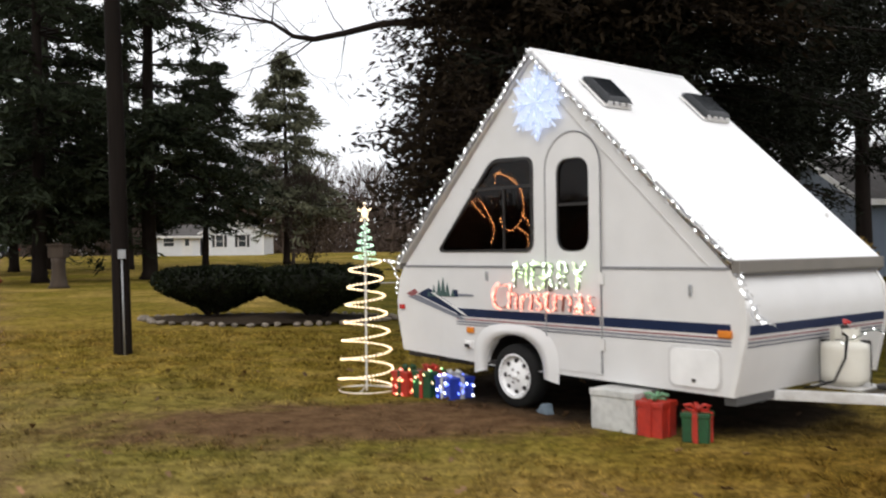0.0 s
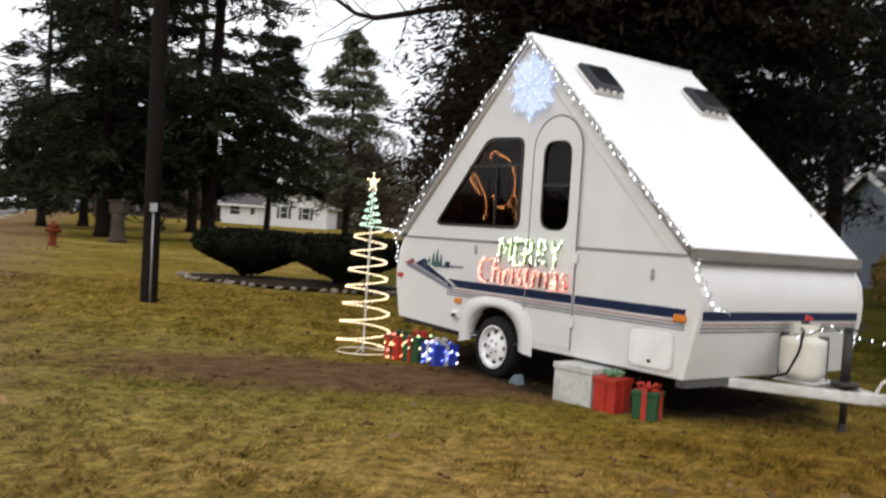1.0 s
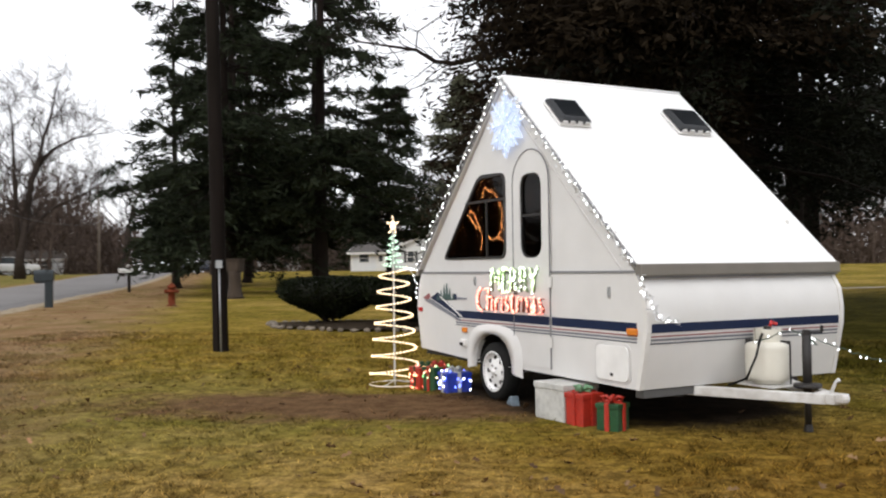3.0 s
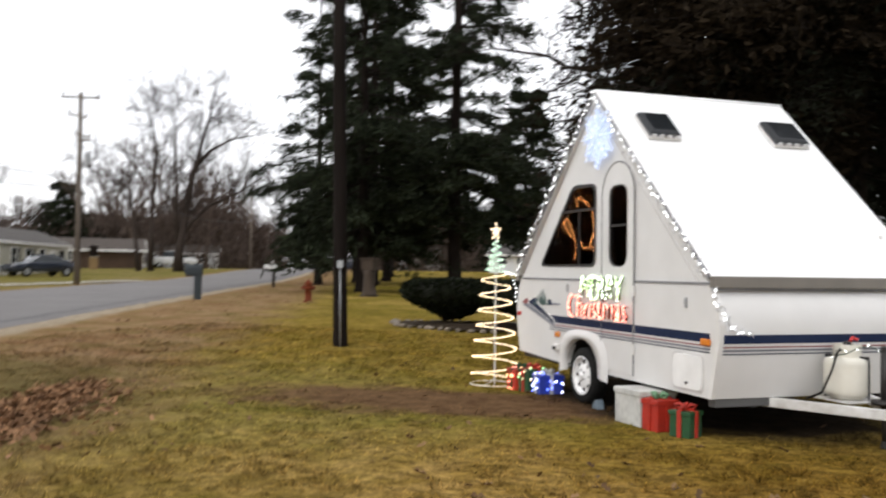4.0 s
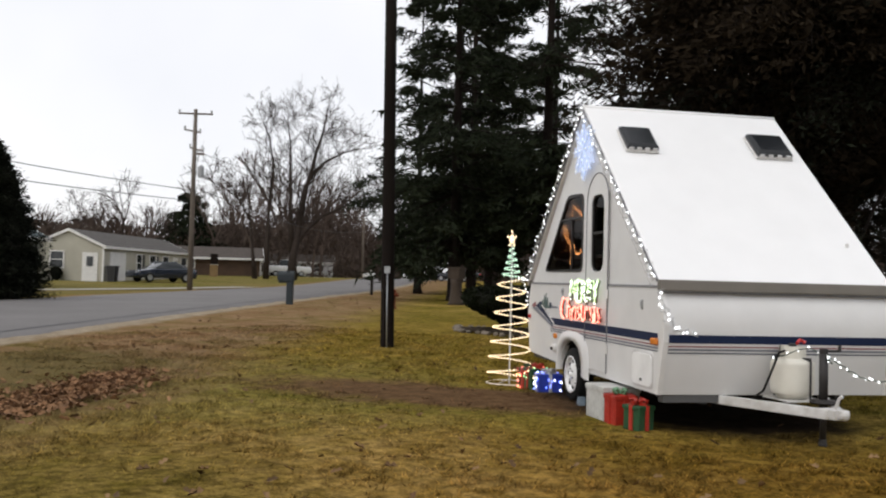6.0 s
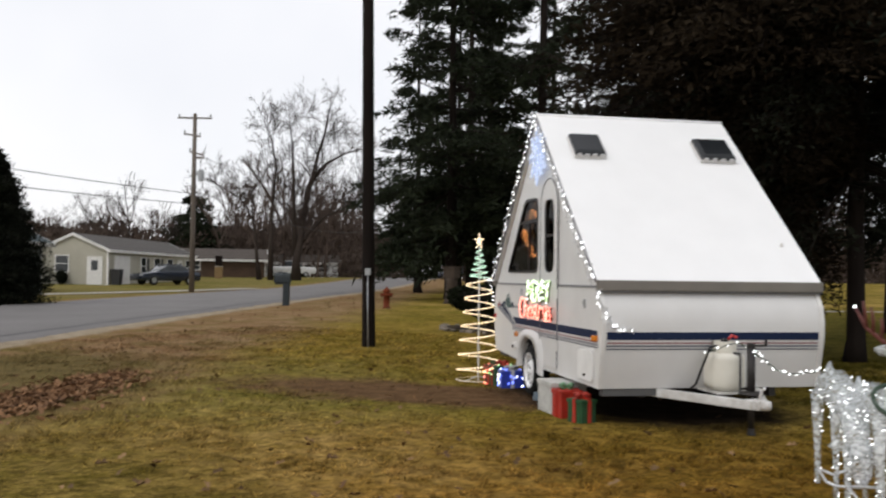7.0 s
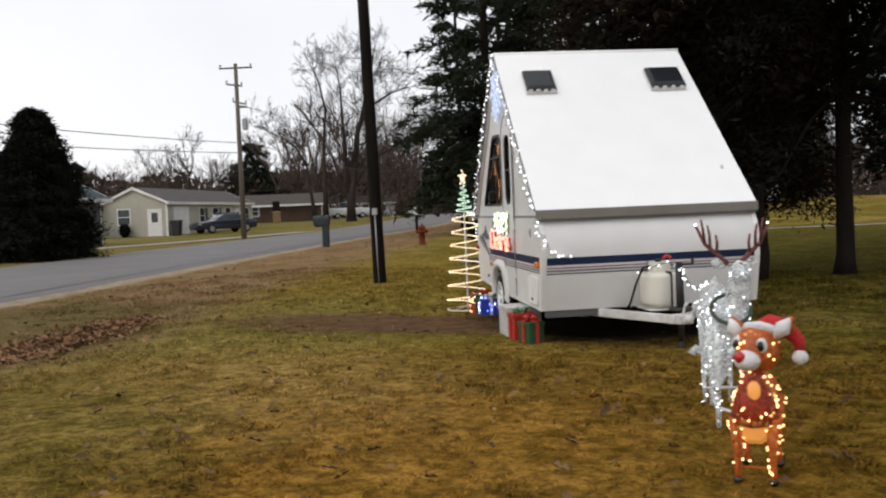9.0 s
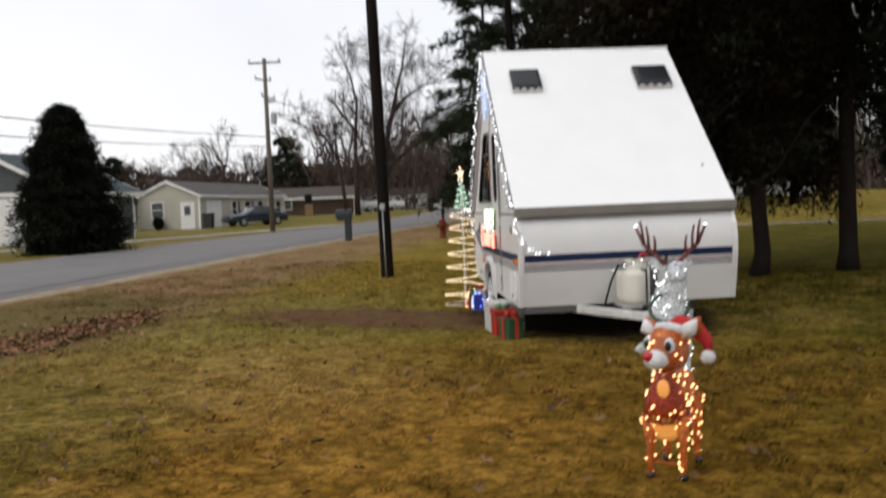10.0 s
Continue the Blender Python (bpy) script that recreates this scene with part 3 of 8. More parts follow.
def make_road():
    vs, fs = [], []
    ts = [-400, -250, -150, -100] + [-80 + 4 * i for i in range(60)] + [170, 200, 250, 320, 420, 600]
    ss = [0.0, 0.12, 1.7, 3.4, 5.1, 6.7, 6.85]
    for t in ts:
        wob = noise.noise(Vector((t * 0.4, 0, 7))) * 0.08
        for k, s in enumerate(ss):
            x, y = road_xy(s + (wob if k < 2 else 0), t)
            vs.append((x, y, ground_z(x, y) + 0.02 + 0.02 * math.sin(math.pi * s / 6.85) - (0.05 if k in (0, 6) else 0)))
    w = len(ss)
    for j in range(len(ts) - 1):
        for i in range(w - 1):
            fs.append((j * w + i, j * w + i + 1, (j + 1) * w + i + 1, (j + 1) * w + i))
    b = Build().add(vs, fs)
    m = material("worn asphalt", (0.168, 0.158, 0.154), (0.132, 0.124, 0.120), rough=0.85, scale=0.8, bump=0.25, bump_scale=60)
    ob = new("road", data_of("road", b, m, smooth=True))
    tagged(ob, "worn grey asphalt residential road without kerb", "road", kind="structure")
    seam = Build()
    path = []
    for i in range(90):
        t = -30 + i * 1.2
        s = 0.42 + noise.noise(Vector((t * 0.8, 1, 2))) * 0.07
        x, y = road_xy(s, t)
        path.append((x, y, ground_z(x, y) + 0.028))
    for i in range(len(path) - 1):
        (x0, y0, z0), (x1, y1, z1) = path[i], path[i + 1]
        wd = 0.07 + 0.04 * random.random()
        seam.add([(x0, y0, z0), (x1, y1, z1), (x1 + ROAD_N[0] * wd, y1 + ROAD_N[1] * wd, z1 + .004), (x0 + ROAD_N[0] * wd, y0 + ROAD_N[1] * wd, z0 + .004)], [(0, 1, 2, 3)])
    sm = part("tar_seam", seam, material("tar seam", (0.025, 0.025, 0.025), rough=0.6), ob, "dark tar seam along the edge")
    drive = Build()
    vs, fs = [], []
    line = [(8, 13.6), (14, 13.2), (20, 12.0), (24, 10.6), (28, 9.4), (33, 8.4), (38, 7.7), (44, 7.0)]
    for t, s in line:
        for k in (0.0, 1.5):
            x, y = road_xy(s + k, t)
            vs.append((x, y, ground_z(x, y) + 0.03))
    for i in range(len(line) - 1):
        fs.append((2 * i, 2 * i + 1, 2 * i + 3, 2 * i + 2))
    drive.add(vs, fs)
    pv = new("pavement", data_of("pavement", drive, CONCRETE))
    tagged(pv, "pale concrete path across the far lawn", "pavement", kind="structure")
    vs, fs = [], []
    for i in range(12):
        x, y = -8.5 + 2.0 * i, 26.1 + 1.15 * i
        for k in (-0.4, 0.4):
            vs.append((x - 0.5 * k, y + 0.87 * k, ground_z(x, y) + 0.025))
    for i in range(11):
        fs.append((2 * i, 2 * i + 1, 2 * i + 3, 2 * i + 2))
    pv = new("pavement", data_of("pavement", Build().add(vs, fs), CONCRETE))
    tagged(pv, "narrow pale path across the back lawn", "pavement", kind="structure")


make_road()

# ---- trees ----
def mesh_arrays(name, verts, loops, size, mats):
    """A mesh of equal polygons (size corners each) from arrays."""
    me = bpy.data.meshes.new(name)
    n = len(loops) // size
    me.vertices.add(len(verts))
    me.vertices.foreach_set("co", np.asarray(verts, np.float32).ravel())
    me.loops.add(len(loops))
    me.loops.foreach_set("vertex_index", np.asarray(loops, np.int32))
    me.polygons.add(n)
    me.polygons.foreach_set("loop_start", np.arange(0, n * size, size, dtype=np.int32))
    for q in (mats if isinstance(mats, (list, tuple)) else [mats]):
        me.materials.append(q)
    me.update(calc_edges=True)
    return me


def leaf_mesh(name, centre, along, side, length, width, mats, rng):
    """Small pointed leaves (rhombs) at the centres, each along its own direction."""
    n = len(centre)
    L, W = length.reshape(-1, 1), width.reshape(-1, 1)
    v = np.empty((n, 4, 3))
    v[:, 0] = centre - along * L * 0.5
    v[:, 1] = centre + side * W * 0.5 - along * L * 0.05
    v[:, 2] = centre + along * L * 0.5
    v[:, 3] = centre - side * W * 0.5 - along * L * 0.05
    return mesh_arrays(name, v.reshape(-1, 3), np.arange(n * 4), 4, mats)


def unit(a):
    return a / np.maximum(np.linalg.norm(a, axis=1, keepdims=True), 1e-6)


def sticks(name, p0, p1, r0, r1, mats, n=3):
    """Tapered prisms between pairs of points."""
    d = unit(p1 - p0)
    ref = np.where(np.abs(d[:, 2:3]) < 0.9, np.array([[0, 0, 1.0]]), np.array([[1.0, 0, 0]]))
    s = unit(np.cross(d, ref))
    t = np.cross(s, d)
    k = len(p0)
    v = np.empty((k, 2 * n, 3))
    for i in range(n):
        w = 2 * math.pi * i / n
        o = s * math.cos(w) + t * math.sin(w)
        v[:, i] = p0 + o * r0.reshape(-1, 1)
        v[:, n + i] = p1 + o * r1.reshape(-1, 1)
    f = np.array([[i, (i + 1) % n, n + (i + 1) % n, n + i] for i in range(n)])
    loops = (np.arange(k)[:, None, None] * 2 * n + f[None]).reshape(-1)
    return mesh_arrays(name, v.reshape(-1, 3), loops, 4, mats)



# ---- the A-frame camper: x across (left side at 0), y to the rear, z up ----
CAMPER = pose(2.085, 5.79, 0, 0, 0, 44.5)
CW, CL, APEX_Y, APEX_Z, EAVE_Z, FLOOR_Z = 2.02, 3.62, 1.83, 2.94, 1.23, 0.33


def side3(skin=0.0):
    """Sheet coordinates on the camper's left side: x runs to the rear, y up."""
    return lambda x, y, d: (-skin + d, x, y)


def make_camper():
    t = thing("camper_trailer", CAMPER, "white A-frame folding camper with navy stripes on the lawn", "camper")
    # lower tub: a profile along the length, bulged at the front and the rear
    prof = [(0.02, FLOOR_Z - 0.01), (-0.035, 0.55), (-0.075, 0.74), (-0.08, 0.88), (-0.06, 1.02), (0.0, 1.12), (0.03, 1.17),
            (CL - 0.05, 1.17), (CL + 0.02, 1.05), (CL + 0.06, 0.85), (CL + 0.05, 0.7), (CL - 0.03, FLOOR_Z + 0.05)]
    b = Build()
    n = len(prof)
    wheel = [(2.07 + 0.37 * math.cos(a), 0.27 + 0.35 * math.sin(a)) for a in [radians(q) for q in range(10, 171, 10)]]
    outline = prof + [(2.55, FLOOR_Z + 0.01), (2.44, FLOOR_Z)] + wheel[::-1] + [(1.70, FLOOR_Z)]
    sheet = plate("left_side_panel", outline, [], 0.05, side3(0.0), FIBREGLASS)
    part("side_panel", sheet, None, t)
    sheet = plate("right_side_panel", outline, [], 0.05, lambda x, y, d: (CW - d, x, y), FIBREGLASS)
    part("side_panel", sheet, None, t)
    # front and rear skins
    for rows, nm in ((prof[:7], "front_panel"), (prof[7:], "rear_panel")):
        b = Build()
        k = len(rows)
        vs = [(x, y, z) for x in (0.05, 0.5, 1.04, 1.58, CW - 0.05) for y, z in rows]
        fs = [(i * k + j, (i + 1) * k + j, (i + 1) * k + j + 1, i * k + j + 1) for i in range(4) for j in range(k - 1)]
        off = 0.04 if nm == "front_panel" else -0.04
        m = len(vs)
        vs += [(x, y + off, z) for x, y, z in vs]
        fs += [tuple(m + q for q in f[::-1]) for f in fs]
        b.add(vs, fs)
        part(nm, b, FIBREGLASS, t, smooth=True)
    part("floor", Build().box((0.05, 0.05, FLOOR_Z - 0.01), (CW - 0.05, CL - 0.05, FLOOR_Z + 0.04)), BLACKSTEEL, t, "black underside")
    # corner mouldings at the front
    for x in (-0.006, CW - 0.034):
        b = Build()
        for (y0, z0), (y1, z1) in zip(prof[:6], prof[1:7]):
            b.add([(x, y0 - 0.012, z0), (x + 0.04, y0 - 0.012, z0), (x + 0.04, y0 + 0.03, z0), (x, y0 + 0.03, z0),
                   (x, y1 - 0.012, z1), (x + 0.04, y1 - 0.012, z1), (x + 0.04, y1 + 0.03, z1), (x, y1 + 0.03, z1)],
                  [(0, 3, 2, 1), (4, 5, 6, 7), (0, 1, 5, 4), (1, 2, 6, 5), (2, 3, 7, 6), (3, 0, 4, 7)])
        part("corner_moulding", b, TRIMWHITE, t, smooth=False)
    # folding side walls with openings
    tri = [(0.06, 1.185), (APEX_Y - 0.0, APEX_Z - 0.06), (CL - 0.06, 1.185)]
    win = rounded([(1.865, 2.065), (2.33, 2.075), (3.06, 1.315), (1.865, 1.315)], 0.09)
    pane = rounded([(1.245, 1.30), (1.585, 1.30), (1.585, 2.03), (1.245, 2.03)], 0.13, 7)
    sheet = plate("upper_wall", tri, [win, pane], 0.04, side3(-0.012), FIBREGLASS)
    part("upper_wall", sheet, None, t)
    sheet = plate("upper_wall_right", tri, [], 0.04, lambda x, y, d: (CW - 0.012 - d, x, y), FIBREGLASS)
    part("upper_wall", sheet, None, t)

    def scaled(loop, grow):
        c = Vector((sum(p[0] for p in loop) / len(loop), sum(p[1] for p in loop) / len(loop)))
        return [tuple(c + (Vector(p) - c) * (1 + grow / max((Vector(p) - c).length, 0.01))) for p in loop]

    for loop, nm in ((win, "side_window"), (pane, "door_window")):
        fr = plate("window_frame", scaled(loop, 0.022), [scaled(loop, -0.012)], 0.022, side3(-0.004), BLACKSTEEL)
        f = part(nm, fr, None, t, "black framed smoked window")
        gl = plate("glass", scaled(loop, -0.006), [], 0.004, side3(-0.022), SMOKED)
        g = part("glass", gl, None, f, "dark smoked glass")
        bar = Build()
        if nm == "side_window":
            bar.box((0.008, 1.87, 1.835), (0.022, 2.60, 1.855))
            bar.box((0.008, 2.19, 1.32), (0.022, 2.205, 1.84))
        else:
            bar.box((0.008, 1.25, 1.66), (0.022, 1.58, 1.68))
        part("glazing_bar", bar, BLACKSTEEL, f, "black bar")
    # raised white surround of the door window, and the door's edge
    arch = [(1.70, 0.36), (1.70, 1.9)] + [(1.415 + 0.285 * math.cos(a), 1.95 + 0.285 * math.sin(a)) for a in [radians(q) for q in range(10, 171, 10)]][::1] + [(1.13, 1.9), (1.13, 0.36)]
    door = [(1.70, 0.37), (1.70, 1.93)] + [(1.415 + 0.285 * math.cos(radians(q)), 1.95 + 0.285 * math.sin(radians(q))) for q in range(0, 181, 12)] + [(1.13, 1.93), (1.13, 0.37)]
    d = part("door", plate("door", door, [pane], 0.012, side3(0.006), FIBREGLASS), None, t, "white door with arched top")
    b = Build()
    b.tube([(-0.006, y, z) for y, z in door], 0.007, 5)
    part("door_seal", b, SEAMGREY, d, "grey rubber door edge")
    b = Build().box((-0.022, 1.62, 0.98), (-0.006, 1.67, 1.08))
    b.box((-0.035, 1.63, 1.0), (-0.022, 1.655, 1.06))
    part("door_latch", b, CHROME, d, "small chrome latch", bevel=0.004)
    for zz in (0.55, 1.05):
        part("hinge", Build().box((-0.016, 1.10, zz), (-0.006, 1.15, zz + 0.09)), TRIMWHITE, d)
    # belt seam between tub and walls
    for y0, y1 in ((0.03, 1.12), (1.71, CL - 0.08)):
        part("belt_seam", Build().box((-0.006, y0, 1.165), (0.01, y1, 1.185)), SEAMGREY, t, "grey belt seam")
    # roof halves
    def slab(y0, z0, y1, z1, thick):
        dy, dz = y1 - y0, z1 - z0
        ln = math.hypot(dy, dz)
        ny, nz = -dz / ln * thick, dy / ln * thick
        if nz < 0:
            ny, nz = -ny, -nz
        b = Build()
        x0, x1 = -0.022, CW + 0.02
        return b.add([(x0, y0, z0), (x1, y0, z0), (x1, y1, z1), (x0, y1, z1), (x0, y0 + ny, z0 + nz), (x1, y0 + ny, z0 + nz), (x1, y1 + ny, z1 + nz), (x0, y1 + ny, z1 + nz)],
                     [(0, 3, 2, 1), (4, 5, 6, 7), (0, 1, 5, 4), (1, 2, 6, 5), (2, 3, 7, 6), (3, 0, 4, 7)])
    part("roof_front", slab(0.005, 1.20, APEX_Y, APEX_Z - 0.045, 0.045), ROOFWHITE, t, "white front roof panel", bevel=0.012)
    part("roof_rear", slab(CL - 0.005, 1.20, APEX_Y, APEX_Z - 0.045, 0.045), ROOFWHITE, t, "white rear roof panel", bevel=0.012)
    b = Build().tube([(-0.027, APEX_Y, APEX_Z - 0.005), (CW + 0.025, APEX_Y, APEX_Z - 0.005)], 0.022, 10)
    part("ridge_cap", b, ROOFWHITE, t, smooth=True)
    for y0, y1, nm in ((-0.055, 0.01, "eave_band"), (CL - 0.01, CL + 0.055, "eave_band")):
        part(nm, Build().box((-0.022, y0, 1.145), (CW + 0.02, y1, 1.232)), EAVETAUPE, t, "taupe metal eave band", bevel=0.006)
    # added grey strip stands for the dark gap under the eave band
    part("eave_gasket", Build().box((-0.012, -0.035, 1.128), (CW + 0.01, 0.0, 1.144)), SEAMGREY, t, "dark strip standing for the gap below the eave")
    # grey edge trim where the roof meets the left wall
    b = Build()
    b.tube([(-0.024, 0.0, 1.225), (-0.024, APEX_Y, APEX_Z - 0.03), (-0.024, CL, 1.225)], 0.014, 6)
    part("roof_edge_trim", b, SEAMGREY, t, "grey roof edge trim")
    # pale inner trim of the folding wall, parallel to the roof's edge
    b = Build().tube([(0.008, 0.20, 1.19), (0.008, APEX_Y - 0.03, APEX_Z - 0.22)], 0.007, 5)
    part("wall_trim", b, SEALPALE, t, "pale grey wall trim")
    # roof domes
    dy, dz = APEX_Y - 0.0, APEX_Z - EAVE_Z
    ang = math.degrees(math.atan2(dz, dy))
    for xa, xb in ((0.205, 0.52), (1.53, 1.90)):
        at = Matrix.Translation((0, -0.028, 1.235)) @ Matrix.Rotation(radians(ang), 4, "X")
        s0, s1 = 1.285 / math.cos(radians(ang)), 1.525 / math.cos(radians(ang))
        fr = part("roof_vent", Build().box((xa - 0.008, s0 - 0.014, 0.0), (xb + 0.008, s1 + 0.008, 0.018)), TRIMWHITE, t, "white vent flange with a dark dome", bevel=0.006, at=at)
        b = Build()
        lo, hi = [(xa, s0), (xb, s0), (xb, s1), (xa, s1)], [(xa + 0.03, s0 + 0.03), (xb - 0.03, s0 + 0.03), (xb - 0.03, s1 - 0.03), (xa + 0.03, s1 - 0.03)]
        b.add([(x, y, 0.02) for x, y in lo] + [(x, y, 0.05) for x, y in lo] + [(x, y, 0.075) for x, y in hi],
              [(0, 1, 5, 4), (1, 2, 6, 5), (2, 3, 7, 6), (3, 0, 4, 7), (4, 5, 9, 8), (5, 6, 10, 9), (6, 7, 11, 10), (7, 4, 8, 11), (8, 9, 10, 11), (3, 2, 1, 0)])
        part("dome", b, DOMEDARK, fr, "dark smoked acrylic dome", bevel=0.008)
        for i in range(4):
            x = xa + (i + 0.5) * (xb - xa) / 4
            part("vent_clip", Build().box((x - 0.022, s0 - 0.014, 0.022), (x + 0.022, s0 + 0.012, 0.046)), WHITEPLUSH, fr, "small pale clip")
    part("roof_bracket", Build().box((1.85, 0.31, 1.555), (1.875, 0.335, 1.59)), TRIMWHITE, t, "small grey bracket", bevel=0.005)
    # stripes, 3 mm proud of the side and of the front
    def stripe(z0, z1, y0, y1, m, nm="stripe", skin=0.004):
        part(nm, Build().box((-skin, y0, z0), (0.004, y1, z1)), m, t, "vinyl stripe")
    for y0, y1 in ((0.03, 1.115), (1.145, 1.69), (1.72, 2.80)):
        sk = 0.011 if y0 == 1.145 else 0.004
        stripe(0.735, 0.805, y0, y1, NAVY, skin=sk)
        stripe(0.706, 0.716, y0, y1, MAROON, skin=sk)
        stripe(0.680, 0.694, y0, y1, GREYVINYL, skin=sk)
        stripe(0.660, 0.667, y0, y1, NAVY, skin=sk)
    for z0, z1, m in ((0.735, 0.80, NAVY), (0.703, 0.713, MAROON), (0.675, 0.69, GREYVINYL), (0.652, 0.66, NAVY)):
        def yy(z):
            for (ya, za), (yb, zb) in zip(prof, prof[1:]):
                if za <= z <= zb:
                    return ya + (yb - ya) * (z - za) / (zb - za)
        b = Build()
        zs = [z0, min(max(0.74, z0), z1), z1] if z0 < 0.74 < z1 else [z0, z1]
        vs = [(x, yy(z) - 0.004, z) for z in zs for x in (0.045, CW - 0.045)] + [(x, yy(z) + 0.01, z) for z in zs for x in (0.045, CW - 0.045)]
        k = len(zs) * 2
        fs = [(2 * i, 2 * i + 1, 2 * i + 3, 2 * i + 2) for i in range(len(zs) - 1)]
        fs += [tuple(q + k for q in f[::-1]) for f in fs] + [(0, k, k + 1, 1), (k - 2, k - 1, 2 * k - 1, 2 * k - 2)]
        part("stripe", b.add(vs, fs), m, t, "vinyl stripe")
    # sweep at the rear of the side
    def decal(poly, m, label, skin=0.004, nm="decal"):
        part(nm, plate(nm, poly, [], skin + 0.003, side3(skin), m), None, t, label)
    decal([(3.20, 0.975), (3.36, 0.915), (2.74, 0.74), (2.84, 0.82)], NAVY, "navy swoosh decal")
    decal([(3.40, 0.965), (3.53, 0.915), (3.44, 0.885), (3.36, 0.925)], MAROON, "maroon swoosh decal")
    decal([(3.36, 0.905), (3.52, 0.89), (2.73, 0.70), (2.68, 0.712)], GREYVINYL, "grey swoosh decal", 0.005)
    decal([(3.12, 0.935), (3.16, 0.935), (2.70, 0.745), (2.66, 0.745)], TRIMWHITE, "white swoosh line", 0.008)
    for y, h, w in ((3.19, 0.05, 0.03), (3.12, 0.10, 0.035), (3.05, 0.15, 0.04), (2.99, 0.17, 0.04), (2.93, 0.12, 0.04), (2.85, 0.07, 0.035)):
        base = 0.90 + (3.1 - y) * 0.02
        poly = [(y + w, base), (y + w * 0.5, base + h * 0.4), (y + w * 0.55, base + h * 0.45), (y, base + h), (y - w * 0.5, base + h * 0.45), (y - w * 0.45, base + h * 0.4), (y - w, base)]
        decal(poly, TEALVINYL, "dark teal fir tree decal", 0.006, "tree_decal")
    decal([(2.84, 0.905), (2.84, 0.965), (2.79, 0.965), (2.79, 0.905)], NAVY, "plain maker's mark bar", 0.006, "mark_bar")
    decal([(2.78, 0.91), (2.78, 0.935), (2.58, 0.93), (2.58, 0.915)], GREYVINYL, "plain maker's mark bar", 0.006, "mark_bar")
    # hatch, lamps, catches, outlets
    h = part("access_hatch", plate("access_hatch", rounded([(0.12, 0.365), (0.51, 0.365), (0.51, 0.625), (0.12, 0.625)], 0.06), [], 0.016, side3(0.014), HATCHWHITE), None, t, "white rounded access hatch")
    hr = rounded([(0.10, 0.345), (0.53, 0.345), (0.53, 0.645), (0.10, 0.645)], 0.07)
    part("hatch_seal", plate("hatch_seal", hr, [], 0.008, side3(0.005), SEALPALE), None, h, "thin grey seal")
    part("hatch_lock", Build().box((-0.024, 0.30, 0.40), (-0.014, 0.325, 0.42)), BLACKSTEEL, h, "black lock")
    part("marker_lamp", Build().box((-0.03, 0.015, 0.715), (0.0, 0.115, 0.765)), AMBER, t, "amber side marker lamp", bevel=0.008)
    part("marker_lamp", Build().box((-0.02, 2.57, 0.595), (0.0, 2.66, 0.645)), AMBER, t, "amber side marker lamp", bevel=0.008)
    part("marker_lamp", Build().box((-0.02, 3.56, 0.765), (0.01, 3.63, 0.81)), REDLENS, t, "red rear marker lamp", bevel=0.008)
    for y, z in ((0.34, 1.02), (2.40, 1.09)):
        b = Build().box((-0.014, y - 0.012, z - 0.035), (0.0, y + 0.012, z + 0.045))
        b.box((-0.022, y - 0.006, z - 0.01), (-0.012, y + 0.006, z + 0.03))
        part("roof_catch", b, GALV, t, "small metal catch", bevel=0.003)
    b = Build().box((-0.012, 2.58, 0.455), (0.0, 2.70, 0.53)).box((-0.04, 2.60, 0.47), (-0.01, 2.66, 0.52))
    part("outlet_cover", b, TRIMWHITE, t, "white outlet cover", bevel=0.006)
    part("outlet_plug", Build().box((-0.05, 2.595, 0.47), (-0.04, 2.65, 0.50)), BLACKSTEEL, t, "black plug")
    # flared wheel arch
    b = Build()
    arc = [radians(q) for q in range(-2, 183, 8)]
    def flare(ry, rz, a, p):
        c, q = math.cos(a), math.sin(a)
        return (2.07 + ry * math.copysign(abs(c) ** p, c), 0.30 + rz * math.copysign(abs(q) ** p, q))
    ins = [flare(0.36, 0.315, a, 0.9) for a in arc]
    ous = [flare(0.50, 0.395, a, 0.62) for a in arc]
    k = len(arc)
    vs = [(-0.006, y, z) for y, z in ous] + [(-0.034, y, z) for y, z in [((p[0] + q[0]) / 2, (p[1] + q[1]) / 2) for p, q in zip(ins, ous)]] + [(-0.034, y, z) for y, z in ins] + [(0.02, y, z) for y, z in ins]
    fs = [(r * k + i, r * k + i + 1, (r + 1) * k + i + 1, (r + 1) * k + i) for r in range(3) for i in range(k - 1)]
    part("wheel_arch", b.add(vs, fs), FIBREGLASS, t, "flared white wheel arch", smooth=True)
    b = Build()
    arc2 = [radians(q) for q in range(0, 181, 12)]
    vs = [(x, 2.07 + 0.365 * math.cos(a), 0.30 + 0.315 * math.sin(a)) for x in (0.02, 0.30) for a in arc2]
    k = len(arc2)
    fs = [(i, i + 1, k + i + 1, k + i) for i in range(k - 1)] + [tuple(range(k, 2 * k))]
    part("wheel_well", b.add(vs, fs), BLACKSTEEL, t, "black wheel well")
    # wheels
    for x in (-0.015, CW - 0.14):
        at = Matrix.Translation((x, 2.065, 0.268)) @ Matrix.Rotation(radians(90), 4, "Y")
        b = Build().lathe([(0.165, 0.0), (0.175, 0.0), (0.24, -0.004), (0.262, 0.02), (0.266, 0.05), (0.266, 0.10), (0.262, 0.13), (0.24, 0.155), (0.175, 0.15), (0.165, 0.15)], 36, caps=False)
        w = part("wheel", b, RUBBER, t, "black trailer tyre on a white steel wheel", smooth=True, at=at)
        s = 1 if x < 1 else -1
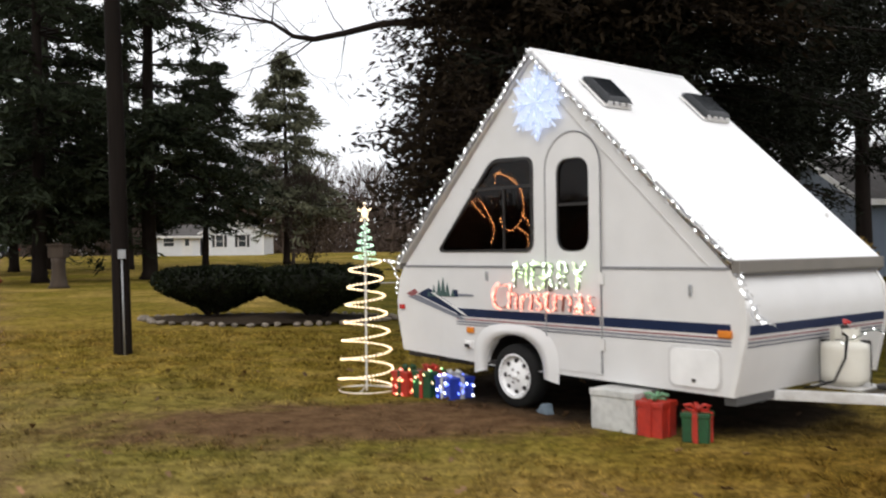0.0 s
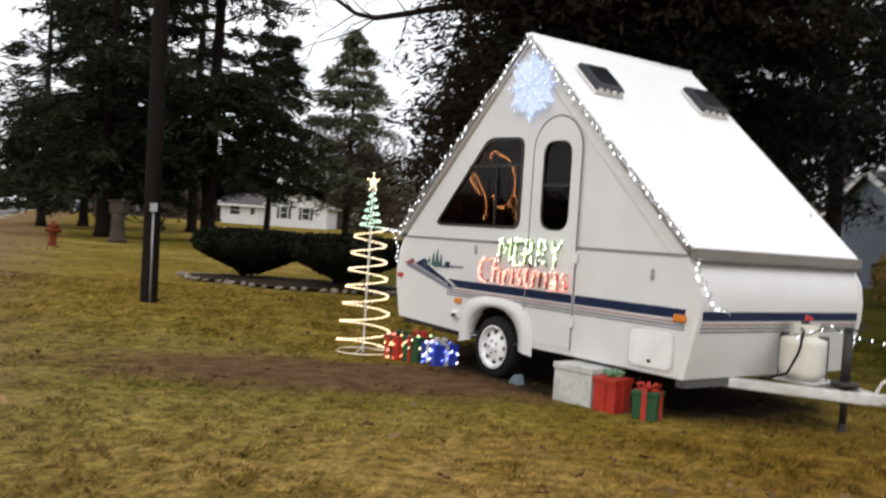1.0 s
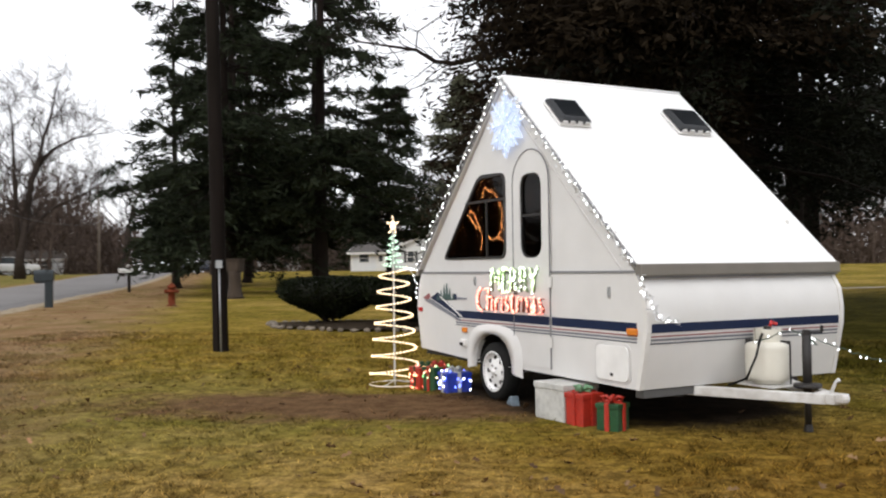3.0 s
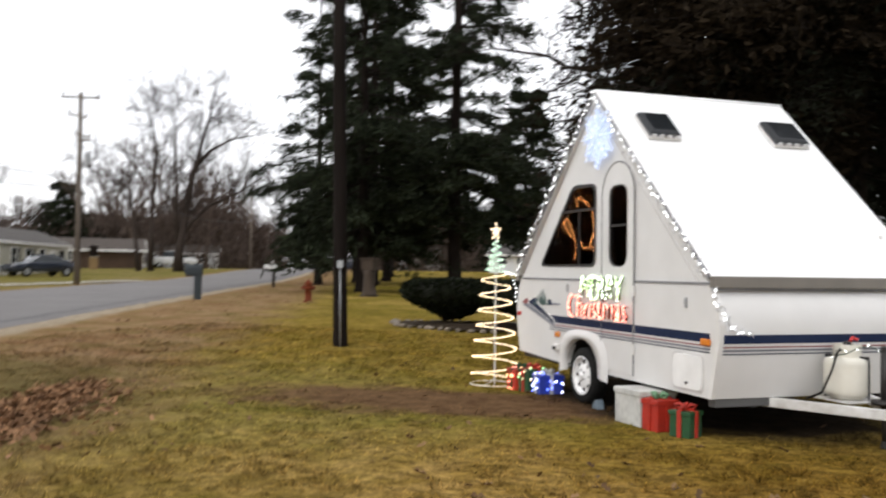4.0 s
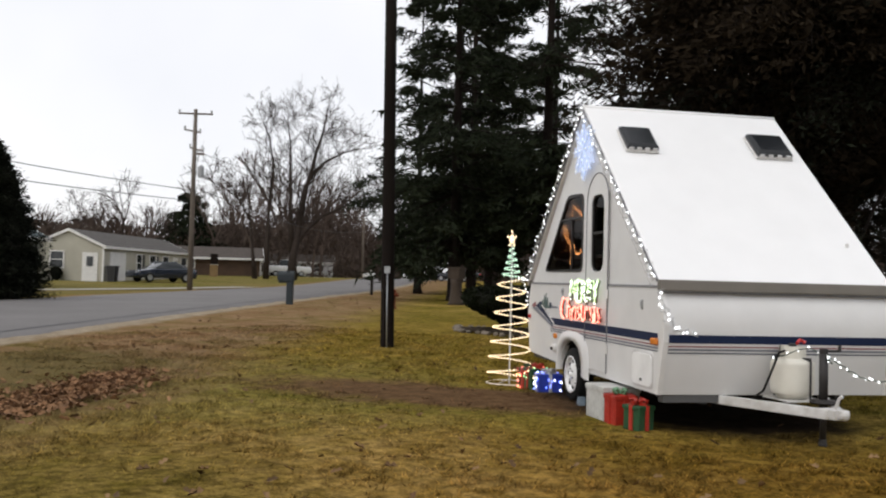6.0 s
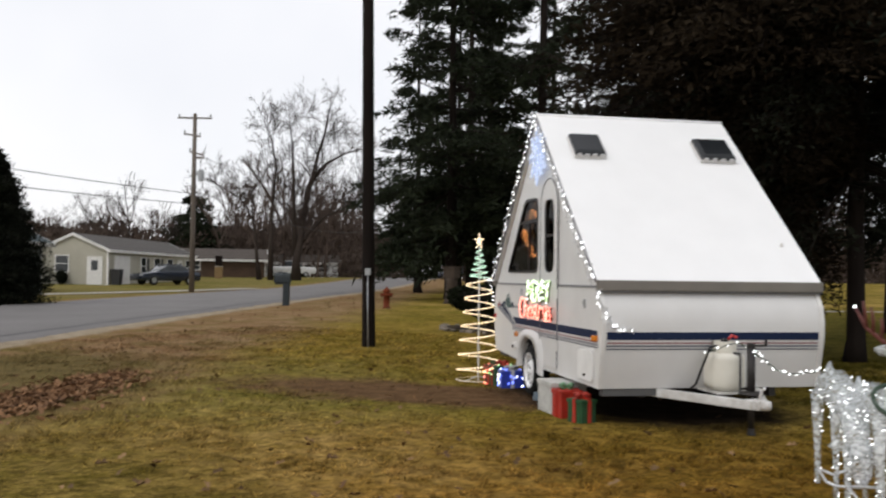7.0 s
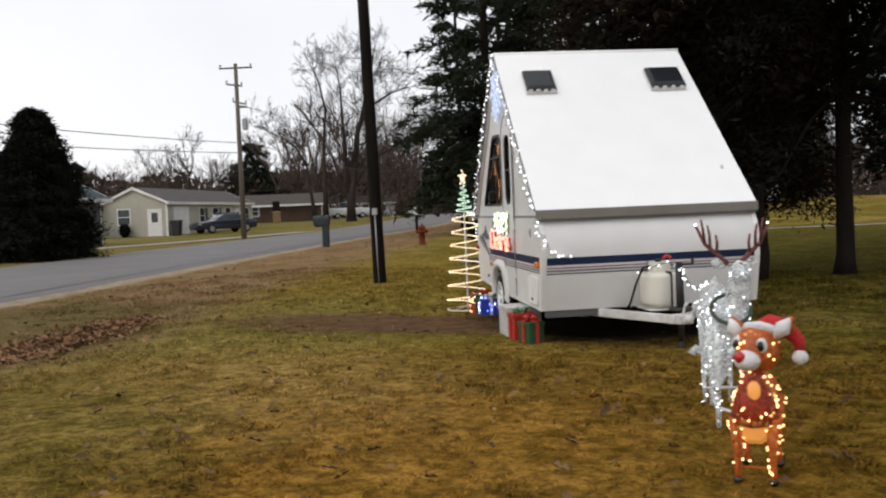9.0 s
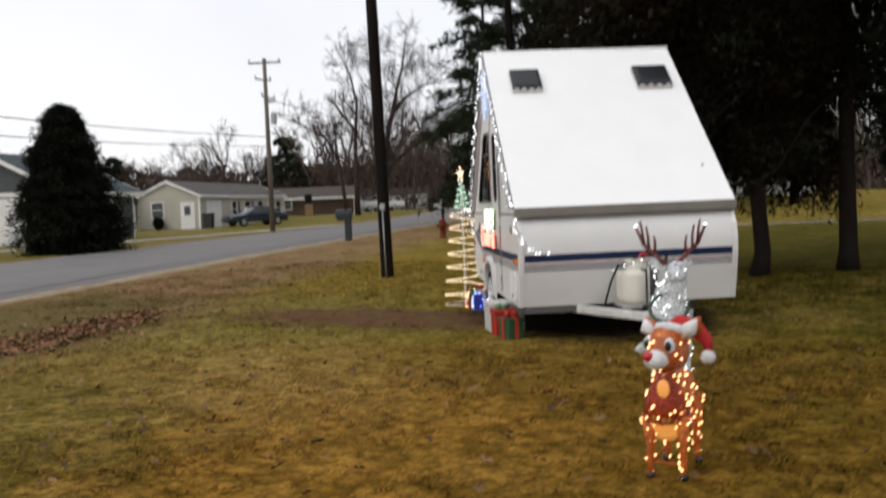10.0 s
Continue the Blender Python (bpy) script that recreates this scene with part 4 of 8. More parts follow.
        b = Build().lathe([(0.182, 0.004), (0.186, -0.004), (0.176, -0.006), (0.166, 0.004), (0.158, 0.030), (0.14, 0.034), (0.115, 0.022), (0.07, 0.008), (0.03, 0.006), (0.002, 0.006)], 32, caps=False)
        r = part("rim", b, RIMWHITE, w, "white steel rim with round holes", smooth=True)
        for i in range(8):
            a = 2 * math.pi * i / 8
            part("rim_hole", Build().lathe([(0.019, 0.018), (0.019, 0.04)], 10, at=Matrix.Translation((0.128 * math.cos(a), 0.128 * math.sin(a), 0))), BLACKSTEEL, r, "dark hole")
        for i in range(5):
            a = 2 * math.pi * i / 5 + 0.3
            part("wheel_nut", Build().lathe([(0.011, -0.006), (0.011, 0.02)], 6, at=Matrix.Translation((0.055 * math.cos(a), 0.055 * math.sin(a), 0))), CHROME, r)
        part("hub_cap", Build().lathe([(0.008, -0.02), (0.026, -0.012), (0.03, 0.025)], 14), RIMWHITE, r, smooth=True)
    part("axle", Build().tube([(0.1, 2.065, 0.268), (CW - 0.1, 2.065, 0.268)], 0.03, 8), BLACKSTEEL, t)
    # chassis
    for x in (0.38, CW - 0.44):
        part("chassis_rail", Build().box((x, 0.05, 0.24), (x + 0.06, CL - 0.1, 0.325)), BLACKSTEEL, t)
    part("step_tray", Build().box((0.05, 0.03, 0.255), (0.55, 0.12, 0.318)), material("dull grey steel", (0.10, 0.10, 0.10), rough=0.6), t, "grey cross member", bevel=0.006)
    for x0, x1 in ((0.52, CW / 2 - 0.035), (CW - 0.52, CW / 2 + 0.035)):
        b = Build()
        s = 0.035
        b.add([(x0 - s, 0.12, 0.245), (x0 + s, 0.12, 0.245), (x1 + s, -0.80, 0.245), (x1 - s, -0.80, 0.245), (x0 - s, 0.12, 0.315), (x0 + s, 0.12, 0.315), (x1 + s, -0.80, 0.315), (x1 - s, -0.80, 0.315)],
              [(0, 3, 2, 1), (4, 5, 6, 7), (0, 1, 5, 4), (1, 2, 6, 5), (2, 3, 7, 6), (3, 0, 4, 7)])
        part("tongue_rail", b, TONGUEWHITE, t, "white steel tongue rail", bevel=0.006)
    cx = CW / 2
    b = Build().box((cx - 0.06, -0.87, 0.25), (cx + 0.06, -0.70, 0.32)).box((cx - 0.035, -0.92, 0.268), (cx + 0.035, -0.85, 0.325)).ball((cx, -0.905, 0.292), 0.04)
    b.tube([(cx, -0.80, 0.32), (cx, -0.84, 0.40), (cx + 0.01, -0.865, 0.42)], [0.014, 0.012, 0.016], 6)
    part("coupler", b, TONGUEWHITE, t, "white hitch coupler", bevel=0.006)
    part("tongue_plate", Build().box((0.86, -0.42, 0.318), (1.20, -0.06, 0.330)), TONGUEWHITE, t, "white plate on the tongue")
    # jack
    b = Build().tube([(1.09, -0.53, 0.05), (1.09, -0.53, 0.40)], 0.024, 12)
    j = part("tongue_jack", b, BLACKSTEEL, t, "black tongue jack", smooth=True)
    part("jack_sleeve", Build().tube([(1.09, -0.53, 0.30), (1.09, -0.53, 0.70)], 0.033, 14), BLACKSTEEL, j, smooth=True)
    b = Build().tube([(1.09, -0.53, 0.70), (1.09, -0.53, 0.74)], 0.03, 12).tube([(1.09, -0.53, 0.72), (1.19, -0.58, 0.725)], 0.009, 6).tube([(1.19, -0.58, 0.725), (1.19, -0.58, 0.77)], 0.012, 6)
    part("jack_crank", b, BLACKSTEEL, j)
    part("jack_collar", Build().lathe([(0.09, 0.322), (0.10, 0.335), (0.095, 0.352), (0.05, 0.358)], 16, at=Matrix.Translation((1.09, -0.53, 0))), BLACKSTEEL, j, "black jack flange")
    part("jack_foot", Build().lathe([(0.034, 0.006), (0.034, 0.018), (0.030, 0.03), (0.026, 0.06)], 16, at=Matrix.Translation((1.09, -0.53, 0))), BLACKSTEEL, j)
    # interior
    b = Build().box((0.30, 0.3, 0.40), (CW - 0.3, 1.0, 0.95)).box((0.7, 2.3, 0.40), (CW - 0.2, 3.3, 0.92))
    part("cabin_furniture", b, INTERIOR, t, "dark cabin benches", bevel=0.02)
    part("back_curtain", Build().box((CW - 0.09, 0.4, 1.2), (CW - 0.07, 3.2, 1.25)), INTERIOR, t)
    return t


camper = make_camper()


def gas_bottle():
    t = thing("propane_tank", CAMPER @ pose(1.01, -0.24, 0.332) @ Matrix.Diagonal((1.05, 1.05, 1.0, 1.0)), "cream enamel propane gas bottle strapped to the tongue", "gas bottle")
    prof = [(0.10, 0.0), (0.115, 0.010), (0.115, 0.022), (0.145, 0.030), (0.155, 0.05), (0.157, 0.08), (0.157, 0.255), (0.154, 0.280), (0.142, 0.298), (0.11, 0.308), (0.06, 0.314), (0.03, 0.316)]
    part("body", Build().lathe(prof, 32), TANKCREAM, t, smooth=True)
    b = Build()
    for a0 in (20, 200):
        arc = [radians(a0 + q) for q in range(0, 141, 14)]
        vs = [(r * math.cos(a), r * math.sin(a), z) for z in (0.30, 0.405) for r in (0.088, 0.096) for a in arc]
        k = len(arc)
        fs = []
        for i in range(k - 1):
            fs += [(i, i + 1, 2 * k + i + 1, 2 * k + i), (k + i, 3 * k + i, 3 * k + i + 1, k + i + 1), (2 * k + i, 2 * k + i + 1, 3 * k + i + 1, 3 * k + i)]
        b.add(vs, fs)
    part("collar", b, TANKCREAM, t, "cream handle collar")
    v = part("valve", Build().tube([(0, 0, 0.325), (0, 0, 0.40)], 0.018, 10).tube([(-0.03, -0.01, 0.37), (-0.08, -0.03, 0.37)], 0.014, 8), CHROME, t, "brass valve")
    part("valve_knob", Build().lathe([(0.028, 0.40), (0.03, 0.415), (0.022, 0.425)], 12), BLACKSTEEL, v)
    b = Build().tube([(-0.08, -0.03, 0.37), (-0.17, -0.10, 0.36), (-0.24, -0.12, 0.22), (-0.27, -0.06, 0.06), (-0.24, 0.10, 0.0), (-0.18, 0.2, -0.02)], 0.009, 6)
    part("hose", b, RUBBER, t, "black gas hose")
    b = Build()
    b.box((-0.008, -0.164, 0.0), (0.008, -0.158, 0.30)).box((-0.008, -0.160, 0.296), (0.008, 0.160, 0.321)).box((-0.008, 0.158, 0.0), (0.008, 0.164, 0.30))
    part("strap", b, material("black strap", (0.03, 0.03, 0.03), rough=0.7), t, "black hold-down strap", at=pose(0, 0, 0, 0, 0, 20))
    b = Build().tube([(0.05, 0.02, 0.425), (0.09, 0.05, 0.45), (0.12, 0.02, 0.43)], 0.014, 6)
    part("red_tag", b, REDLENS, t, "red plastic tag")


gas_bottle()

# ---- festive lights on and round the camper ----
def gem(r):
    b = Build()
    b.add([(r, 0, 0), (0, r, 0), (-r, 0, 0), (0, -r, 0), (0, 0, r * 1.3), (0, 0, -r * 1.3)],
          [(0, 1, 4), (1, 2, 4), (2, 3, 4), (3, 0, 4), (1, 0, 5), (2, 1, 5), (3, 2, 5), (0, 3, 5)])
    return b


BULB_DATA = {}


def bulb(parent, p, m, r=0.011, name="bulb"):
    key = (m.name, r)
    if key not in BULB_DATA:
        BULB_DATA[key] = data_of("bulb", gem(r), m, smooth=True)
    ob = part(name, BULB_DATA[key], None, parent)
    ob.location = p
    return ob


def along(points, step):
    """Even places along a polyline."""
    pts = [Vector(p) for p in points]
    out, carry = [], 0.0
    for a, b in zip(pts, pts[1:]):
        ln = (b - a).length
        s = carry
        while s < ln:
            out.append(a + (b - a) * (s / ln))
            s += step
        carry = s - ln
    return out


def light_string(points, step, label, jitter, m=BULB_WHITE, r=0.0085, at=CAMPER, cord=WIREWHITE, puffs=0):
    t = thing("light_string", at, label, "fairy lights", "strings of fairy lights")
    rng = random.Random(len(points) * 7 + int(step * 1000))
    pts = []
    for p in along(points, 0.05):
        pts.append(p + Vector([rng.uniform(-1, 1) * jitter * 0.4 for _ in range(3)]))
    part("cord", Build().tube(pts, 0.004, 4), cord, t, "thin cord")
    for p in along(points, step):
        bulb(t, p + Vector([rng.uniform(-1, 1) * jitter for _ in range(3)]), m, r)
    if puffs:
        b = Build()
        for p in along(points, 0.03):
            for _ in range(puffs):
                c = p + Vector([rng.gauss(0, 0.016) for _ in range(3)])
                d = Vector([rng.gauss(0, 1) for _ in range(3)]).normalized() * 0.022
                e = d.cross(Vector((0.3, 0.5, 0.8))).normalized() * 0.006
                b.add([c - d, c + e, c + d, c - e], [(0, 1, 2, 3)])
        ob = part("garland", b, TINSEL, t, "clear plastic garland tufts")
        ob["kind"] = "stuff"
    return t


def roof_line(y0, y1, x=-0.055):
    z = lambda y: EAVE_Z + (APEX_Z - 0.02 - EAVE_Z) * (y / APEX_Y if y <= APEX_Y else (CL - y) / (CL - APEX_Y))
    return [(x, y0 + (y1 - y0) * i / 12, z(y0 + (y1 - y0) * i / 12)) for i in range(13)]


light_string(roof_line(APEX_Y, 0.0), 0.075, "white fairy lights and garland along the sloping roof edge", 0.018, puffs=3)
light_string(roof_line(APEX_Y + 0.03, CL), 0.07, "white fairy lights along the rear roof edge", 0.022, puffs=1)
light_string([(-0.03, -0.06, 1.14), (-0.02, -0.09, 1.02), (0.03, -0.12, 0.93), (0.08, -0.11, 0.85), (0.16, -0.10, 0.82), (0.26, -0.10, 0.81)], 0.05,
             "white fairy lights hanging round the front corner", 0.02, puffs=4)
light_string([(-0.05, CL - 0.02, 1.22), (-0.10, CL + 0.12, 1.24), (-0.06, CL + 0.02, 1.16), (-0.03, CL + 0.02, 1.05), (-0.02, CL + 0.05, 0.95), (-0.02, CL + 0.06, 0.86)], 0.055,
             "white fairy lights trailing down the rear corner", 0.015)
doe_rump = CAMPER.inverted() @ Vector((4.06, 4.76, 0.69))
jk = Vector((1.09, -0.55, 0.70))
sag = [jk.lerp(doe_rump, i / 10) + Vector((0, 0, -0.10 * math.sin(math.pi * i / 10))) for i in range(11)]
light_string([(0.80, -0.33, 0.64), (0.90, -0.40, 0.70), (1.02, -0.42, 0.74), tuple(jk), (1.12, -0.6, 0.62)] + [tuple(p) for p in sag], 0.09,
             "white fairy lights draped from the gas bottle to the wire doe", 0.018, cord=WIREGREEN, r=0.0068)


def lit_star():
    t = thing("lit_star", CAMPER @ pose(-0.03, 1.76, 2.50) @ Matrix.Scale(1.25, 4), "glowing pale blue snowflake star hung below the roof peak", "star light")
    pts = []
    for i in range(24):
        a = radians(90 + i * 15)
        r = 0.25 if i % 4 == 0 else (0.20 if i % 2 == 0 else 0.17)
        pts.append((r * math.cos(a), r * math.sin(a)))
    part("panel", plate("star", pts, [], 0.008, lambda x, y, d: (d, x, y), BULB_ICE), None, t, "frosted translucent plastic")
    rng = random.Random(3)
    for i in range(8):
        a = radians(90 + 45 * i)
        c, q = math.cos(a), math.sin(a)
        b = Build().tube([(-0.008, 0, 0), (-0.008, 0.24 * c, 0.24 * q)], 0.006, 5)
        for f in (0.10, 0.16):
            for w in (-0.7, 0.7):
                b.tube([(-0.008, f * c, f * q), (-0.008, f * c + 0.06 * math.cos(a + w), f * q + 0.06 * math.sin(a + w))], 0.005, 5)
        part("arm", b, ICEARM, t, "pale blue lit arm")
        for f in (0.08, 0.15, 0.22):
            bulb(t, (-0.016, f * c + rng.gauss(0, 0.006), f * q), BULB_ICEPOINT, 0.008)


lit_star()


def word_sign():
    t = thing("light_up_sign", CAMPER @ pose(-0.035, 0, 0), "light-up holiday greeting sign in green and red bulbs", "light sign")
    rng = random.Random(9)
    for text, y_start, width, z0, height, mat, bulbs, count, depth in (
            ("MERRY", 2.03, 0.76, 1.005, 0.21, material("pale green plastic", (0.30, 0.36, 0.24), rough=0.4), BULB_LIME, 230, 0.0),
            ("Christmas", 2.28, 1.11, 0.825, 0.21, material("red plastic", (0.42, 0.14, 0.10), rough=0.4), BULB_PINK, 330, -0.012)):
        cu = bpy.data.curves.new(text, "FONT")
        cu.body = text
        cu.size, cu.extrude, cu.offset = 1.0, 0.02, -0.034
        cu.resolution_u = 3
        tmp = bpy.data.objects.new("tmp", cu)
        scene.collection.objects.link(tmp)
        me = bpy.data.meshes.new_from_object(tmp.evaluated_get(bpy.context.evaluated_depsgraph_get()))
        bpy.data.objects.remove(tmp)
        co = np.empty(len(me.vertices) * 3)
        me.vertices.foreach_get("co", co)
        co = co.reshape(-1, 3)
        lo, hi = co.min(0), co.max(0)
        u = (co - lo) / (hi - lo)
        slant = 0.10 * u[:, 1] * height
        out = np.stack([depth + 0.012 - u[:, 2] * 0.024, y_start - u[:, 0] * width - slant, z0 + u[:, 1] * height], 1)
        me.vertices.foreach_set("co", out.ravel())
        me.materials.clear()
        me.materials.append(mat)
        me.update()
        w = part("word", me, None, t, text + " in lit letters")
        me.calc_loop_triangles()
        tris = [[Vector(out[i]) for i in tr.vertices] for tr in me.loop_triangles]
        flat = [q for q in tris if max(v.x for v in q) - min(v.x for v in q) < 0.004 and q[0].x < depth]
        areas = [((q[1] - q[0]).cross(q[2] - q[0])).length for q in flat]
        for q in rng.choices(flat, areas, k=count):
            a, c = rng.random(), rng.random()
            if a + c > 1:
                a, c = 1 - a, 1 - c
            p = q[0] + (q[1] - q[0]) * a + (q[2] - q[0]) * c
            m = bulbs if rng.random() < 0.75 else (BULB_RED if bulbs == BULB_PINK else BULB_WHITE)
            bulb(w, (p.x - 0.006, p.y + rng.gauss(0, 0.010), p.z + rng.gauss(0, 0.009)), m, 0.0070)


word_sign()


def window_rope():
    t = thing("rope_light_figure", CAMPER @ pose(0.075, 0, 0), "amber rope light outline hung inside the camper window", "rope light")
    curves = ([(2.38, 1.90), (2.37, 1.96), (2.32, 1.99), (2.27, 1.95), (2.20, 1.94), (2.13, 1.90), (2.07, 1.84), (2.03, 1.76), (2.015, 1.67), (2.04, 1.58), (2.10, 1.51), (2.17, 1.48), (2.24, 1.49), (2.29, 1.53), (2.31, 1.59)],
              [(2.66, 1.74), (2.61, 1.78), (2.55, 1.75), (2.51, 1.70), (2.46, 1.63), (2.41, 1.56), (2.39, 1.49), (2.40, 1.43), (2.43, 1.37)],
              [(2.66, 1.74), (2.62, 1.70), (2.56, 1.66), (2.50, 1.60)],
              [(2.10, 1.51), (2.04, 1.48), (1.985, 1.44), (1.97, 1.38), (1.97, 1.33)],
              [(2.03, 1.60), (1.98, 1.56), (1.96, 1.50)])
    for c in curves:
        pts = [(0.0, y, z) for y, z in c]
        part("rope", Build().tube(pts, 0.005, 6), ROPE_DIM, t)
        for p in along(pts, 0.034):
            bulb(t, p, BULB_AMBER, 0.0092)
    part("hanger", Build().tube([(0.0, 2.32, 1.99), (0.0, 2.28, 2.08)], 0.003, 4), WIREWHITE, t)


window_rope()


def spiral_tree():
    x, y = -0.835, 8.60
    g = ground_z(x, y)
    t = thing("spiral_light_tree", pose(x, y, g + 0.005), "spiral rope light tree in warm white and green with star", "light tree")
    h = 1.70
    part("pole", Build().tube([(0, 0, 0), (0, 0, h)], 0.011, 8), WIREWHITE, t, "white centre pole")
    # seven wide warm coils below, five tight green ones above
    n, cut, path = 340, 200, []
    for i in range(n + 1):
        f = min(1.0, i / cut)
        g2 = max(0.0, (i - cut) / (n - cut))
        a = 2 * math.pi * (7.0 * f + 5.0 * g2) + 0.6
        z = 0.03 + 1.26 * f ** 0.94 + 0.37 * g2
        r = 0.28 - 0.13 * f - 0.04 * smooth01(0, 0.12, g2) - 0.085 * g2
        path.append((r * math.cos(a), r * math.sin(a), z))
    part("rope_lower", Build().tube(path[:cut + 1], 0.007, 5), ROPE_WARM, t, "warm white rope light coils")
    part("rope_upper", Build().tube(path[cut:], 0.007, 5), ROPE_GREEN, t, "green rope light coils")
    pts = along(path, 0.040)
    for p in pts:
        bulb(t, p, BULB_WARM if p.z < path[cut][2] else BULB_GREEN, 0.0105)
    ring = [(0.275 * math.cos(a), 0.275 * math.sin(a), 0.012) for a in [2 * math.pi * i / 28 for i in range(28)]]
    part("base_ring", Build().tube(ring, 0.007, 5, closed=True), ROPE_WARM, t, "warm base ring")
    b = Build()
    for a in (0.4, 2.5, 4.6):
        b.tube([(0, 0, 0.05), (0.275 * math.cos(a), 0.275 * math.sin(a), 0.01)], 0.006, 5)
    part("base_frame", b, WIREWHITE, t)
    star = []
    for i in range(10):
        a = radians(90 + 36 * i)
        r = 0.075 if i % 2 == 0 else 0.032
        star.append((r * math.cos(a) * 0.8, r * math.sin(a) * 1.25))
    s = part("star", Build().prism(star, 0.02, at=pose(0, 0.01, h + 0.06, 90, 0, 0)), ROPE_WARM, t, "glowing warm star")
    for q in star:
        bulb(s, (q[0], -0.015, h + 0.06 + q[1]), BULB_WARM, 0.010)
    bulb(s, (0, -0.02, h + 0.06), BULB_WARM, 0.012)


spiral_tree()


PALEGREEN = material("pale green ribbon", (0.16, 0.32, 0.18), (0.10, 0.24, 0.12), rough=0.5)


def gift(a, b0, turn, size, paper, ribbon, label, bulbs=None, count=0, bow=True, z=0.0):
    """A wire and mesh present box; a and b0 are its middle in the camper's plan."""
    w, d, h = size
    at = CAMPER @ pose(a, b0, 0, 0, 0, turn)
    p = at.translation
    at.translation = (p.x, p.y, ground_z(p.x, p.y) + z)
    t = thing("gift_box", at, label, "gift box", "present boxes round the camper")
    part("box", Build().box((-w / 2, -d / 2, 0.0), (w / 2, d / 2, h)), paper, t, bevel=0.012)
    part("lid", Build().box((-w / 2 - 0.008, -d / 2 - 0.008, h * 0.86), (w / 2 + 0.008, d / 2 + 0.008, h + 0.008)), paper, t, bevel=0.008)
    if ribbon:
        k = 0.018
        rb = Build().box((-k, -d / 2 - 0.012, 0.0), (k, d / 2 + 0.012, h + 0.013))
        part("ribbon", rb, ribbon, t, bevel=0.003)
        rb = Build().box((-w / 2 - 0.012, -k, 0.0), (w / 2 + 0.012, k, h + 0.0145))
        part("ribbon", rb, ribbon, t, bevel=0.003)
        if bow:
            q = Build()
            for ang in (20, 100, 200, 280):
                c, s = math.cos(radians(ang)), math.sin(radians(ang))
                q.tube([(0, 0, h + 0.012), (0.045 * c, 0.045 * s, h + 0.055), (0.085 * c, 0.085 * s, h + 0.045), (0.07 * c, 0.07 * s, h + 0.02), (0, 0, h + 0.014)], [0.008, 0.014, 0.016, 0.014, 0.008], 6)
            q.ball((0, 0, h + 0.03), 0.02)
            part("bow", q, PALEGREEN if ribbon == paper else ribbon, t, smooth=True)
    rng = random.Random(int(a * 100 + b0 * 1000))
    for i in range(count):
        f = rng.choice("xXyYt")
        u, v = rng.uniform(-0.45, 0.45), rng.uniform(0.08, 0.95)
        q = {"x": (-w / 2 - 0.012, u * d, v * h), "X": (w / 2 + 0.012, u * d, v * h), "y": (u * w, -d / 2 - 0.012, v * h), "Y": (u * w, d / 2 + 0.012, v * h),
             "t": (u * w, (v - 0.5) * d, h + 0.014)}[f]
        bulb(t, q, bulbs[i % len(bulbs)], 0.011)


gift(-0.03, 0.89, 3, (0.34, 0.38, 0.29), FOILSILVER, None, "silver white mesh present box beside the camper")
gift(-0.085, 0.575, 6, (0.20, 0.20, 0.245), FOILRED, FOILRED, "red mesh present box with a green bow")
gift(-0.05, 0.265, 24, (0.17, 0.18, 0.20), FOILGREEN, FOILRED, "green mesh present box with red ribbon and bow")
gift(-0.02, 3.48, 0, (0.24, 0.25, 0.23), FOILRED, FOILGREEN, "glowing red present box with a green bow", (BULB_RED, BULB_RED, BULB_ORANGE), 48)
gift(-0.03, 3.15, 5, (0.24, 0.23, 0.24), FOILGREEN, FOILRED, "glowing green present box with red ribbon", (BULB_DEEPGREEN, BULB_LIME, BULB_RED, BULB_WARM), 36)
gift(0.0, 2.85, -6, (0.26, 0.24, 0.19), FOILBLUE, FOILSILVER, "glowing blue present box with pale ribbon", (BULB_BLUE, BULB_BLUE, BULB_BLUE, BULB_WHITE), 40)
b = Build().prism([(-0.07, 0), (0.07, 0), (0.07, 0.025), (0.0, 0.085), (-0.045, 0.085)], 0.07, at=pose(0.0, 0.045, 0, 90, 0, 0))
single("wheel_chock", b, material("pale blue plastic", (0.16, 0.21, 0.25), (0.10, 0.13, 0.16), rough=0.5, scale=20), CAMPER @ pose(-0.02, 1.70, 0.004, 0, 0, 80),
       "pale blue plastic chock beside the tyre", "wheel chock", bevel=0.008)


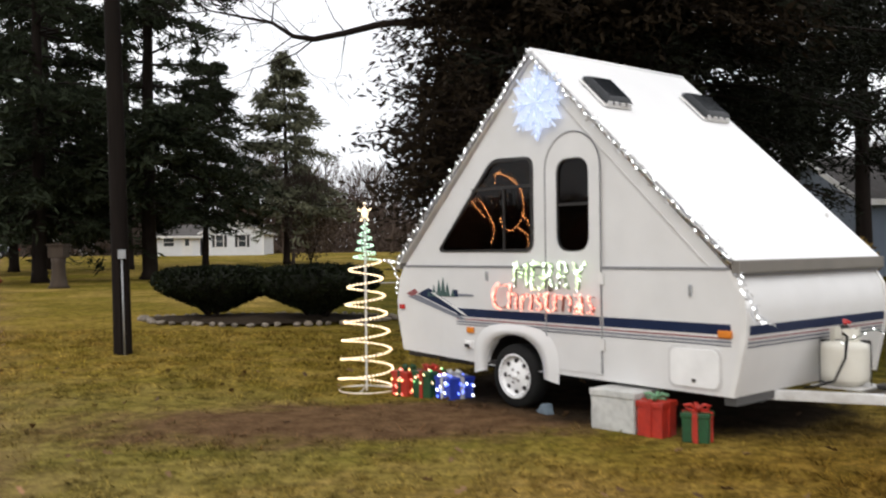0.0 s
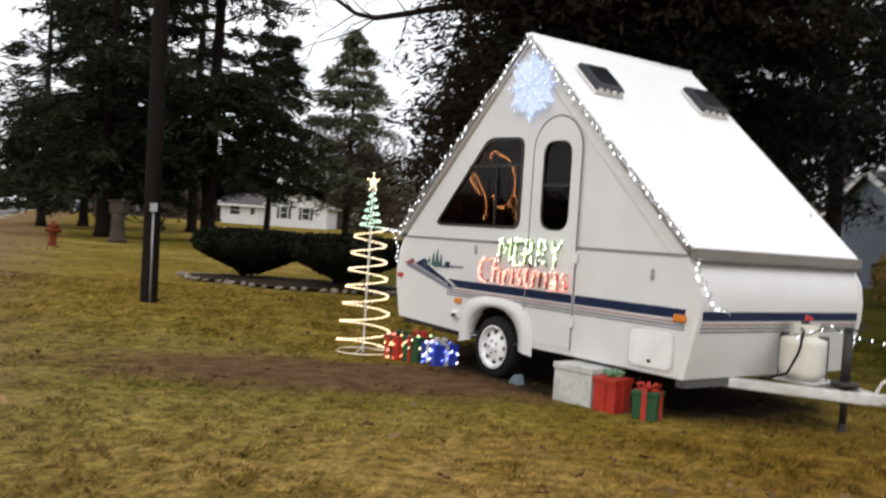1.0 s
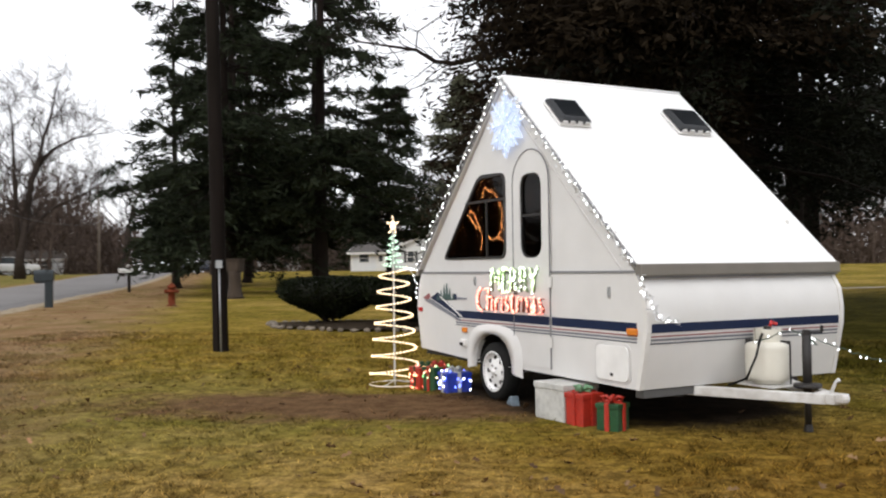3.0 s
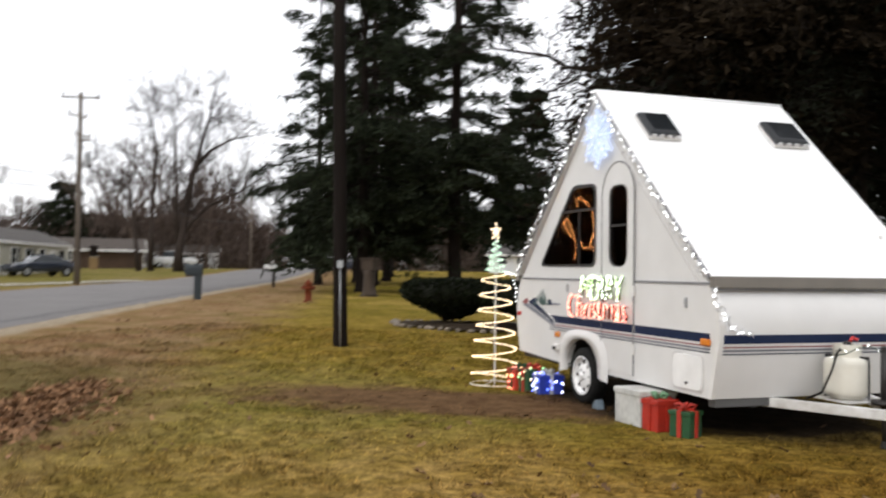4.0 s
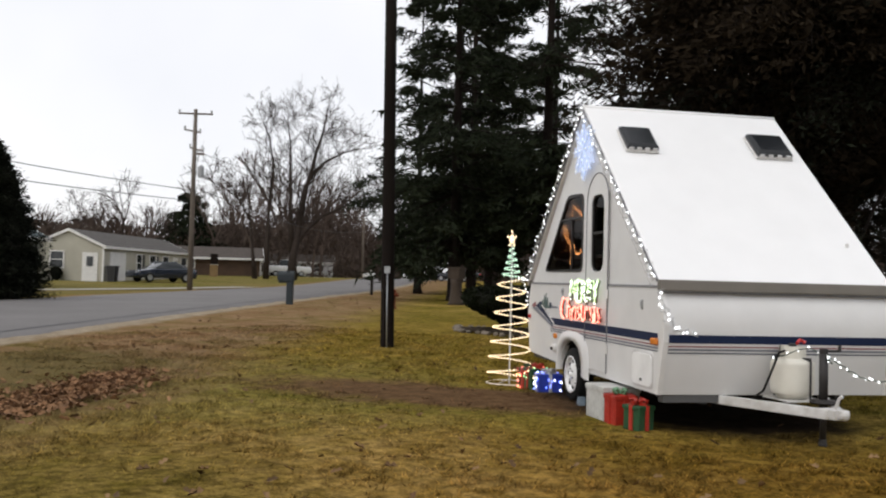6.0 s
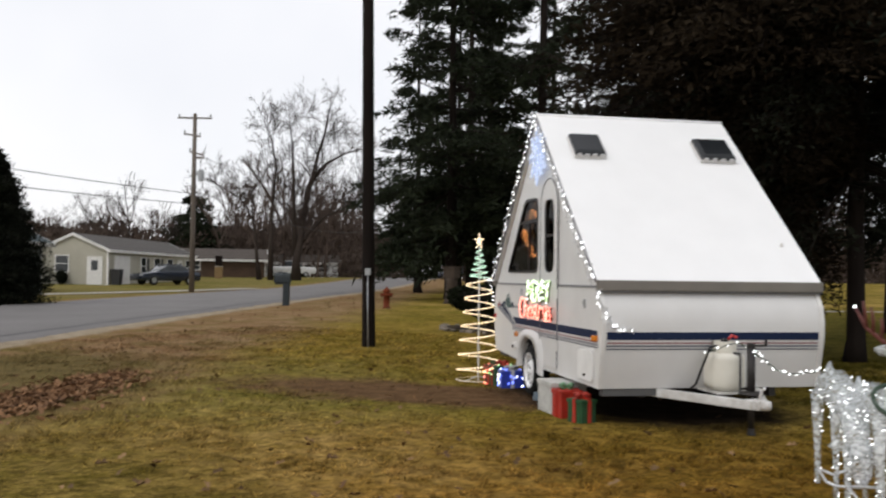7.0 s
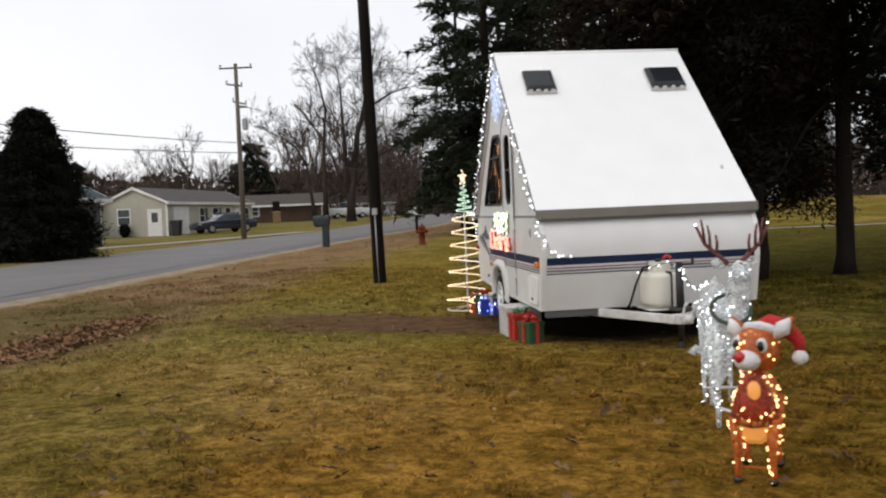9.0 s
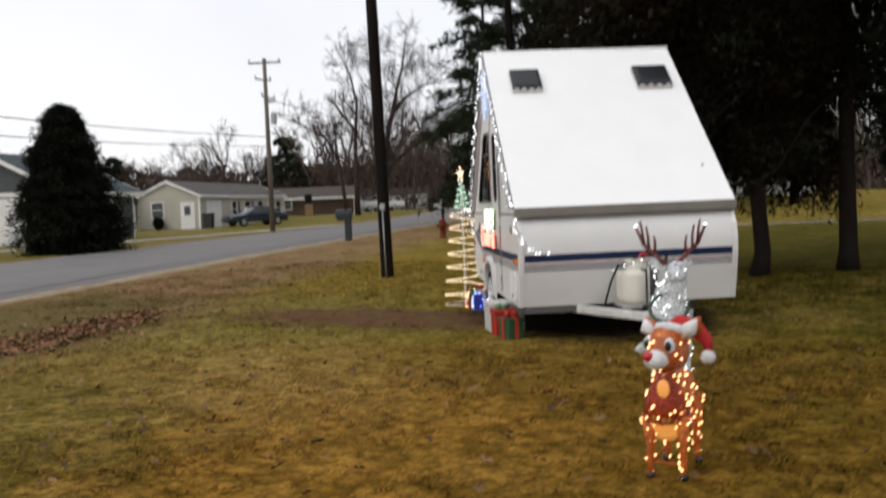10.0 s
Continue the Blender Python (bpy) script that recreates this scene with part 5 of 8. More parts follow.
# ---- wire deer figures: each one plain mesh ----
def figure(name, tubes, balls, mats, at, label, extra=None, lights=220, seed=1):
    b = Build()
    rng = random.Random(seed)
    surf = []
    for pts, rad, mi, lit_mi in tubes:
        b.tube(pts, rad, 10 if max(rad if isinstance(rad, list) else [rad]) > 0.02 else 6, mi)
        if lit_mi is not None:
            for i in range(len(pts) - 1):
                r0, r1 = (rad[i], rad[i + 1]) if isinstance(rad, list) else (rad, rad)
                ln = (Vector(pts[i + 1]) - Vector(pts[i])).length
                surf.append((ln * (r0 + r1 + 0.02), Vector(pts[i]), Vector(pts[i + 1]), r0, r1, lit_mi))
    for c, r, mi, s in balls:
        b.ball(c, r, mi, 14, 9, sx=s[0], sy=s[1], sz=s[2])
    if surf:
        for w, p0, p1, r0, r1, mi in rng.choices(surf, [q[0] for q in surf], k=lights):
            f = rng.random()
            d = (p1 - p0).normalized()
            n = Vector([rng.gauss(0, 1) for _ in range(3)])
            n = (n - d * n.dot(d)).normalized()
            c = p0 + (p1 - p0) * f + n * (r0 + (r1 - r0) * f + 0.004)
            g = gem(0.0044 if seed < 5 else 0.0056)
            b.add(g.v, g.f, mi, Matrix.Translation(c))
    if extra:
        extra(b)
    ob = new(name, data_of(name, b, mats, smooth=True))
    ob.matrix_basis = at
    return tagged(ob, label, "deer figure", "lit deer figures on the lawn")


def facing(x, y, dx, dy):
    return pose(x, y, ground_z(x, y), 0, 0, math.degrees(math.atan2(dy, dx)) - 90)


def leg(x, y, top, h, r, mi=0, lit_mi=2, bend=0.02):
    return ([(x, y, top), (x * 0.98, y - bend, h * 0.5), (x, y + bend * 0.5, h * 0.25), (x, y, 0.012)], [r, r * 0.5, r * 0.42, r * 0.38], mi, lit_mi)


def tinsel(tubes, n, seed, mi):
    """Ragged bright tufts over the figure."""
    def go(b):
        rng = random.Random(seed)
        fat = [q for q in tubes if isinstance(q[1], list) and max(q[1]) > 0.044 and q[3] is not None]
        for _ in range(n):
            pts, rad, m, l = rng.choice(fat)
            i = rng.randrange(len(pts) - 1)
            p0, p1 = Vector(pts[i]), Vector(pts[i + 1])
            f = rng.random()
            d = (p1 - p0).normalized()
            q = Vector([rng.gauss(0, 1) for _ in range(3)])
            q = (q - d * q.dot(d)).normalized()
            c = p0 + (p1 - p0) * f + q * (rad[i] + (rad[i + 1] - rad[i]) * f + 0.002)
            s = (d * rng.uniform(-1, 1) + q.cross(d) * rng.uniform(-1, 1) + q * 0.05).normalized() * rng.uniform(0.010, 0.020)
            w = s.cross(q).normalized() * 0.004
            b.add([c - s, c + w, c + s, c - w], [(0, 1, 2, 3)], mi)
    return go


doe = [([(0, -0.37, 0.55), (0, -0.34, 0.60), (0, -0.20, 0.61), (0, 0.0, 0.58), (0, 0.18, 0.57), (0, 0.28, 0.52)], [0.05, 0.095, 0.105, 0.095, 0.09, 0.075], 0, 2),
       ([(0, 0.22, 0.55), (0, 0.32, 0.48), (0, 0.40, 0.37), (0, 0.43, 0.31)], [0.085, 0.072, 0.062, 0.060], 0, 2),
       ([(0, 0.42, 0.36), (0, 0.45, 0.29), (0, 0.465, 0.21), (0, 0.47, 0.165)], [0.060, 0.066, 0.048, 0.022], 0, 2),
       ([(0, -0.36, 0.66), (0, -0.385, 0.71), (0, -0.385, 0.75)], [0.03, 0.02, 0.006], 0, None),
       ([(0.05, 0.43, 0.35), (0.12, 0.43, 0.37), (0.16, 0.43, 0.36)], [0.014, 0.034, 0.006], 0, None),
       ([(-0.05, 0.43, 0.35), (-0.12, 0.43, 0.37), (-0.16, 0.43, 0.36)], [0.014, 0.034, 0.006], 0, None),
       leg(0.085, -0.30, 0.58, 0.5, 0.040, bend=0.01), leg(-0.085, -0.30, 0.58, 0.5, 0.040, bend=0.01), leg(0.075, 0.20, 0.54, 0.5, 0.034, bend=0.005), leg(-0.075, 0.20, 0.54, 0.5, 0.034, bend=0.005),
       ([(0.085, -0.30, 0.10), (0.0, -0.24, 0.075), (-0.085, -0.30, 0.10)], 0.008, 1, None), ([(0.075, 0.20, 0.10), (-0.075, 0.20, 0.10)], 0.008, 1, None),
       ([(0.085, -0.30, 0.10), (0.08, -0.05, 0.07), (0.075, 0.20, 0.10)], 0.008, 1, None)]
figure("grazing_deer_figure", doe, [], [SILVERMESH, WIREFRAME, BULB_WHITE, TINSEL], facing(4.25, 4.39, 0.37, -0.93),
       "clear tinsel wire doe with white lights, head lowered to graze", tinsel(doe, 520, 4, 3), 110, 2)

buck = [([(0, -0.40, 0.55), (0, -0.36, 0.60), (0, -0.2, 0.61), (0, 0.0, 0.59), (0, 0.16, 0.60), (0, 0.25, 0.57)], [0.05, 0.09, 0.10, 0.095, 0.105, 0.08], 0, 2),
        ([(0, 0.15, 0.58), (-0.025, 0.20, 0.665), (-0.042, 0.22, 0.76), (-0.05, 0.23, 0.845)], [0.10, 0.074, 0.060, 0.056], 0, 2),
        ([(-0.05, 0.215, 0.877), (-0.05, 0.235, 0.867), (-0.05, 0.265, 0.842), (-0.05, 0.290, 0.815)], [0.036, 0.056, 0.050, 0.030], 0, 2),
        ([(0, -0.41, 0.62), (0, -0.45, 0.68), (0, -0.45, 0.71)], [0.03, 0.02, 0.006], 0, None),
        leg(0.09, -0.33, 0.58, 0.54, 0.040, bend=0.01), leg(-0.09, -0.33, 0.58, 0.54, 0.040, bend=0.01), leg(0.085, 0.23, 0.58, 0.54, 0.038, bend=0.005), leg(-0.085, 0.23, 0.58, 0.54, 0.038, bend=0.005),
        ([(0.085, 0.23, 0.12), (0.0, 0.24, 0.09), (-0.085, 0.23, 0.12)], 0.008, 1, None), ([(0.09, -0.33, 0.12), (-0.09, -0.33, 0.12)], 0.008, 1, None),
        ([(0.09, -0.33, 0.12), (0.088, -0.05, 0.085), (0.085, 0.23, 0.12)], 0.008, 1, None),
        ([(0.105 * math.cos(a), 0.20 + 0.10 * math.sin(a), 0.655 - 0.07 * math.sin(a)) for a in [2 * math.pi * i / 14 for i in range(15)]], 0.011, 5, None)]
ox = -0.02
for s in (-1, 1):
    buck += [([(ox + s * 0.03, 0.21, 0.90), (ox + s * 0.085, 0.19, 0.955), (ox + s * 0.145, 0.16, 1.01), (ox + s * 0.19, 0.13, 1.11)], [0.015, 0.013, 0.011, 0.007], 4, None),
             ([(ox + s * 0.085, 0.19, 0.955), (ox + s * 0.082, 0.20, 1.02), (ox + s * 0.088, 0.20, 1.06)], [0.010, 0.008, 0.006], 4, None),
             ([(ox + s * 0.118, 0.175, 0.985), (ox + s * 0.120, 0.18, 1.06), (ox + s * 0.130, 0.18, 1.115)], [0.010, 0.008, 0.006], 4, None),
             ([(ox + s * 0.145, 0.16, 1.01), (ox + s * 0.153, 0.165, 1.09), (ox + s * 0.163, 0.165, 1.145)], [0.010, 0.008, 0.006], 4, None),
             ([(ox + s * 0.045, 0.21, 0.885), (ox + s * 0.085, 0.21, 0.905), (ox + s * 0.12, 0.21, 0.91)], [0.010, 0.032, 0.010], 0, None)]


def antler_lights(b):
    tinsel(buck, 620, 6, 3)(b)
    for s in (-1, 1):
        for p in ((ox + s * 0.085, 0.175, 0.96), (ox + s * 0.19, 0.12, 1.115), (ox + s * 0.05, 0.19, 0.925)):
            g = gem(0.008)
            b.add(g.v, g.f, 2, Matrix.Translation(p))


figure("standing_deer_figure", buck, [], [SILVERMESH, WIREFRAME, BULB_WHITE, TINSEL, ANTLERRED, WIREGREEN], facing(4.545, 3.85, 0.42, -0.91),
       "clear tinsel wire buck with white lights and red-brown antlers", antler_lights, 120, 3)

fawn = [([(0, -0.26, 0.34), (0, -0.22, 0.38), (0, -0.08, 0.37), (0, 0.06, 0.36), (0, 0.12, 0.35)], [0.035, 0.078, 0.085, 0.088, 0.07], 0, 2),
        ([(0, 0.06, 0.30), (0, 0.085, 0.38), (0, 0.08, 0.46), (0, 0.07, 0.52)], [0.108, 0.086, 0.056, 0.045], 1, 2),
        ([(0.0, 0.05, 0.255), (0.0, 0.08, 0.27)], [0.085, 0.07], 3, None),
        ([(-0.06, 0.125, 0.275), (0.06, 0.125, 0.275)], [0.018, 0.018], 3, None),
        leg(0.075, 0.09, 0.30, 0.28, 0.036, 0, 2, 0.01), leg(-0.075, 0.09, 0.30, 0.28, 0.036, 0, 2, 0.01), leg(0.07, -0.22, 0.34, 0.3, 0.038, 0, 2, 0.01), leg(-0.07, -0.22, 0.34, 0.3, 0.038, 0, 2, 0.01),
        ([(0.075, 0.09, 0.08), (-0.075, 0.09, 0.08)], 0.005, 0, None), ([(0.07, -0.22, 0.08), (0.075, 0.09, 0.08)], 0.005, 0, None)]
head_at = pose(-0.025, 0.10, 0.602, 0, 0, -24) @ Matrix.Scale(0.86, 4)
hp = lambda x, y, z: tuple(head_at @ Vector((-x, y, z)))
fawn += [([hp(0.09, -0.03, 0.06), hp(0.14, -0.03, 0.115), hp(0.175, -0.03, 0.17)], [0.015, 0.042, 0.006], 0, None),
         ([hp(-0.09, -0.03, 0.06), hp(-0.14, -0.03, 0.10), hp(-0.16, -0.03, 0.15)], [0.015, 0.036, 0.006], 0, None),
         ([hp(0.09, -0.010, 0.06), hp(0.138, 0.000, 0.113), hp(0.170, -0.010, 0.162)], [0.012, 0.036, 0.005], 5, None),
         ([hp(-0.09, -0.010, 0.06), hp(-0.138, 0.000, 0.098), hp(-0.156, -0.010, 0.142)], [0.012, 0.033, 0.005], 5, None),
         ([hp(0.01, -0.05, 0.07), hp(0.05, -0.06, 0.115), hp(0.11, -0.08, 0.105), hp(0.165, -0.10, 0.04), hp(0.175, -0.10, -0.02)], [0.068, 0.052, 0.04, 0.028, 0.017], 6, None),
         ([hp(-0.085, -0.03, 0.085), hp(-0.04, 0.02, 0.112), hp(0.03, 0.025, 0.118), hp(0.08, -0.01, 0.10), hp(0.095, -0.06, 0.08)], [0.014, 0.02, 0.022, 0.02, 0.015], 5, None)]
balls = [(hp(0, 0, 0), 0.095, 0, (1.0, 1.0, 1.12)), (hp(0.0, 0.100, -0.045), 0.056, 5, (1.0, 1.15, 0.8)), (hp(-0.005, 0.162, -0.022), 0.024, 7, (1, 1, 1)),
         (hp(0.065, 0.075, 0.03), 0.026, 5, (0.9, 0.6, 1.3)), (hp(-0.065, 0.075, 0.03), 0.026, 5, (0.9, 0.6, 1.3)),
         (hp(0.066, 0.088, 0.028), 0.017, 8, (0.9, 0.6, 1.3)), (hp(-0.066, 0.088, 0.028), 0.017, 8, (0.9, 0.6, 1.3)),
         (hp(0.176, -0.09, -0.040), 0.033, 5, (1, 1, 1)), ((-0.01, 0.155, 0.43), 0.028, 3, (1.0, 0.5, 1.5))]
balls += [((sx * 0.075, yy, 0.02), 0.02, 8, (1, 1.2, 1)) for sx in (-1, 1) for yy in (0.09, -0.22)]


def fawn_extra(b):
    rng = random.Random(8)
    for _ in range(18):
        d = Vector([rng.gauss(0, 1) for _ in range(3)]).normalized()
        g = gem(0.007)
        b.add(g.v, g.f, 2, head_at @ Matrix.Translation(d * 0.112))


# belt and chest cloth glow by themselves in place of bulbs behind them
figure("fawn_figure", fawn, balls, [ORANGEFUR, DARKORANGE, BULB_ORANGE, lit("self-glowing orange cloth", (1.0, 0.42, 0.09), 0.40, (0.7, 0.30, 0.08)), BULB_WARM, WHITEPLUSH, REDPLUSH, REDLENS, EYEDARK],
       facing(5.060, 2.795, 0.23, -0.97), "orange mesh fawn with amber lights and a red and white hat", fawn_extra, 165, 5)


# ---- lawn: pole, hedge, hydrant, stump, mailboxes ----
def yard_pole():
    x, y = -4.19, 10.58
    t = thing("utility_pole", pose(x, y, ground_z(x, y) - 0.02, 0, -1.1, 0), "dark creosoted wooden pole in the lawn with pale conduit", "pole")
    part("shaft", Build().tube([(0, 0, -0.3), (0, 0, 0.0), (0, 0, 1.3), (-0.01, 0.01, 4), (0, 0, 9.5)], [0.11, 0.112, 0.105, 0.098, 0.085], 16), POLEWOOD, t, smooth=True)
    d = Vector((7.6, -12, 0)).normalized()
    s = Vector((-d.y, d.x, 0))
    c = d * 0.115
    part("conduit", Build().tube([(c.x, c.y, 0.0), (c.x, c.y, 1.22)], 0.012, 10), GALV, t, "pale plastic conduit", smooth=True)
    k = d * 0.10 - s * 0.05
    part("guard_board", Build().box((-0.02, -0.02, 0.0), (0.02, 0.02, 1.18), at=Matrix.Translation((k.x, k.y, 0))), POLEWOOD, t, "dark guard board")
    part("junction_box", Build().box((-0.045, -0.03, 1.20), (0.045, 0.03, 1.31), at=Matrix.Translation((c.x, c.y, 0)) @ Matrix.Rotation(math.atan2(d.y, d.x) + math.pi / 2, 4, "Z")), GALV, t, "small grey metal box", bevel=0.005)


yard_pole()


def shrub(x, y, seed, r, h, label):
    t = thing("clipped_shrub", pose(x, y, ground_z(x, y)), label, "shrub", "clipped shrubs in the stone-edged bed")
    rng = np.random.default_rng(seed)
    prof = np.array([(0.12, 0.16), (0.36, 0.28), (0.68, 0.44), (0.92, 0.60), (1.0, 0.76), (0.96, 0.90), (0.72, 0.98), (0.0, 1.0)]) * np.array([r, h])
    # added solid core, painted dark, closes the gaps between the leaves
    part("core", Build().lathe([(max(p[0] * 0.90, 0.02), p[1] * 0.97) for p in prof], 24), material("shrub filler", (0.012, 0.014, 0.008), rough=1.0), t, "added solid dark filler core", smooth=True)
    seg = np.diff(prof, axis=0)
    area = np.hypot(seg[:, 0], seg[:, 1]) * (prof[:-1, 0] + prof[1:, 0] + 0.02)
    n = 9000
    k = rng.choice(len(area), n, p=area / area.sum())
    f = rng.random(n)[:, None]
    rz = prof[k] * (1 - f) + prof[k + 1] * f
    a = rng.random(n) * 2 * math.pi
    lump = 1 + 0.05 * np.sin(a * 5 + seed) + 0.04 * np.sin(a * 9 + rz[:, 1] * 6) + rng.normal(0, 0.03, n)
    c = np.stack([rz[:, 0] * lump * np.cos(a), rz[:, 0] * lump * np.sin(a), rz[:, 1] * (1 + rng.normal(0, 0.02, n))], 1)
    al = unit(np.stack([np.cos(a), np.sin(a), 0.5 + 0 * a], 1) + rng.normal(0, 0.7, (n, 3)))
    sd = unit(np.cross(al, unit(rng.normal(0, 1, (n, 3)))))
    L = 0.06 + 0.05 * rng.random(n)
    part("foliage", leaf_mesh("foliage", c, al, sd, L, L * 0.45, HEDGEGREEN, None), None, t)
    b = Build()
    rr = random.Random(seed)
    for i in range(7):
        w = rr.uniform(0, 6.28)
        b.tube([(0.07 * math.cos(w), 0.07 * math.sin(w), -0.02), (0.2 * r * math.cos(w), 0.2 * r * math.sin(w), 0.15 * h), (0.5 * r * math.cos(w), 0.5 * r * math.sin(w), 0.45 * h)], [0.03, 0.025, 0.015], 6)
    part("stem_cluster", b, BARK, t, "bare dark stems")


def hedge_bed():
    shrub(-4.60, 15.40, 61, 1.04, 0.92, "flat-topped dark green clipped shrub, bowl shaped")
    shrub(-2.75, 15.10, 62, 1.06, 0.94, "dark green clipped shrub beside its twin")
    b = Build()
    n = 40
    ring = []
    for i in range(n):
        a = 2 * math.pi * i / n
        k = 1 + 0.06 * math.sin(3 * a) + 0.04 * math.sin(7 * a)
        ring.append((-3.70 + 2.1 * k * math.cos(a), 15.25 + 1.05 * k * math.sin(a)))
    vs = [(-3.70, 15.25, ground_z(-3.70, 15.25) + 0.11)] + [(x, y, ground_z(x, y) + 0.045) for x, y in ring] + [(x * 0.5 - 1.85, y * 0.5 + 7.625, ground_z(-3.70, 15.25) + 0.10) for x, y in ring]
    fs = [(1 + i, 1 + (i + 1) % n, 1 + n + (i + 1) % n, 1 + n + i) for i in range(n)] + [(0, 1 + n + i, 1 + n + (i + 1) % n) for i in range(n)]
    single("mulch_bed", b.add(vs, fs), MULCH, Matrix(), "dark mulch bed under the clipped shrubs", "flower bed", smooth=True)
    rng = random.Random(4)
    lib = []
    for k in range(5):
        q = Build().ball((0, 0, 0), 0.07, 0, 8, 5)
        q.v = [tuple(Vector(p) * (1 + 0.25 * noise.noise(Vector(p) * 14 + Vector((k * 5, 0, 0))))) for p in q.v]
        lib.append(data_of("edging_stone", q, ROCK, smooth=False))
    for i in range(62):
        a = 2 * math.pi * (i + rng.uniform(-0.3, 0.3)) / 62
        k = 1.04 + 0.06 * math.sin(3 * a) + 0.04 * math.sin(7 * a)
        x, y = -3.70 + 2.1 * k * math.cos(a), 15.25 + 1.05 * k * math.sin(a)
        ob = new("edging_stone", lib[i % 5])
        ob.matrix_basis = pose(x, y, ground_z(x, y) + 0.03, 0, 0, rng.uniform(0, 360)) @ Matrix.Diagonal((rng.uniform(0.6, 1.2), rng.uniform(0.7, 1.1), rng.uniform(0.5, 0.8), 1))
        tagged(ob, "rough grey field stone edging the bed", "stone", "edging stones")


hedge_bed()


def hydrant():
    x, y = -12.67, 22.1
    t = thing("fire_hydrant", pose(x, y, ground_z(x, y), 0, 0, 20) @ Matrix.Scale(0.93, 4), "faded red cast iron fire hydrant on the verge", "hydrant")
    part("barrel", Build().lathe([(0.16, 0.0), (0.16, 0.03), (0.11, 0.05), (0.105, 0.42), (0.14, 0.43), (0.14, 0.47), (0.115, 0.48), (0.11, 0.56)], 18), HYDRANTRED, t, smooth=True)
    part("bonnet", Build().lathe([(0.14, 0.56), (0.14, 0.59), (0.10, 0.65), (0.05, 0.69), (0.025, 0.70), (0.025, 0.75)], 18), HYDRANTRED, t, smooth=True)
    for a, r in ((0, 0.055), (180, 0.055), (90, 0.075)):
        at = pose(0, 0, 0.46, 0, 90, 0)
        at = Matrix.Rotation(radians(a), 4, "Z") @ at
        part("outlet", Build().lathe([(r, 0.08), (r, 0.16), (r * 1.2, 0.165), (r * 1.2, 0.20), (r * 0.4, 0.205), (r * 0.4, 0.23)], 14, at=at), HYDRANTRED, t)


hydrant()


def stump():
    x, y = -13.55, 27.2
    t = thing("carved_stump", pose(x, y, ground_z(x, y)), "weathered tall tree stump standing on the lawn", "stump")
    b = Build()
    prof = [(0.34, 0.0), (0.27, 0.12), (0.23, 0.4), (0.21, 0.75), (0.23, 0.95)]
    b.lathe(prof, 16)
    b.v = [(x * (1 + 0.18 * noise.noise(Vector((math.atan2(y, x) * 2, z, 1)))), y * (1 + 0.18 * noise.noise(Vector((math.atan2(y, x) * 2, z, 1)))), z) for x, y, z in b.v]
    part("trunk", b, STUMPWOOD, t, smooth=True)
    part("box", Build().box((-0.25, -0.20, 0.95), (0.25, 0.20, 1.33)), STUMPWOOD, t, "weathered wooden box", bevel=0.02)
    part("box_top", Build().box((-0.29, -0.24, 1.33), (0.29, 0.24, 1.38)), STUMPWOOD, t, "dark board top", bevel=0.01)


stump()


def mailbox(x, y, turn, body, post, label, sc=1.0, wide=0.10, box=1.0, lean=0.0):
    t = thing("mailbox", pose(x, y, ground_z(x, y) - 0.02, 0, lean, turn) @ Matrix.Scale(sc, 4), label, "mailbox", "roadside mailboxes")
    part("post", Build().box((-wide, -wide, 0), (wide, wide, 1.0)), post, t, "square post", bevel=0.012)
    part("arm", Build().box((-wide * 0.7, -0.44, 0.86), (wide * 0.7, 0.14, 0.935)), post, t, bevel=0.01)
    b = Build()
    w, h = 0.15 * box, 0.2 * box
    poly = [(-w, 0.0), (w, 0.0), (w, h)] + [(w * math.cos(radians(q)), h + w * math.sin(radians(q))) for q in range(20, 161, 20)] + [(-w, h)]
    b.prism(poly, 0.62, at=pose(0, 0.16, 0.94, 90, 0, 0))
    bx = part("box", b, body, t, bevel=0.006)
    part("door", Build().prism([(p[0] * 1.03, p[1] * 1.02) for p in poly], 0.014, at=pose(0, -0.46, 0.938, 90, 0, 0)), body, bx)
    part("flag", Build().box((w + 0.001, -0.10, 0.94 + h * 0.8), (w + 0.008, -0.08, 1.34)).box((w + 0.001, -0.10, 1.27), (w + 0.008, 0.02, 1.34)), body, bx)


mailbox(-16.07, 21.06, -56.5, MAILGREEN, MAILGREEN, "dark teal steel mailbox on a thick matching post", 0.84, wide=0.125, box=1.1, lean=-2.0)
mailbox(-23.08, 34.4, -56.5, MAILWHITE, BARK, "small white mailbox on a dark wooden post", 0.95, wide=0.07, box=0.62)


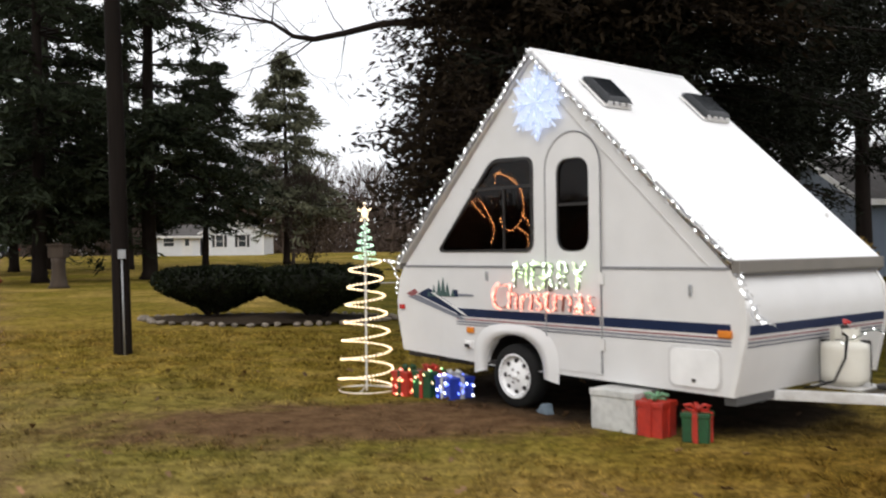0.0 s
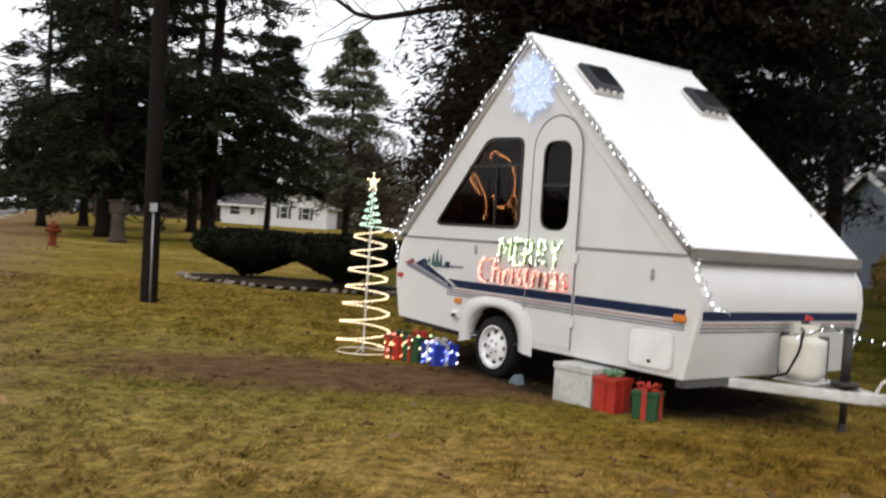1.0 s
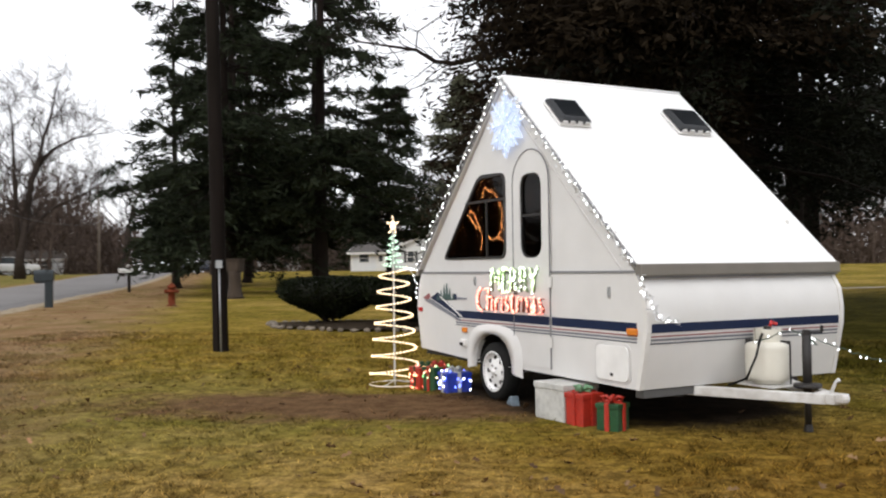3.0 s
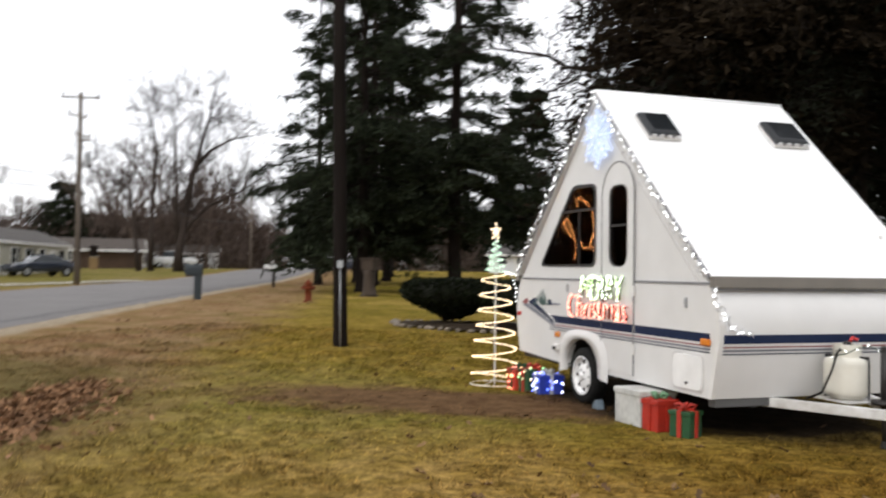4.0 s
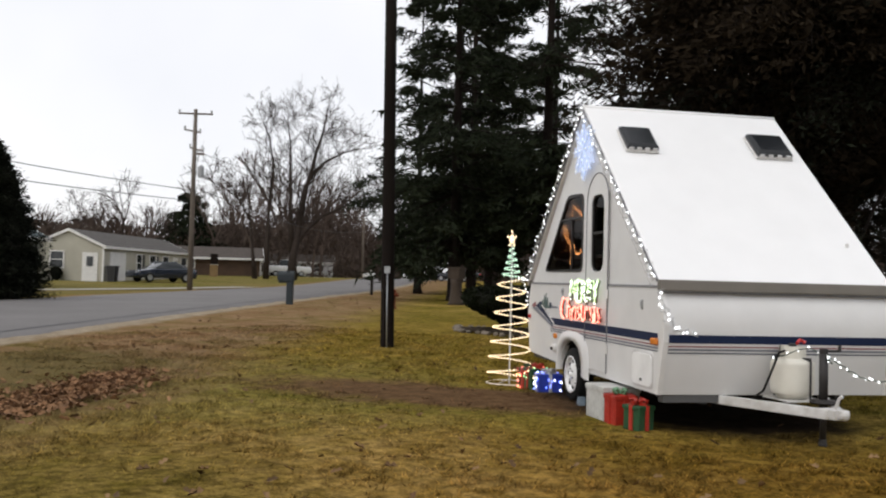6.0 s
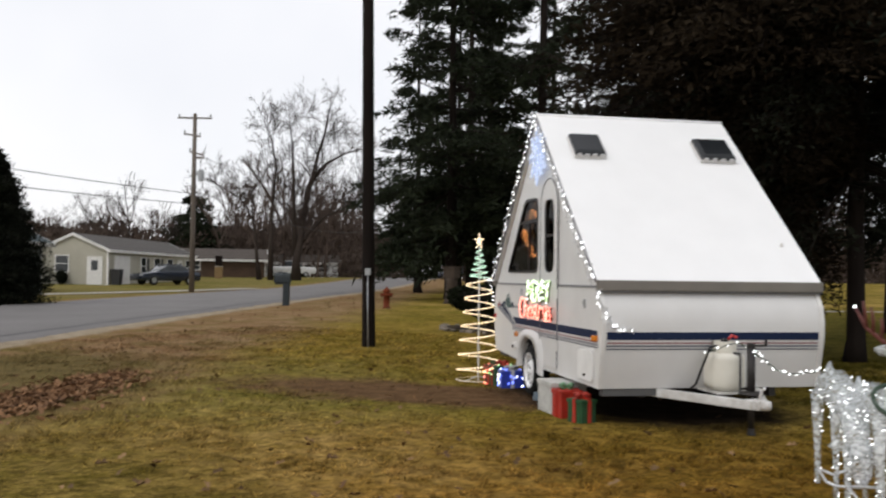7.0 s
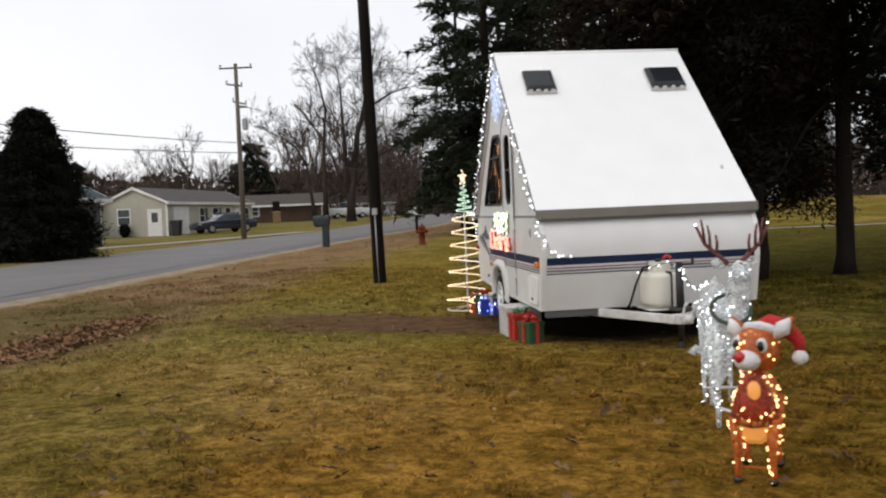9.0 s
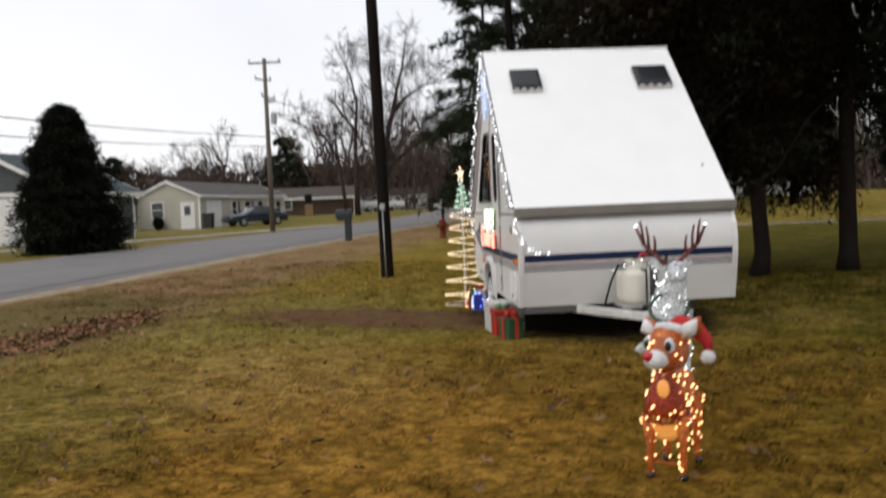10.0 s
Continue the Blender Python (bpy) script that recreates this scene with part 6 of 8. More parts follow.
def street_pole(x, y, h, label, xarm=True):
    t = thing("utility_pole", pose(x, y, ground_z(x, y) - 0.05), label, "utility pole")
    part("shaft", Build().tube([(0, 0, 0), (0, 0, h * 0.5), (0, 0, h)], [0.145, 0.12, 0.095], 12), GREYWOOD, t, smooth=True)
    if not xarm:
        return t
    ax = Vector((0.80, 0.60, 0))
    for z, ln, shift, tip in ((h - 0.22, 0.86, 0.0, 0.0), (h - 1.12, 0.42, -0.12, 9.0), (h - 2.0, 0.36, 0.12, 14.0)):
        part("crossarm", Build().box((-ln + shift, -0.045, z - 0.04), (ln + shift, 0.045, z + 0.04), at=Matrix.Rotation(math.atan2(ax.y, ax.x), 4, "Z") @ Matrix.Translation((0, 0, z)) @ Matrix.Rotation(radians(tip), 4, "Y") @ Matrix.Translation((0, 0, -z))), GREYWOOD, t, "wooden crossarm", bevel=0.01)
        for k in (-0.92, 0.92):
            part("insulator", Build().lathe([(0.03, z + 0.06), (0.06, z + 0.10), (0.035, z + 0.14), (0.055, z + 0.18), (0.02, z + 0.2)], 8, at=Matrix.Translation(ax * (ln * k + shift) - Vector((0, 0, (ln * k + shift) * math.sin(radians(tip)))))), GALV, t)
    q = ax * 0.36
    part("transformer", Build().lathe([(0.13, h - 3.45), (0.15, h - 3.40), (0.15, h - 2.90), (0.09, h - 2.84)], 14, at=Matrix.Translation(q)), GALV, t, "grey can transformer")
    part("bracket", Build().box((0, -0.04, h - 2.3), (0.5, 0.04, h - 2.2), at=Matrix.Rotation(math.atan2(ax.y, ax.x), 4, "Z")), GREYWOOD, t)
    return t


street_pole(-31.35, 30.2, 9.15, "weathered wooden utility pole with crossarms and transformer")
street_pole(-60.0, 80.0, 9.5, "distant plain wooden utility pole", False)
street_pole(-18.0, -2.0, 9.0, "weathered wooden utility pole beside the road")


def cables():
    t = thing("overhead_cable", Matrix(), "black overhead cables sagging between poles", "cable")
    a, c = Vector((-31.35, 30.2, 0.35)), Vector((-18.0, -2.0, 0.2))
    for z0, z1, off in ((5.0, 5.0, 0.12), (4.5, 4.3, -0.12)):
        o = Vector((0.8, 0.6, 0)) * off
        pts = [a.lerp(c, i / 20) + o + Vector((0, 0, z0 + (z1 - z0) * i / 20 - 0.35 * math.sin(math.pi * i / 20))) for i in range(21)]
        part("cable", Build().tube(pts, 0.016, 4), CABLE, t)
    far = Vector((-60.0, 80.0, 0))
    for z0, off in ((5.2, 0.0),):
        pts = [a.lerp(far, i / 16) + Vector((0, 0, z0 + 1.2 * i / 16 - 0.9 * math.sin(math.pi * i / 16))) for i in range(17)]
        part("cable", Build().tube(pts, 0.016, 4), CABLE, t)
    pts = [a.lerp(Vector((-30, 52, 0)), i / 12) + Vector((0, 0, 7.0 - 1.4 * i / 12 - 0.6 * math.sin(math.pi * i / 12))) for i in range(13)]
    part("cable", Build().tube(pts, 0.014, 4), CABLE, t)


cables()


# ---- houses and parked cars across the road ----
def house(at, length, width, wall_h, rise, wall, roof, label, openings, over=0.45, trim=TRIMWHITE, name="house"):
    """x along the long front (facing -y), y to the back. openings: (face, along, low, w, h, kind)."""
    t = thing(name, at, label, "house")
    b = Build()
    b.add([(0, 0, 0), (length, 0, 0), (length, width, 0), (0, width, 0), (0, 0, wall_h), (length, 0, wall_h), (length, width, wall_h), (0, width, wall_h),
           (0, width / 2, wall_h + rise), (length, width / 2, wall_h + rise)],
          [(0, 1, 5, 4), (2, 3, 7, 6), (3, 0, 4, 8, 7), (1, 2, 6, 9, 5), (0, 3, 2, 1), (4, 5, 9, 8), (6, 7, 8, 9)])
    part("wall", b, wall, t)
    siding = Build()
    k = 0
    z = 0.2
    while z < wall_h:
        siding.box((-0.02, -0.02, z), (length + 0.02, 0.0, z + 0.02)).box((-0.02, 0.0, z), (0.0, width, z + 0.02))
        z += 0.2
    part("siding", siding, wall, t)
    for s in (0, 1):
        y0, y1 = (-over, width / 2) if s == 0 else (width + over, width / 2)
        z0 = wall_h - over * rise / (width / 2)
        z1 = wall_h + rise
        b = Build()
        x0, x1 = -over * 0.7, length + over * 0.7
        b.add([(x0, y0, z0 + 0.02), (x1, y0, z0 + 0.02), (x1, y1, z1 + 0.02), (x0, y1, z1 + 0.02), (x0, y0, z0 + 0.14), (x1, y0, z0 + 0.14), (x1, y1, z1 + 0.14), (x0, y1, z1 + 0.14)],
              [(0, 3, 2, 1), (4, 5, 6, 7), (0, 1, 5, 4), (1, 2, 6, 5), (2, 3, 7, 6), (3, 0, 4, 7)])
        r = part("roof", b, roof, t, "shingled roof slope")
        part("fascia", Build().box((x0, y0 - 0.04 if s == 0 else y0, z0 - 0.05), (x1, y0 if s == 0 else y0 + 0.04, z0 + 0.15)), trim, r, "white fascia")
        for xx in (x0 - 0.03, x1):
            g = Build()
            g.add([(xx, y0, z0 - 0.06), (xx + 0.03, y0, z0 - 0.06), (xx + 0.03, y1, z1 - 0.06), (xx, y1, z1 - 0.06), (xx, y0, z0 + 0.15), (xx + 0.03, y0, z0 + 0.15), (xx + 0.03, y1, z1 + 0.15), (xx, y1, z1 + 0.15)],
                  [(0, 3, 2, 1), (4, 5, 6, 7), (0, 1, 5, 4), (1, 2, 6, 5), (2, 3, 7, 6), (3, 0, 4, 7)])
            part("bargeboard", g, trim, r, "white bargeboard")
    for xx in (0, length):
        part("corner_board", Build().box((xx - 0.04, -0.04, 0), (xx + 0.10 if xx == 0 else xx + 0.04, 0.10, wall_h)), trim, t)
    for face, a, low, w, h, kind in openings:
        m = {"front": pose(a, 0, low), "left": pose(0, a, low, 0, 0, -90), "right": pose(length, a, low, 0, 0, 90)}[face]
        fr = 0.09
        if kind == "window":
            o = part("window", Build().box((-fr, -0.06, -fr), (w + fr, 0.01, 0.0)).box((-fr, -0.06, h), (w + fr, 0.01, h + fr)).box((-fr, -0.06, 0), (0, 0.01, h)).box((w, -0.06, 0), (w + fr, 0.01, h)).box((0, -0.045, h / 2 - 0.025), (w, 0.01, h / 2 + 0.025)), trim, t, at=m)
            part("pane", Build().box((0, -0.03, 0), (w, 0.0, h)), PANE, o, "dark glass pane")
        elif kind == "shutter":
            part("shutter", Build().box((0, -0.05, 0), (w, 0.0, h)), BINBLACK, t, "dark shutter", at=m)
        elif kind == "band":
            part("trim_band", Build().box((0, -0.07, 0), (w, 0.0, h)), trim, t, "white trim band", at=m)
        elif kind == "door":
            o = part("door", Build().box((-fr, -0.06, 0), (w + fr, 0.0, h + fr)).box((0.06, -0.075, 0.1), (w - 0.06, -0.06, h * 0.45)), trim, t, "white panelled door", at=m)
            part("pane", Build().box((w * 0.25, -0.085, h * 0.55), (w * 0.75, -0.055, h * 0.9)), PANE, o)
        elif kind == "garage":
            o = part("garage_door", Build().box((-fr, -0.05, 0), (w + fr, 0.0, h + fr)), trim, t, "white garage door", at=m)
            for i in range(4):
                part("panel", Build().box((0.03, -0.075, h * i / 4 + 0.03), (w - 0.03, -0.05, h * (i + 1) / 4 - 0.02)), trim, o, bevel=0.01)
    return t


def road_turn(extra=0.0):
    return math.degrees(math.atan2(ROAD_D[1], ROAD_D[0])) + extra


HX, HY = -48.4, 37.6
hz = ground_z(HX, HY)
house(pose(HX, HY, hz - 0.05, 0, 0, road_turn()) @ Matrix.Scale(0.91, 4), 19.0, 5.3, 2.65, 1.15, BEIGESIDING, SHINGLE, "single storey beige ranch house with grey roof and white trim",
      [("left", 1.5, 0.0, 1.0, 2.1, "door"), ("left", 4.0, 1.05, 0.95, 1.15, "window"), ("front", 1.2, 0.0, 2.7, 2.2, "garage"),
       ("front", 6.2, 0.9, 1.0, 1.3, "window"), ("front", 7.5, 0.9, 0.4, 1.3, "shutter"), ("front", 9.0, 0.9, 1.3, 1.3, "window"), ("front", 10.6, 0.9, 0.4, 1.3, "shutter"),
       ("front", 12.0, 0.9, 1.3, 1.3, "window"), ("front", 14.6, 0.0, 1.0, 2.1, "door"), ("front", 16.6, 0.9, 1.4, 1.3, "window")], over=0.25)


def porch():
    a = pose(HX, HY, hz - 0.05, 0, 0, road_turn()) @ Matrix.Scale(0.91, 4)
    t = thing("porch", a @ pose(-1.6, 5.4, 0), "white enclosed back porch of the ranch house", "porch")
    part("wall", Build().box((-0.9, 0, 0), (1.6, 3.4, 2.15)), WHITESIDING, t, bevel=0.02)
    part("roof", Build().prism([(-1.1, 2.15), (1.7, 2.15), (1.7, 2.85), (-1.1, 2.25)], 3.8, at=pose(0, 3.6, 0, 90, 0, 0)), SHINGLE, t, "grey sloping roof")
    part("window", Build().box((-0.93, 0.4, 0.9), (-0.9, 1.4, 1.8)), PANE, t)


porch()


def wheelie_bin(x, y, label):
    t = thing("wheelie_bin", pose(x, y, ground_z(x, y), 0, 0, road_turn()), label, "bin")
    part("body", Build().add([(-.25, -.25, 0), (.25, -.25, 0), (.25, .25, 0), (-.25, .25, 0), (-.3, -.32, 1.0), (.3, -.32, 1.0), (.3, .32, 1.0), (-.3, .32, 1.0)],
                             [(0, 3, 2, 1), (4, 5, 6, 7), (0, 1, 5, 4), (1, 2, 6, 5), (2, 3, 7, 6), (3, 0, 4, 7)]), BINBLACK, t)
    part("lid", Build().box((-.32, -.36, 1.0), (.32, .34, 1.08)), BINBLACK, t, bevel=0.02)


wheelie_bin(HX + 0.25, HY - 0.35 + 0.9, "black wheelie bin beside the garage door")


def car(x, y, turn, paint, label, kind="sedan"):
    t = thing("parked_car", pose(x, y, ground_z(x, y) + 0.02, 0, 0, turn), label, "car", "parked cars")
    if kind == "sedan":
        low = [(-2.25, 0.28), (2.25, 0.28), (2.32, 0.55), (2.2, 0.78), (1.05, 0.92), (-1.55, 0.98), (-2.25, 0.92), (-2.32, 0.6)]
        top = [(1.1, 0.90), (0.30, 1.38), (-0.75, 1.42), (-1.75, 0.96)]
    else:
        low = [(-2.6, 0.4), (2.5, 0.4), (2.6, 0.7), (2.5, 1.05), (1.1, 1.15), (-2.6, 1.15)]
        top = [(1.2, 1.13), (0.6, 1.75), (-0.7, 1.78), (-0.85, 1.13)]
    w = 0.88
    part("body", Build().prism(low, 2 * w, at=pose(0, w, 0, 90, 0, 0)), paint, t, bevel=0.07, smooth=True)
    b = Build()
    k = len(top)
    vs = [(x_, s * (w - 0.05 - 0.16 * (z_ > 1.1)), z_) for s in (1, -1) for x_, z_ in top]
    fs = [tuple(range(k)), tuple(range(2 * k - 1, k - 1, -1))] + [(i, (i + 1) % k, k + (i + 1) % k, k + i) for i in range(k)]
    part("cabin", b.add(vs, fs), PANE, t, "dark cabin glass", bevel=0.03, smooth=True)
    tp = [q for q in top if q[1] > 1.2]
    part("roof_panel", Build().box((tp[1][0], -w + 0.24, tp[0][1] - 0.0), (tp[0][0], w - 0.24, tp[1][1] + 0.025)), paint, t, bevel=0.03)
    for wx in (-1.4, 1.42):
        for s in (-1, 1):
            at = pose(wx, s * (w - 0.18) if s > 0 else s * w, 0.32, -90, 0, 0)
            q = part("wheel", Build().lathe([(0.2, -0.01), (0.30, -0.005), (0.32, 0.03), (0.32, 0.16), (0.30, 0.19), (0.2, 0.195)], 18, at=at), RUBBER, t)
            part("rim", Build().lathe([(0.19, -0.012), (0.2, 0.01)] if s < 0 else [(0.2, 0.18), (0.19, 0.2)], 14, at=at), GALV, q)
    for s in (-1, 1):
        part("headlight", Build().box((2.2, s * 0.62 - 0.14, 0.62), (2.31, s * 0.62 + 0.14, 0.74)), GALV, t)
        part("tail_light", Build().box((-2.33, s * 0.64 - 0.12, 0.72), (-2.24, s * 0.64 + 0.12, 0.86)), REDLENS, t)


car(-47.2, 41.5, 262, CARBLUE, "dark blue sedan parked before the garage")
house(pose(-68.6, 59.9, ground_z(-65, 64) - 0.15, 0, 0, 46.6), 9, 7, 1.95, 1.05, BROWNBOARD, BROWNSHINGLE, "low brown ranch house among bare trees",
      [("front", 1.2, 0.9, 1.3, 0.9, "window"), ("left", 3.0, 0.9, 1.3, 0.9, "window")])
house(pose(-78.6, 82.9, ground_z(-76, 85) - 0.05, 0, 0, 41.5), 9, 6, 1.9, 0.9, WHITESIDING, BROWNSHINGLE, "long low white house behind a parked truck",
      [("front", 1.0, 0.8, 1.2, 0.8, "window"), ("front", 4.6, 0.0, 0.9, 1.8, "door"), ("front", 6.6, 0.8, 1.2, 0.8, "window")])
car(-65.2, 73.3, 55, CARWHITE, "white pickup truck parked off the road", "truck")


def gate_pillar(x, y):
    t = thing("brick_pillar", pose(x, y, ground_z(x, y) - 0.05, 0, 0, 46), "tan brick pillar with a dark boxy top", "pillar")
    part("shaft", Build().box((-0.36, -0.36, 0), (0.36, 0.36, 1.15)), TANBRICK, t, "tan brick shaft", bevel=0.02)
    part("cap", Build().box((-0.40, -0.40, 1.15), (0.40, 0.40, 1.22)), CONCRETE, t, bevel=0.02)
    part("top_box", Build().box((-0.34, -0.34, 1.22), (0.34, 0.34, 2.2)), BARK, t, "dark box", bevel=0.03)


gate_pillar(-61.2, 59.1)
car(-46.0, 78.0, road_turn() + 60, CARBLUE, "dark blue car parked by the far drive")
house(pose(-33.8, 19.9, ground_z(-34, 20) - 0.05, 0, 0, road_turn()), 6.5, 7.0, 2.55, 1.75, SLATESIDING, TEALSHINGLE, "dark slate gabled garage with white doors behind the cedar",
      [("left", 5.7, 0.0, 4.4, 2.15, "garage"), ("left", 6.6, 2.32, 6.2, 0.2, "band"), ("front", 1.4, 0.0, 3.0, 2.2, "garage")], over=0.5, name="garage")
house(pose(-24.7, 90.6, ground_z(-25, 91) - 0.05, 0, 0, 98.8), 9.0, 6.0, 2.35, 1.35, WHITESIDING, SHINGLE, "white gabled house with dark shutters beyond the spruces",
      [(face, c + d, 0.85 + lift, w, 1.25 - 2 * lift, kind) for face, c in (("left", 4.35), ("left", 2.1))
       for d, w, kind, lift in ((0.72, 0.32, "shutter", 0.0), (0.36, 0.72, "window", 0.05), (-0.40, 0.32, "shutter", 0.0))])
house(pose(-35.2, 88.6, ground_z(-35, 88) - 0.05, 0, 0, 8.8), 4.4, 7.0, 2.0, 1.1, WHITESIDING, SHINGLE, "low white side wing of the shuttered house",
      [("front", 0.9, 1.0, 1.0, 0.8, "window"), ("front", 2.8, 0.0, 0.8, 1.9, "door")], name="house_wing")
house(pose(-56.9, 108.1, ground_z(-56, 108) - 0.05, 0, 0, 14), 5.0, 6.0, 2.2, 1.2, WHITESIDING, SHINGLE, "small white house far beyond the spruces",
      [("front", 0.9, 0.9, 1.0, 1.1, "window"), ("front", 3.4, 0.9, 1.0, 1.1, "window")])
house(pose(12.0, 30.5, ground_z(12, 31) - 0.05, 0, 0, 8), 11, 7.5, 2.6, 1.6, BLUESIDING, SHINGLE, "slate blue house beyond the evergreens",
      [("front", 1.5, 0.0, 2.8, 2.2, "garage"), ("front", 5.5, 0.9, 1.3, 1.2, "window"), ("front", 8.2, 0.9, 1.3, 1.2, "window")])


def dry_bush(x, y, h, r, m, label, seed, n=1500, size=1.0):
    t = thing("bush", pose(x, y, ground_z(x, y)), label, "bush")
    rng = np.random.default_rng(seed)
    d = unit(rng.normal(0, 1, (n, 3)))
    c = d * (rng.random(n)[:, None] ** 0.5) * np.array([r, r, h * 0.5]) + np.array([0, 0, h * 0.52])
    al = unit(d + rng.normal(0, 0.8, (n, 3)))
    sd = unit(np.cross(al, unit(rng.normal(0, 1, (n, 3)))))
    L = (0.10 + 0.12 * rng.random(n)) * size
    tagged(part("foliage", leaf_mesh("foliage", c, al, sd, L, L * 0.4, m, None), None, t), kind="stuff")
    b = Build()
    for i in range(8):
        w = i * 0.8
        b.tube([(0, 0, -0.02), (0.3 * r * math.cos(w), 0.3 * r * math.sin(w), 0.4 * h), (0.7 * r * math.cos(w), 0.7 * r * math.sin(w), 0.8 * h)], [0.03, 0.02, 0.008], 5)
    part("stem_cluster", b, BARK, t)


dry_bush(8.6, 22.0, 1.3, 0.6, YELLOWBUSH, "dry yellow shrub before the blue house", 71)
dry_bush(-14.0, 64.6, 6.2, 2.7, BROWNLEAF, "tall brown thicket still holding dry leaves", 73, n=3600, size=1.7)
dry_bush(-50.75, 35.7, 0.95, 0.38, NEEDLES, "small dark shrub against the beige gable", 72)


# ---- fallen leaves and grass ----
def scatter_leaves():
    rng = np.random.default_rng(77)
    groups = []
    n = 2300
    f = rng.random(n)
    spread = np.where(rng.random(n) < 0.75, 0.22, 0.55) * (1.15 - 0.75 * f)
    px = -2.75 - 1.62 * f + rng.normal(0, 0.9, n) * spread
    py = 3.1 + 2.75 * f + rng.normal(0, 1.2, n) * spread
    groups.append(np.stack([px, py], 1))
    n = 170
    groups.append(np.stack([-7 + 13.5 * rng.random(n), 0.8 + 8.5 * rng.random(n)], 1))
    n = 110
    groups.append(np.stack([0.5 + 6 * rng.random(n), 1.0 + 3.5 * rng.random(n)], 1))
    n = 260
    q = rng.random(n) * 30
    s = -1.2 - 3.5 * rng.random(n)
    groups.append(np.stack([ROAD_P[0] + s * ROAD_N[0] + q * ROAD_D[0], ROAD_P[1] + s * ROAD_N[1] + q * ROAD_D[1]], 1))
    for k, (p, nm, label) in enumerate(((np.concatenate(groups[:1]), "leaf_drift", "drift of dry brown oak leaves in the ditch"),
                                        (np.concatenate(groups[1:]), "fallen_leaves", "scattered dry brown leaves on the lawn"))):
        n = len(p)
        z = np.array([ground_z(x, y) for x, y in p]) + (0.018 + 0.032 * rng.random(n) if k == 0 else 0.028 + 0.015 * rng.random(n))
        c = np.stack([p[:, 0], p[:, 1], z], 1)
        a = rng.random(n) * 6.283
        al = unit(np.stack([np.cos(a), np.sin(a), rng.normal(0, 0.35, n)], 1))
        up = unit(np.stack([rng.normal(0, 0.45, n), rng.normal(0, 0.45, n), np.ones(n)], 1))
        sd = unit(np.cross(al, up))
        up = np.cross(sd, al)
        L = ((0.055 if k == 0 else 0.045) + 0.045 * rng.random(n))[:, None]
        W = L * 0.62
        curl = (0.15 + 0.3 * rng.random(n))[:, None] * L
        # lobed leaf: centre line and two wings, curled upwards
        v = np.empty((n, 10, 3))
        v[:, 0] = c - al * L * 0.55
        v[:, 1] = c - al * L * 0.15
        v[:, 2] = c + al * L * 0.25
        v[:, 3] = c + al * L * 0.5 + up * curl * 0.3
        v[:, 4] = c + sd * W * 0.45 - al * L * 0.22 + up * curl * 0.6
        v[:, 5] = c + sd * W * 0.22 + al * L * 0.02 + up * curl * 0.2
        v[:, 6] = c + sd * W * 0.5 + al * L * 0.22 + up * curl * 0.7
        v[:, 7] = c - sd * W * 0.45 - al * L * 0.22 + up * curl * 0.6
        v[:, 8] = c - sd * W * 0.22 + al * L * 0.02 + up * curl * 0.2
        v[:, 9] = c - sd * W * 0.5 + al * L * 0.22 + up * curl * 0.7
        f = np.array([[0, 4, 1], [1, 4, 5], [1, 5, 2], [2, 5, 6], [2, 6, 3], [0, 1, 7], [1, 8, 7], [1, 2, 8], [2, 9, 8], [2, 3, 9]])
        loops = (np.arange(n)[:, None, None] * 10 + f[None]).reshape(-1)
        me = mesh_arrays(nm, v.reshape(-1, 3), loops, 3, DRIFTLEAF if k == 0 else DRYLEAF)
        tagged(new(nm, me), label, "leaves", kind="stuff")


